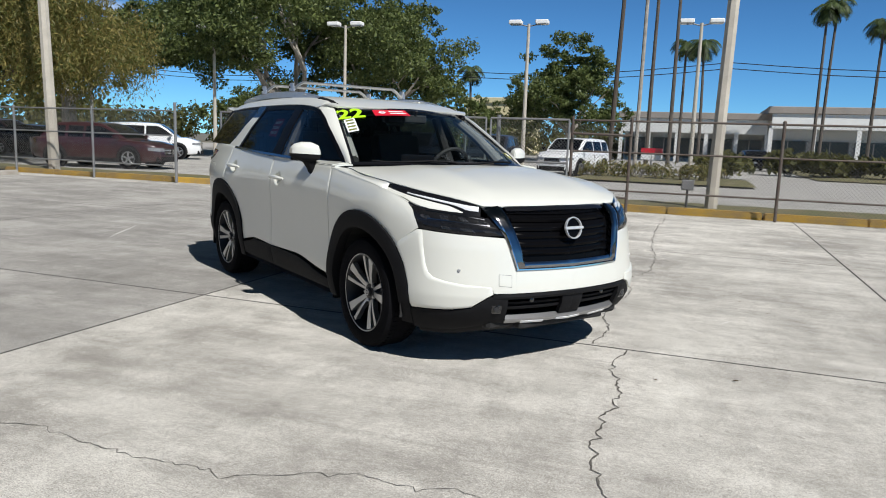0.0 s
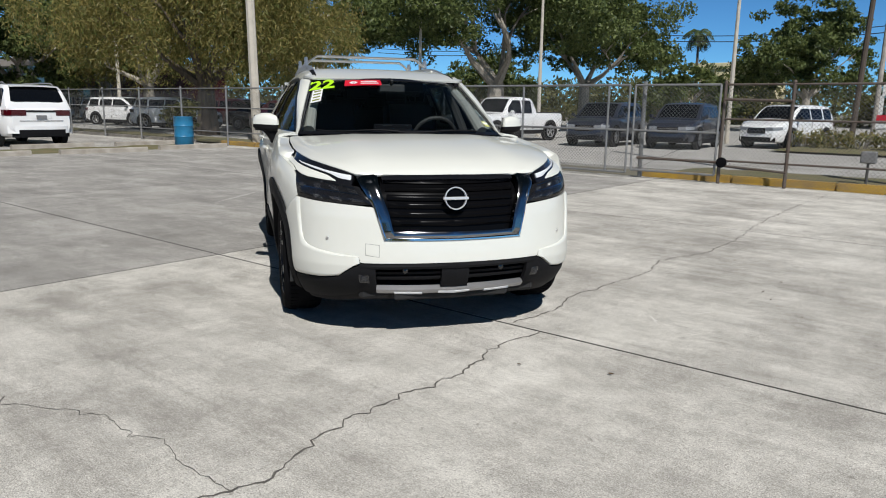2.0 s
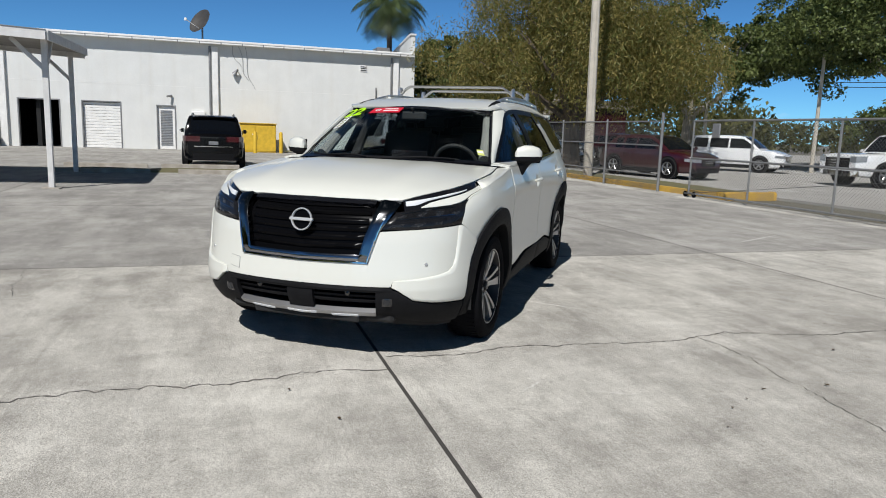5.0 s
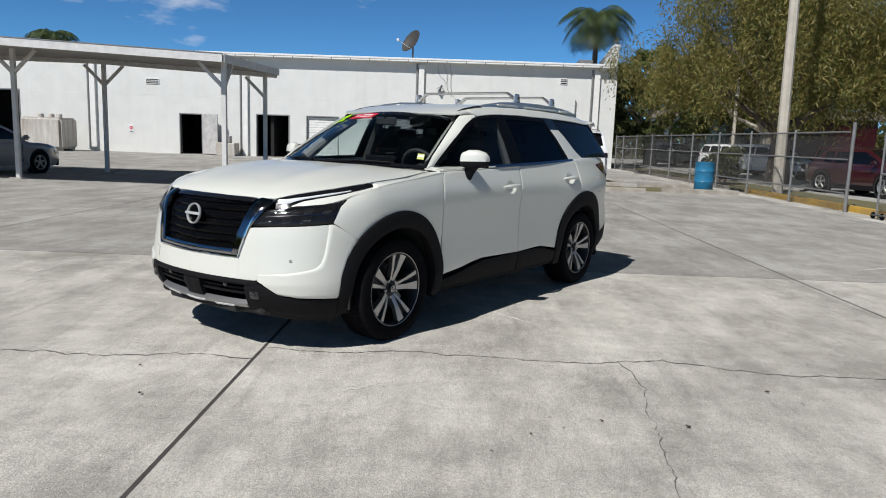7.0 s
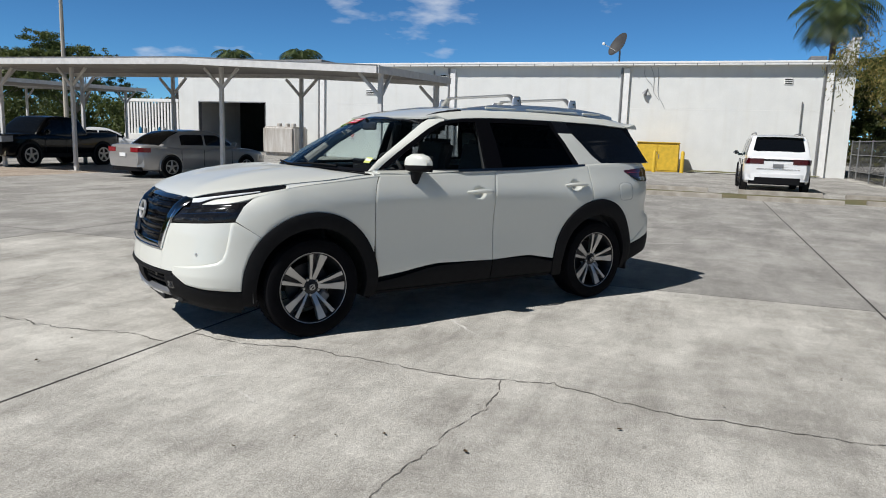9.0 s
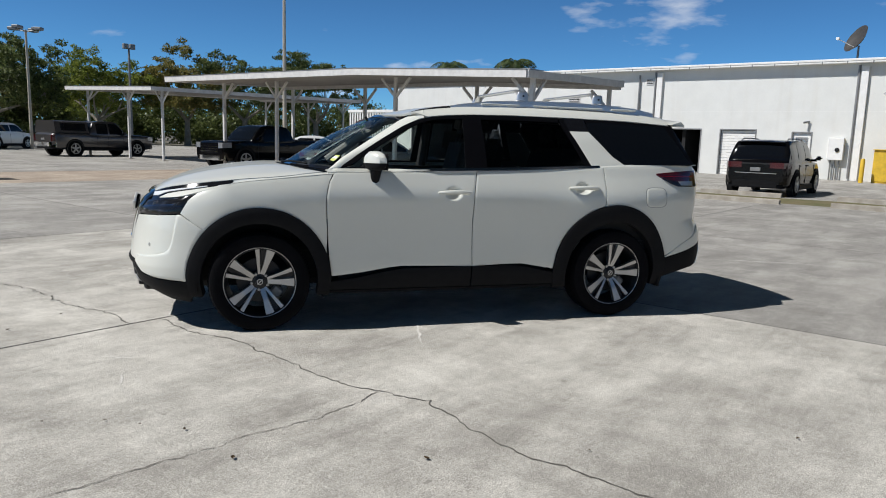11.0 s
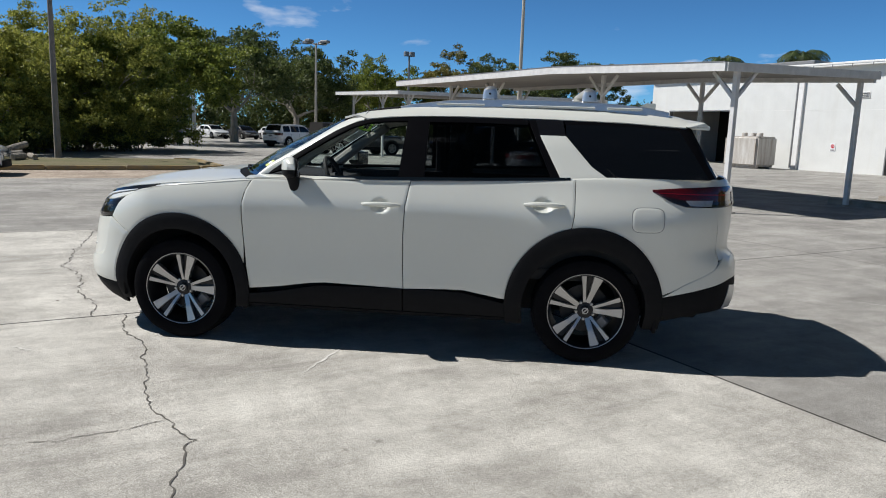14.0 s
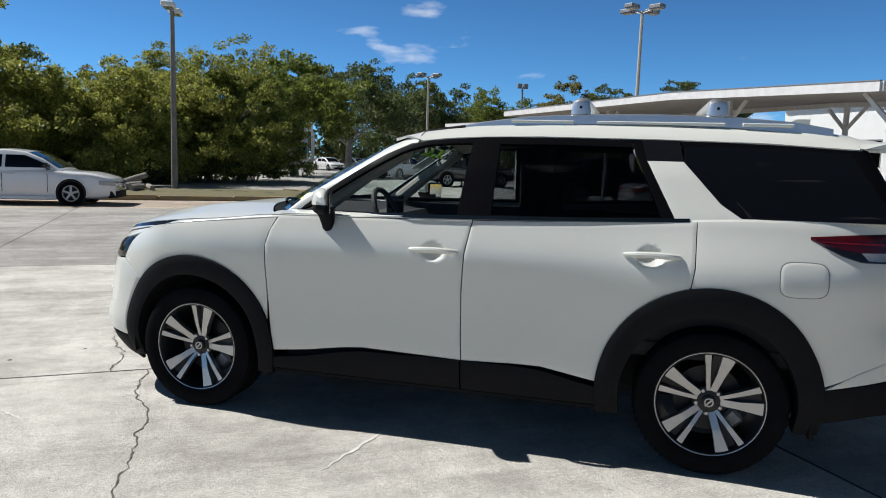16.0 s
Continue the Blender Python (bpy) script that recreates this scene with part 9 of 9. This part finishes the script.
for x, y, a, pm in ((-38.5, 17.5, 20, CAR_WHITE), (-44, 19.5, 15, CAR_WHITE), (-49, 17, 15, CAR_SILVER), (-31.0, 16.5, 25, CAR_WHITE), (-57, 19, 10, CAR_WHITE)):
    parked_car("distant_car", "car parked across the road beyond the fence", "car", pose(x, y, 0, 0, 0, a), pm, **MIDS)

# ---- concrete slabs, joint by joint ----
pav = thing("pavement", "weathered light grey concrete slabs with dark joints", "pavement", kind="structure")
GU, GV, SU, SV = -1.25, -0.89, 5.65, 5.0


def slab_mesh(w, h, material=CONCRETE):
    bm = B()
    box(bm, 0.012, w - 0.012, 0.012, h - 0.012, -0.034, 0.0)
    return finish(bm, "slab", material)


FULL, EDGE, BROWN, GREY = slab_mesh(SU, SV), slab_mesh(SU, 0.80), slab_mesh(SU, SV, CONCRETE_BROWN), slab_mesh(SU, SV, CONCRETE_GREY)
for i in range(-7, 6):
    for j in range(-10, 2):
        ob = new("slab", BROWN if j == -4 and i >= -2 else GREY if i < 0 or j < -1 else FULL)
        ob.parent = pav
        ob.location = (GU + SU * i, GV + SV * j, 0)
    ob = new("slab", EDGE)
    ob.parent = pav
    ob.location = (GU + SU * i, GV + SV * 2, 0)


# ---- cracks ----
def crack(points, width=0.012, seed=0, rough=0.035, step=0.03):
    """A wandering hairline in the slab, filled with dirt: a thin sunk ribbon of uneven width."""
    rnd = random.Random(seed)
    bm = B()
    pts = [Vector((x, y, 0)) for x, y in points]
    fine, off = [], 0.0
    for a, b in zip(pts, pts[1:]):
        n = max(2, int((b - a).length / step))
        d = (b - a).normalized()
        s = Vector((-d.y, d.x, 0))
        for k in range(n):
            off = 0.86 * off + rnd.gauss(0, rough * 0.42)
            f = k / n
            fine.append(a.lerp(b, f) + s * off * min(1, 6 * f, 6 * (1 - f)))
    fine.append(pts[-1])
    prev = None
    for i, p in enumerate(fine):
        d = (fine[min(i + 1, len(fine) - 1)] - fine[max(i - 1, 0)])
        d = d.normalized() if d.length > 1e-6 else Vector((1, 0, 0))
        s = Vector((-d.y, d.x, 0)) * width * rnd.uniform(0.18, 0.66)
        cur = (bm.verts.new((p.x + s.x, p.y + s.y, 0.0035)), bm.verts.new((p.x - s.x, p.y - s.y, 0.0035)))
        if prev:
            bm.faces.new((prev[0], prev[1], cur[1], cur[0]))
        prev = cur
    ob = solo("ground_crack", bm, CRACK, "thin jagged dirt-filled crack across the concrete", "crack", kind="structure")
    return ob

crack([(2.04, -0.86), (2.08, -0.27), (2.00, 0.06), (2.05, 0.31), (2.05, 0.66), (2.10, 1.00), (2.05, 1.42), (1.95, 1.75), (2.05, 2.00), (2.12, 2.20), (2.17, 2.40), (2.18, 2.80), (2.20, 3.30), (2.14, 3.90), (2.04, 5.00), (1.98, 6.50), (2.04, 8.20), (2.0, 9.1)], 0.0090, 1, 0.024)
crack([(2.27, -0.90), (2.24, -1.10), (2.25, -1.33), (2.30, -1.55), (2.34, -1.80), (2.35, -2.04), (2.31, -2.27), (2.32, -2.48), (2.33, -2.66), (2.37, -2.86), (2.42, -3.06), (2.45, -3.17), (2.41, -3.29), (2.36, -3.6), (2.2, -4.4), (2.02, -5.6), (1.9, -5.9)], 0.0105, 2, 0.024)
crack([(2.41, -3.29), (1.89, -3.25), (1.71, -3.32), (1.62, -3.30), (1.34, -3.35), (1.20, -3.39), (0.95, -3.54), (0.5, -3.53), (0.05, -3.47), (-0.3, -3.5), (-1.2, -3.6)], 0.0045, 3, 0.024)
crack([(2.05, 1.44), (2.40, 1.48), (2.76, 1.44), (3.08, 1.41), (3.40, 1.36), (3.75, 1.30), (4.35, 1.22)], 0.0055, 4, 0.024)
crack([(0.94, -6.0), (1.06, -7.4), (0.92, -9.5), (0.9, -11.5), (1.0, -15.2), (1.1, -18.8)], 0.0100, 5, 0.05)
crack([(-3.5, 4.3), (-3.3, 5.2), (-3.6, 6.1), (-3.4, 7.6), (-3.5, 9.0)], 0.0050, 6)
crack([(-6.9, -1.1), (-7.6, -0.2), (-8.2, 0.9), (-8.0, 2.3), (-8.6, 3.9)], 0.0070, 7, 0.05)
crack([(-4.6, -1.1), (-4.2, -2.6), (-4.6, -4.0), (-4.2, -5.8)], 0.0060, 8, 0.05)
crack([(2.4, -8.2), (1.2, -8.5), (-0.4, -8.3), (-1.2, -8.6)], 0.0060, 9)

# ---- litter and scuffs on the concrete ----
DEAD_LEAF = mat("dead_leaf", (0.10, 0.065, 0.035), 0.9, vary=0.4, scale=40)
SCUFF = mat("pale_scuff", (0.62, 0.60, 0.56), 0.9, vary=0.15, scale=30)


def fallen_leaf(x, y, size, turn, seed):
    """A curled dry leaf lying on the slab."""
    r = random.Random(seed)
    bm = B()
    rows = []
    for k in range(7):
        f = k / 6
        w_ = size * 0.30 * math.sin(math.pi * min(0.97, 0.06 + f * 0.9)) + 0.001
        z_ = 0.006 + size * 0.22 * (f - 0.4) ** 2 + r.uniform(0, 0.003)
        rows.append([bm.verts.new((size * (f - 0.5), e * w_, z_ + size * 0.16 * abs(e))) for e in (-1, 0, 1)])
    for p, q in zip(rows, rows[1:]):
        for k in range(2):
            bm.faces.new((p[k], p[k + 1], q[k + 1], q[k]))
    bmesh.ops.solidify(bm, geom=bm.faces[:], thickness=0.0012)
    solo("fallen_leaf", bm, DEAD_LEAF, "small curled dry leaf lying on the concrete", "leaf", pose(x, y, 0.001, 0, 0, turn), "fallen leaves", smooth=True)


for k, (x, y) in enumerate(((3.18, 0.92), (3.07, 1.13), (2.53, 2.20), (3.27, 0.75), (2.50, -1.50), (3.10, 1.56), (3.48, 0.55), (1.12, 3.43), (2.95, -1.30), (1.95, 2.71))):
    fallen_leaf(x, y, 0.017 + 0.006 * (k % 3), 47 * k, 300 + k)


def scuff(x0, y0, x1, y1, width, seed):
    r = random.Random(seed)
    bm = B()
    d = Vector((x1 - x0, y1 - y0, 0))
    n_ = Vector((-d.y, d.x, 0)).normalized()
    prev = None
    for k in range(13):
        f = k / 12
        p = Vector((x0, y0, 0.0030)) + d * f + n_ * r.uniform(-0.01, 0.01)
        h = n_ * width * (0.25 + 0.75 * math.sin(math.pi * f)) * r.uniform(0.5, 1.0)
        cur = (bm.verts.new(p + h), bm.verts.new(p - h))
        if prev:
            bm.faces.new((prev[0], prev[1], cur[1], cur[0]))
        prev = cur
    solo("scuff_mark", bm, SCUFF, "pale scrape across the concrete", "scuff", kind="structure")
for k, (x0, y0, x1, y1, w_) in enumerate(((0.74, 0.60, 1.19, 1.04, 0.012), (2.79, -0.25, 2.65, -0.07, 0.010), (2.86, 0.12, 2.98, 0.34, 0.008), (-2.0, 5.2, -2.6, 6.4, 0.016), (-4.4, 1.2, -5.0, 2.3, 0.014))):
    scuff(x0, y0, x1, y1, w_, 400 + k)
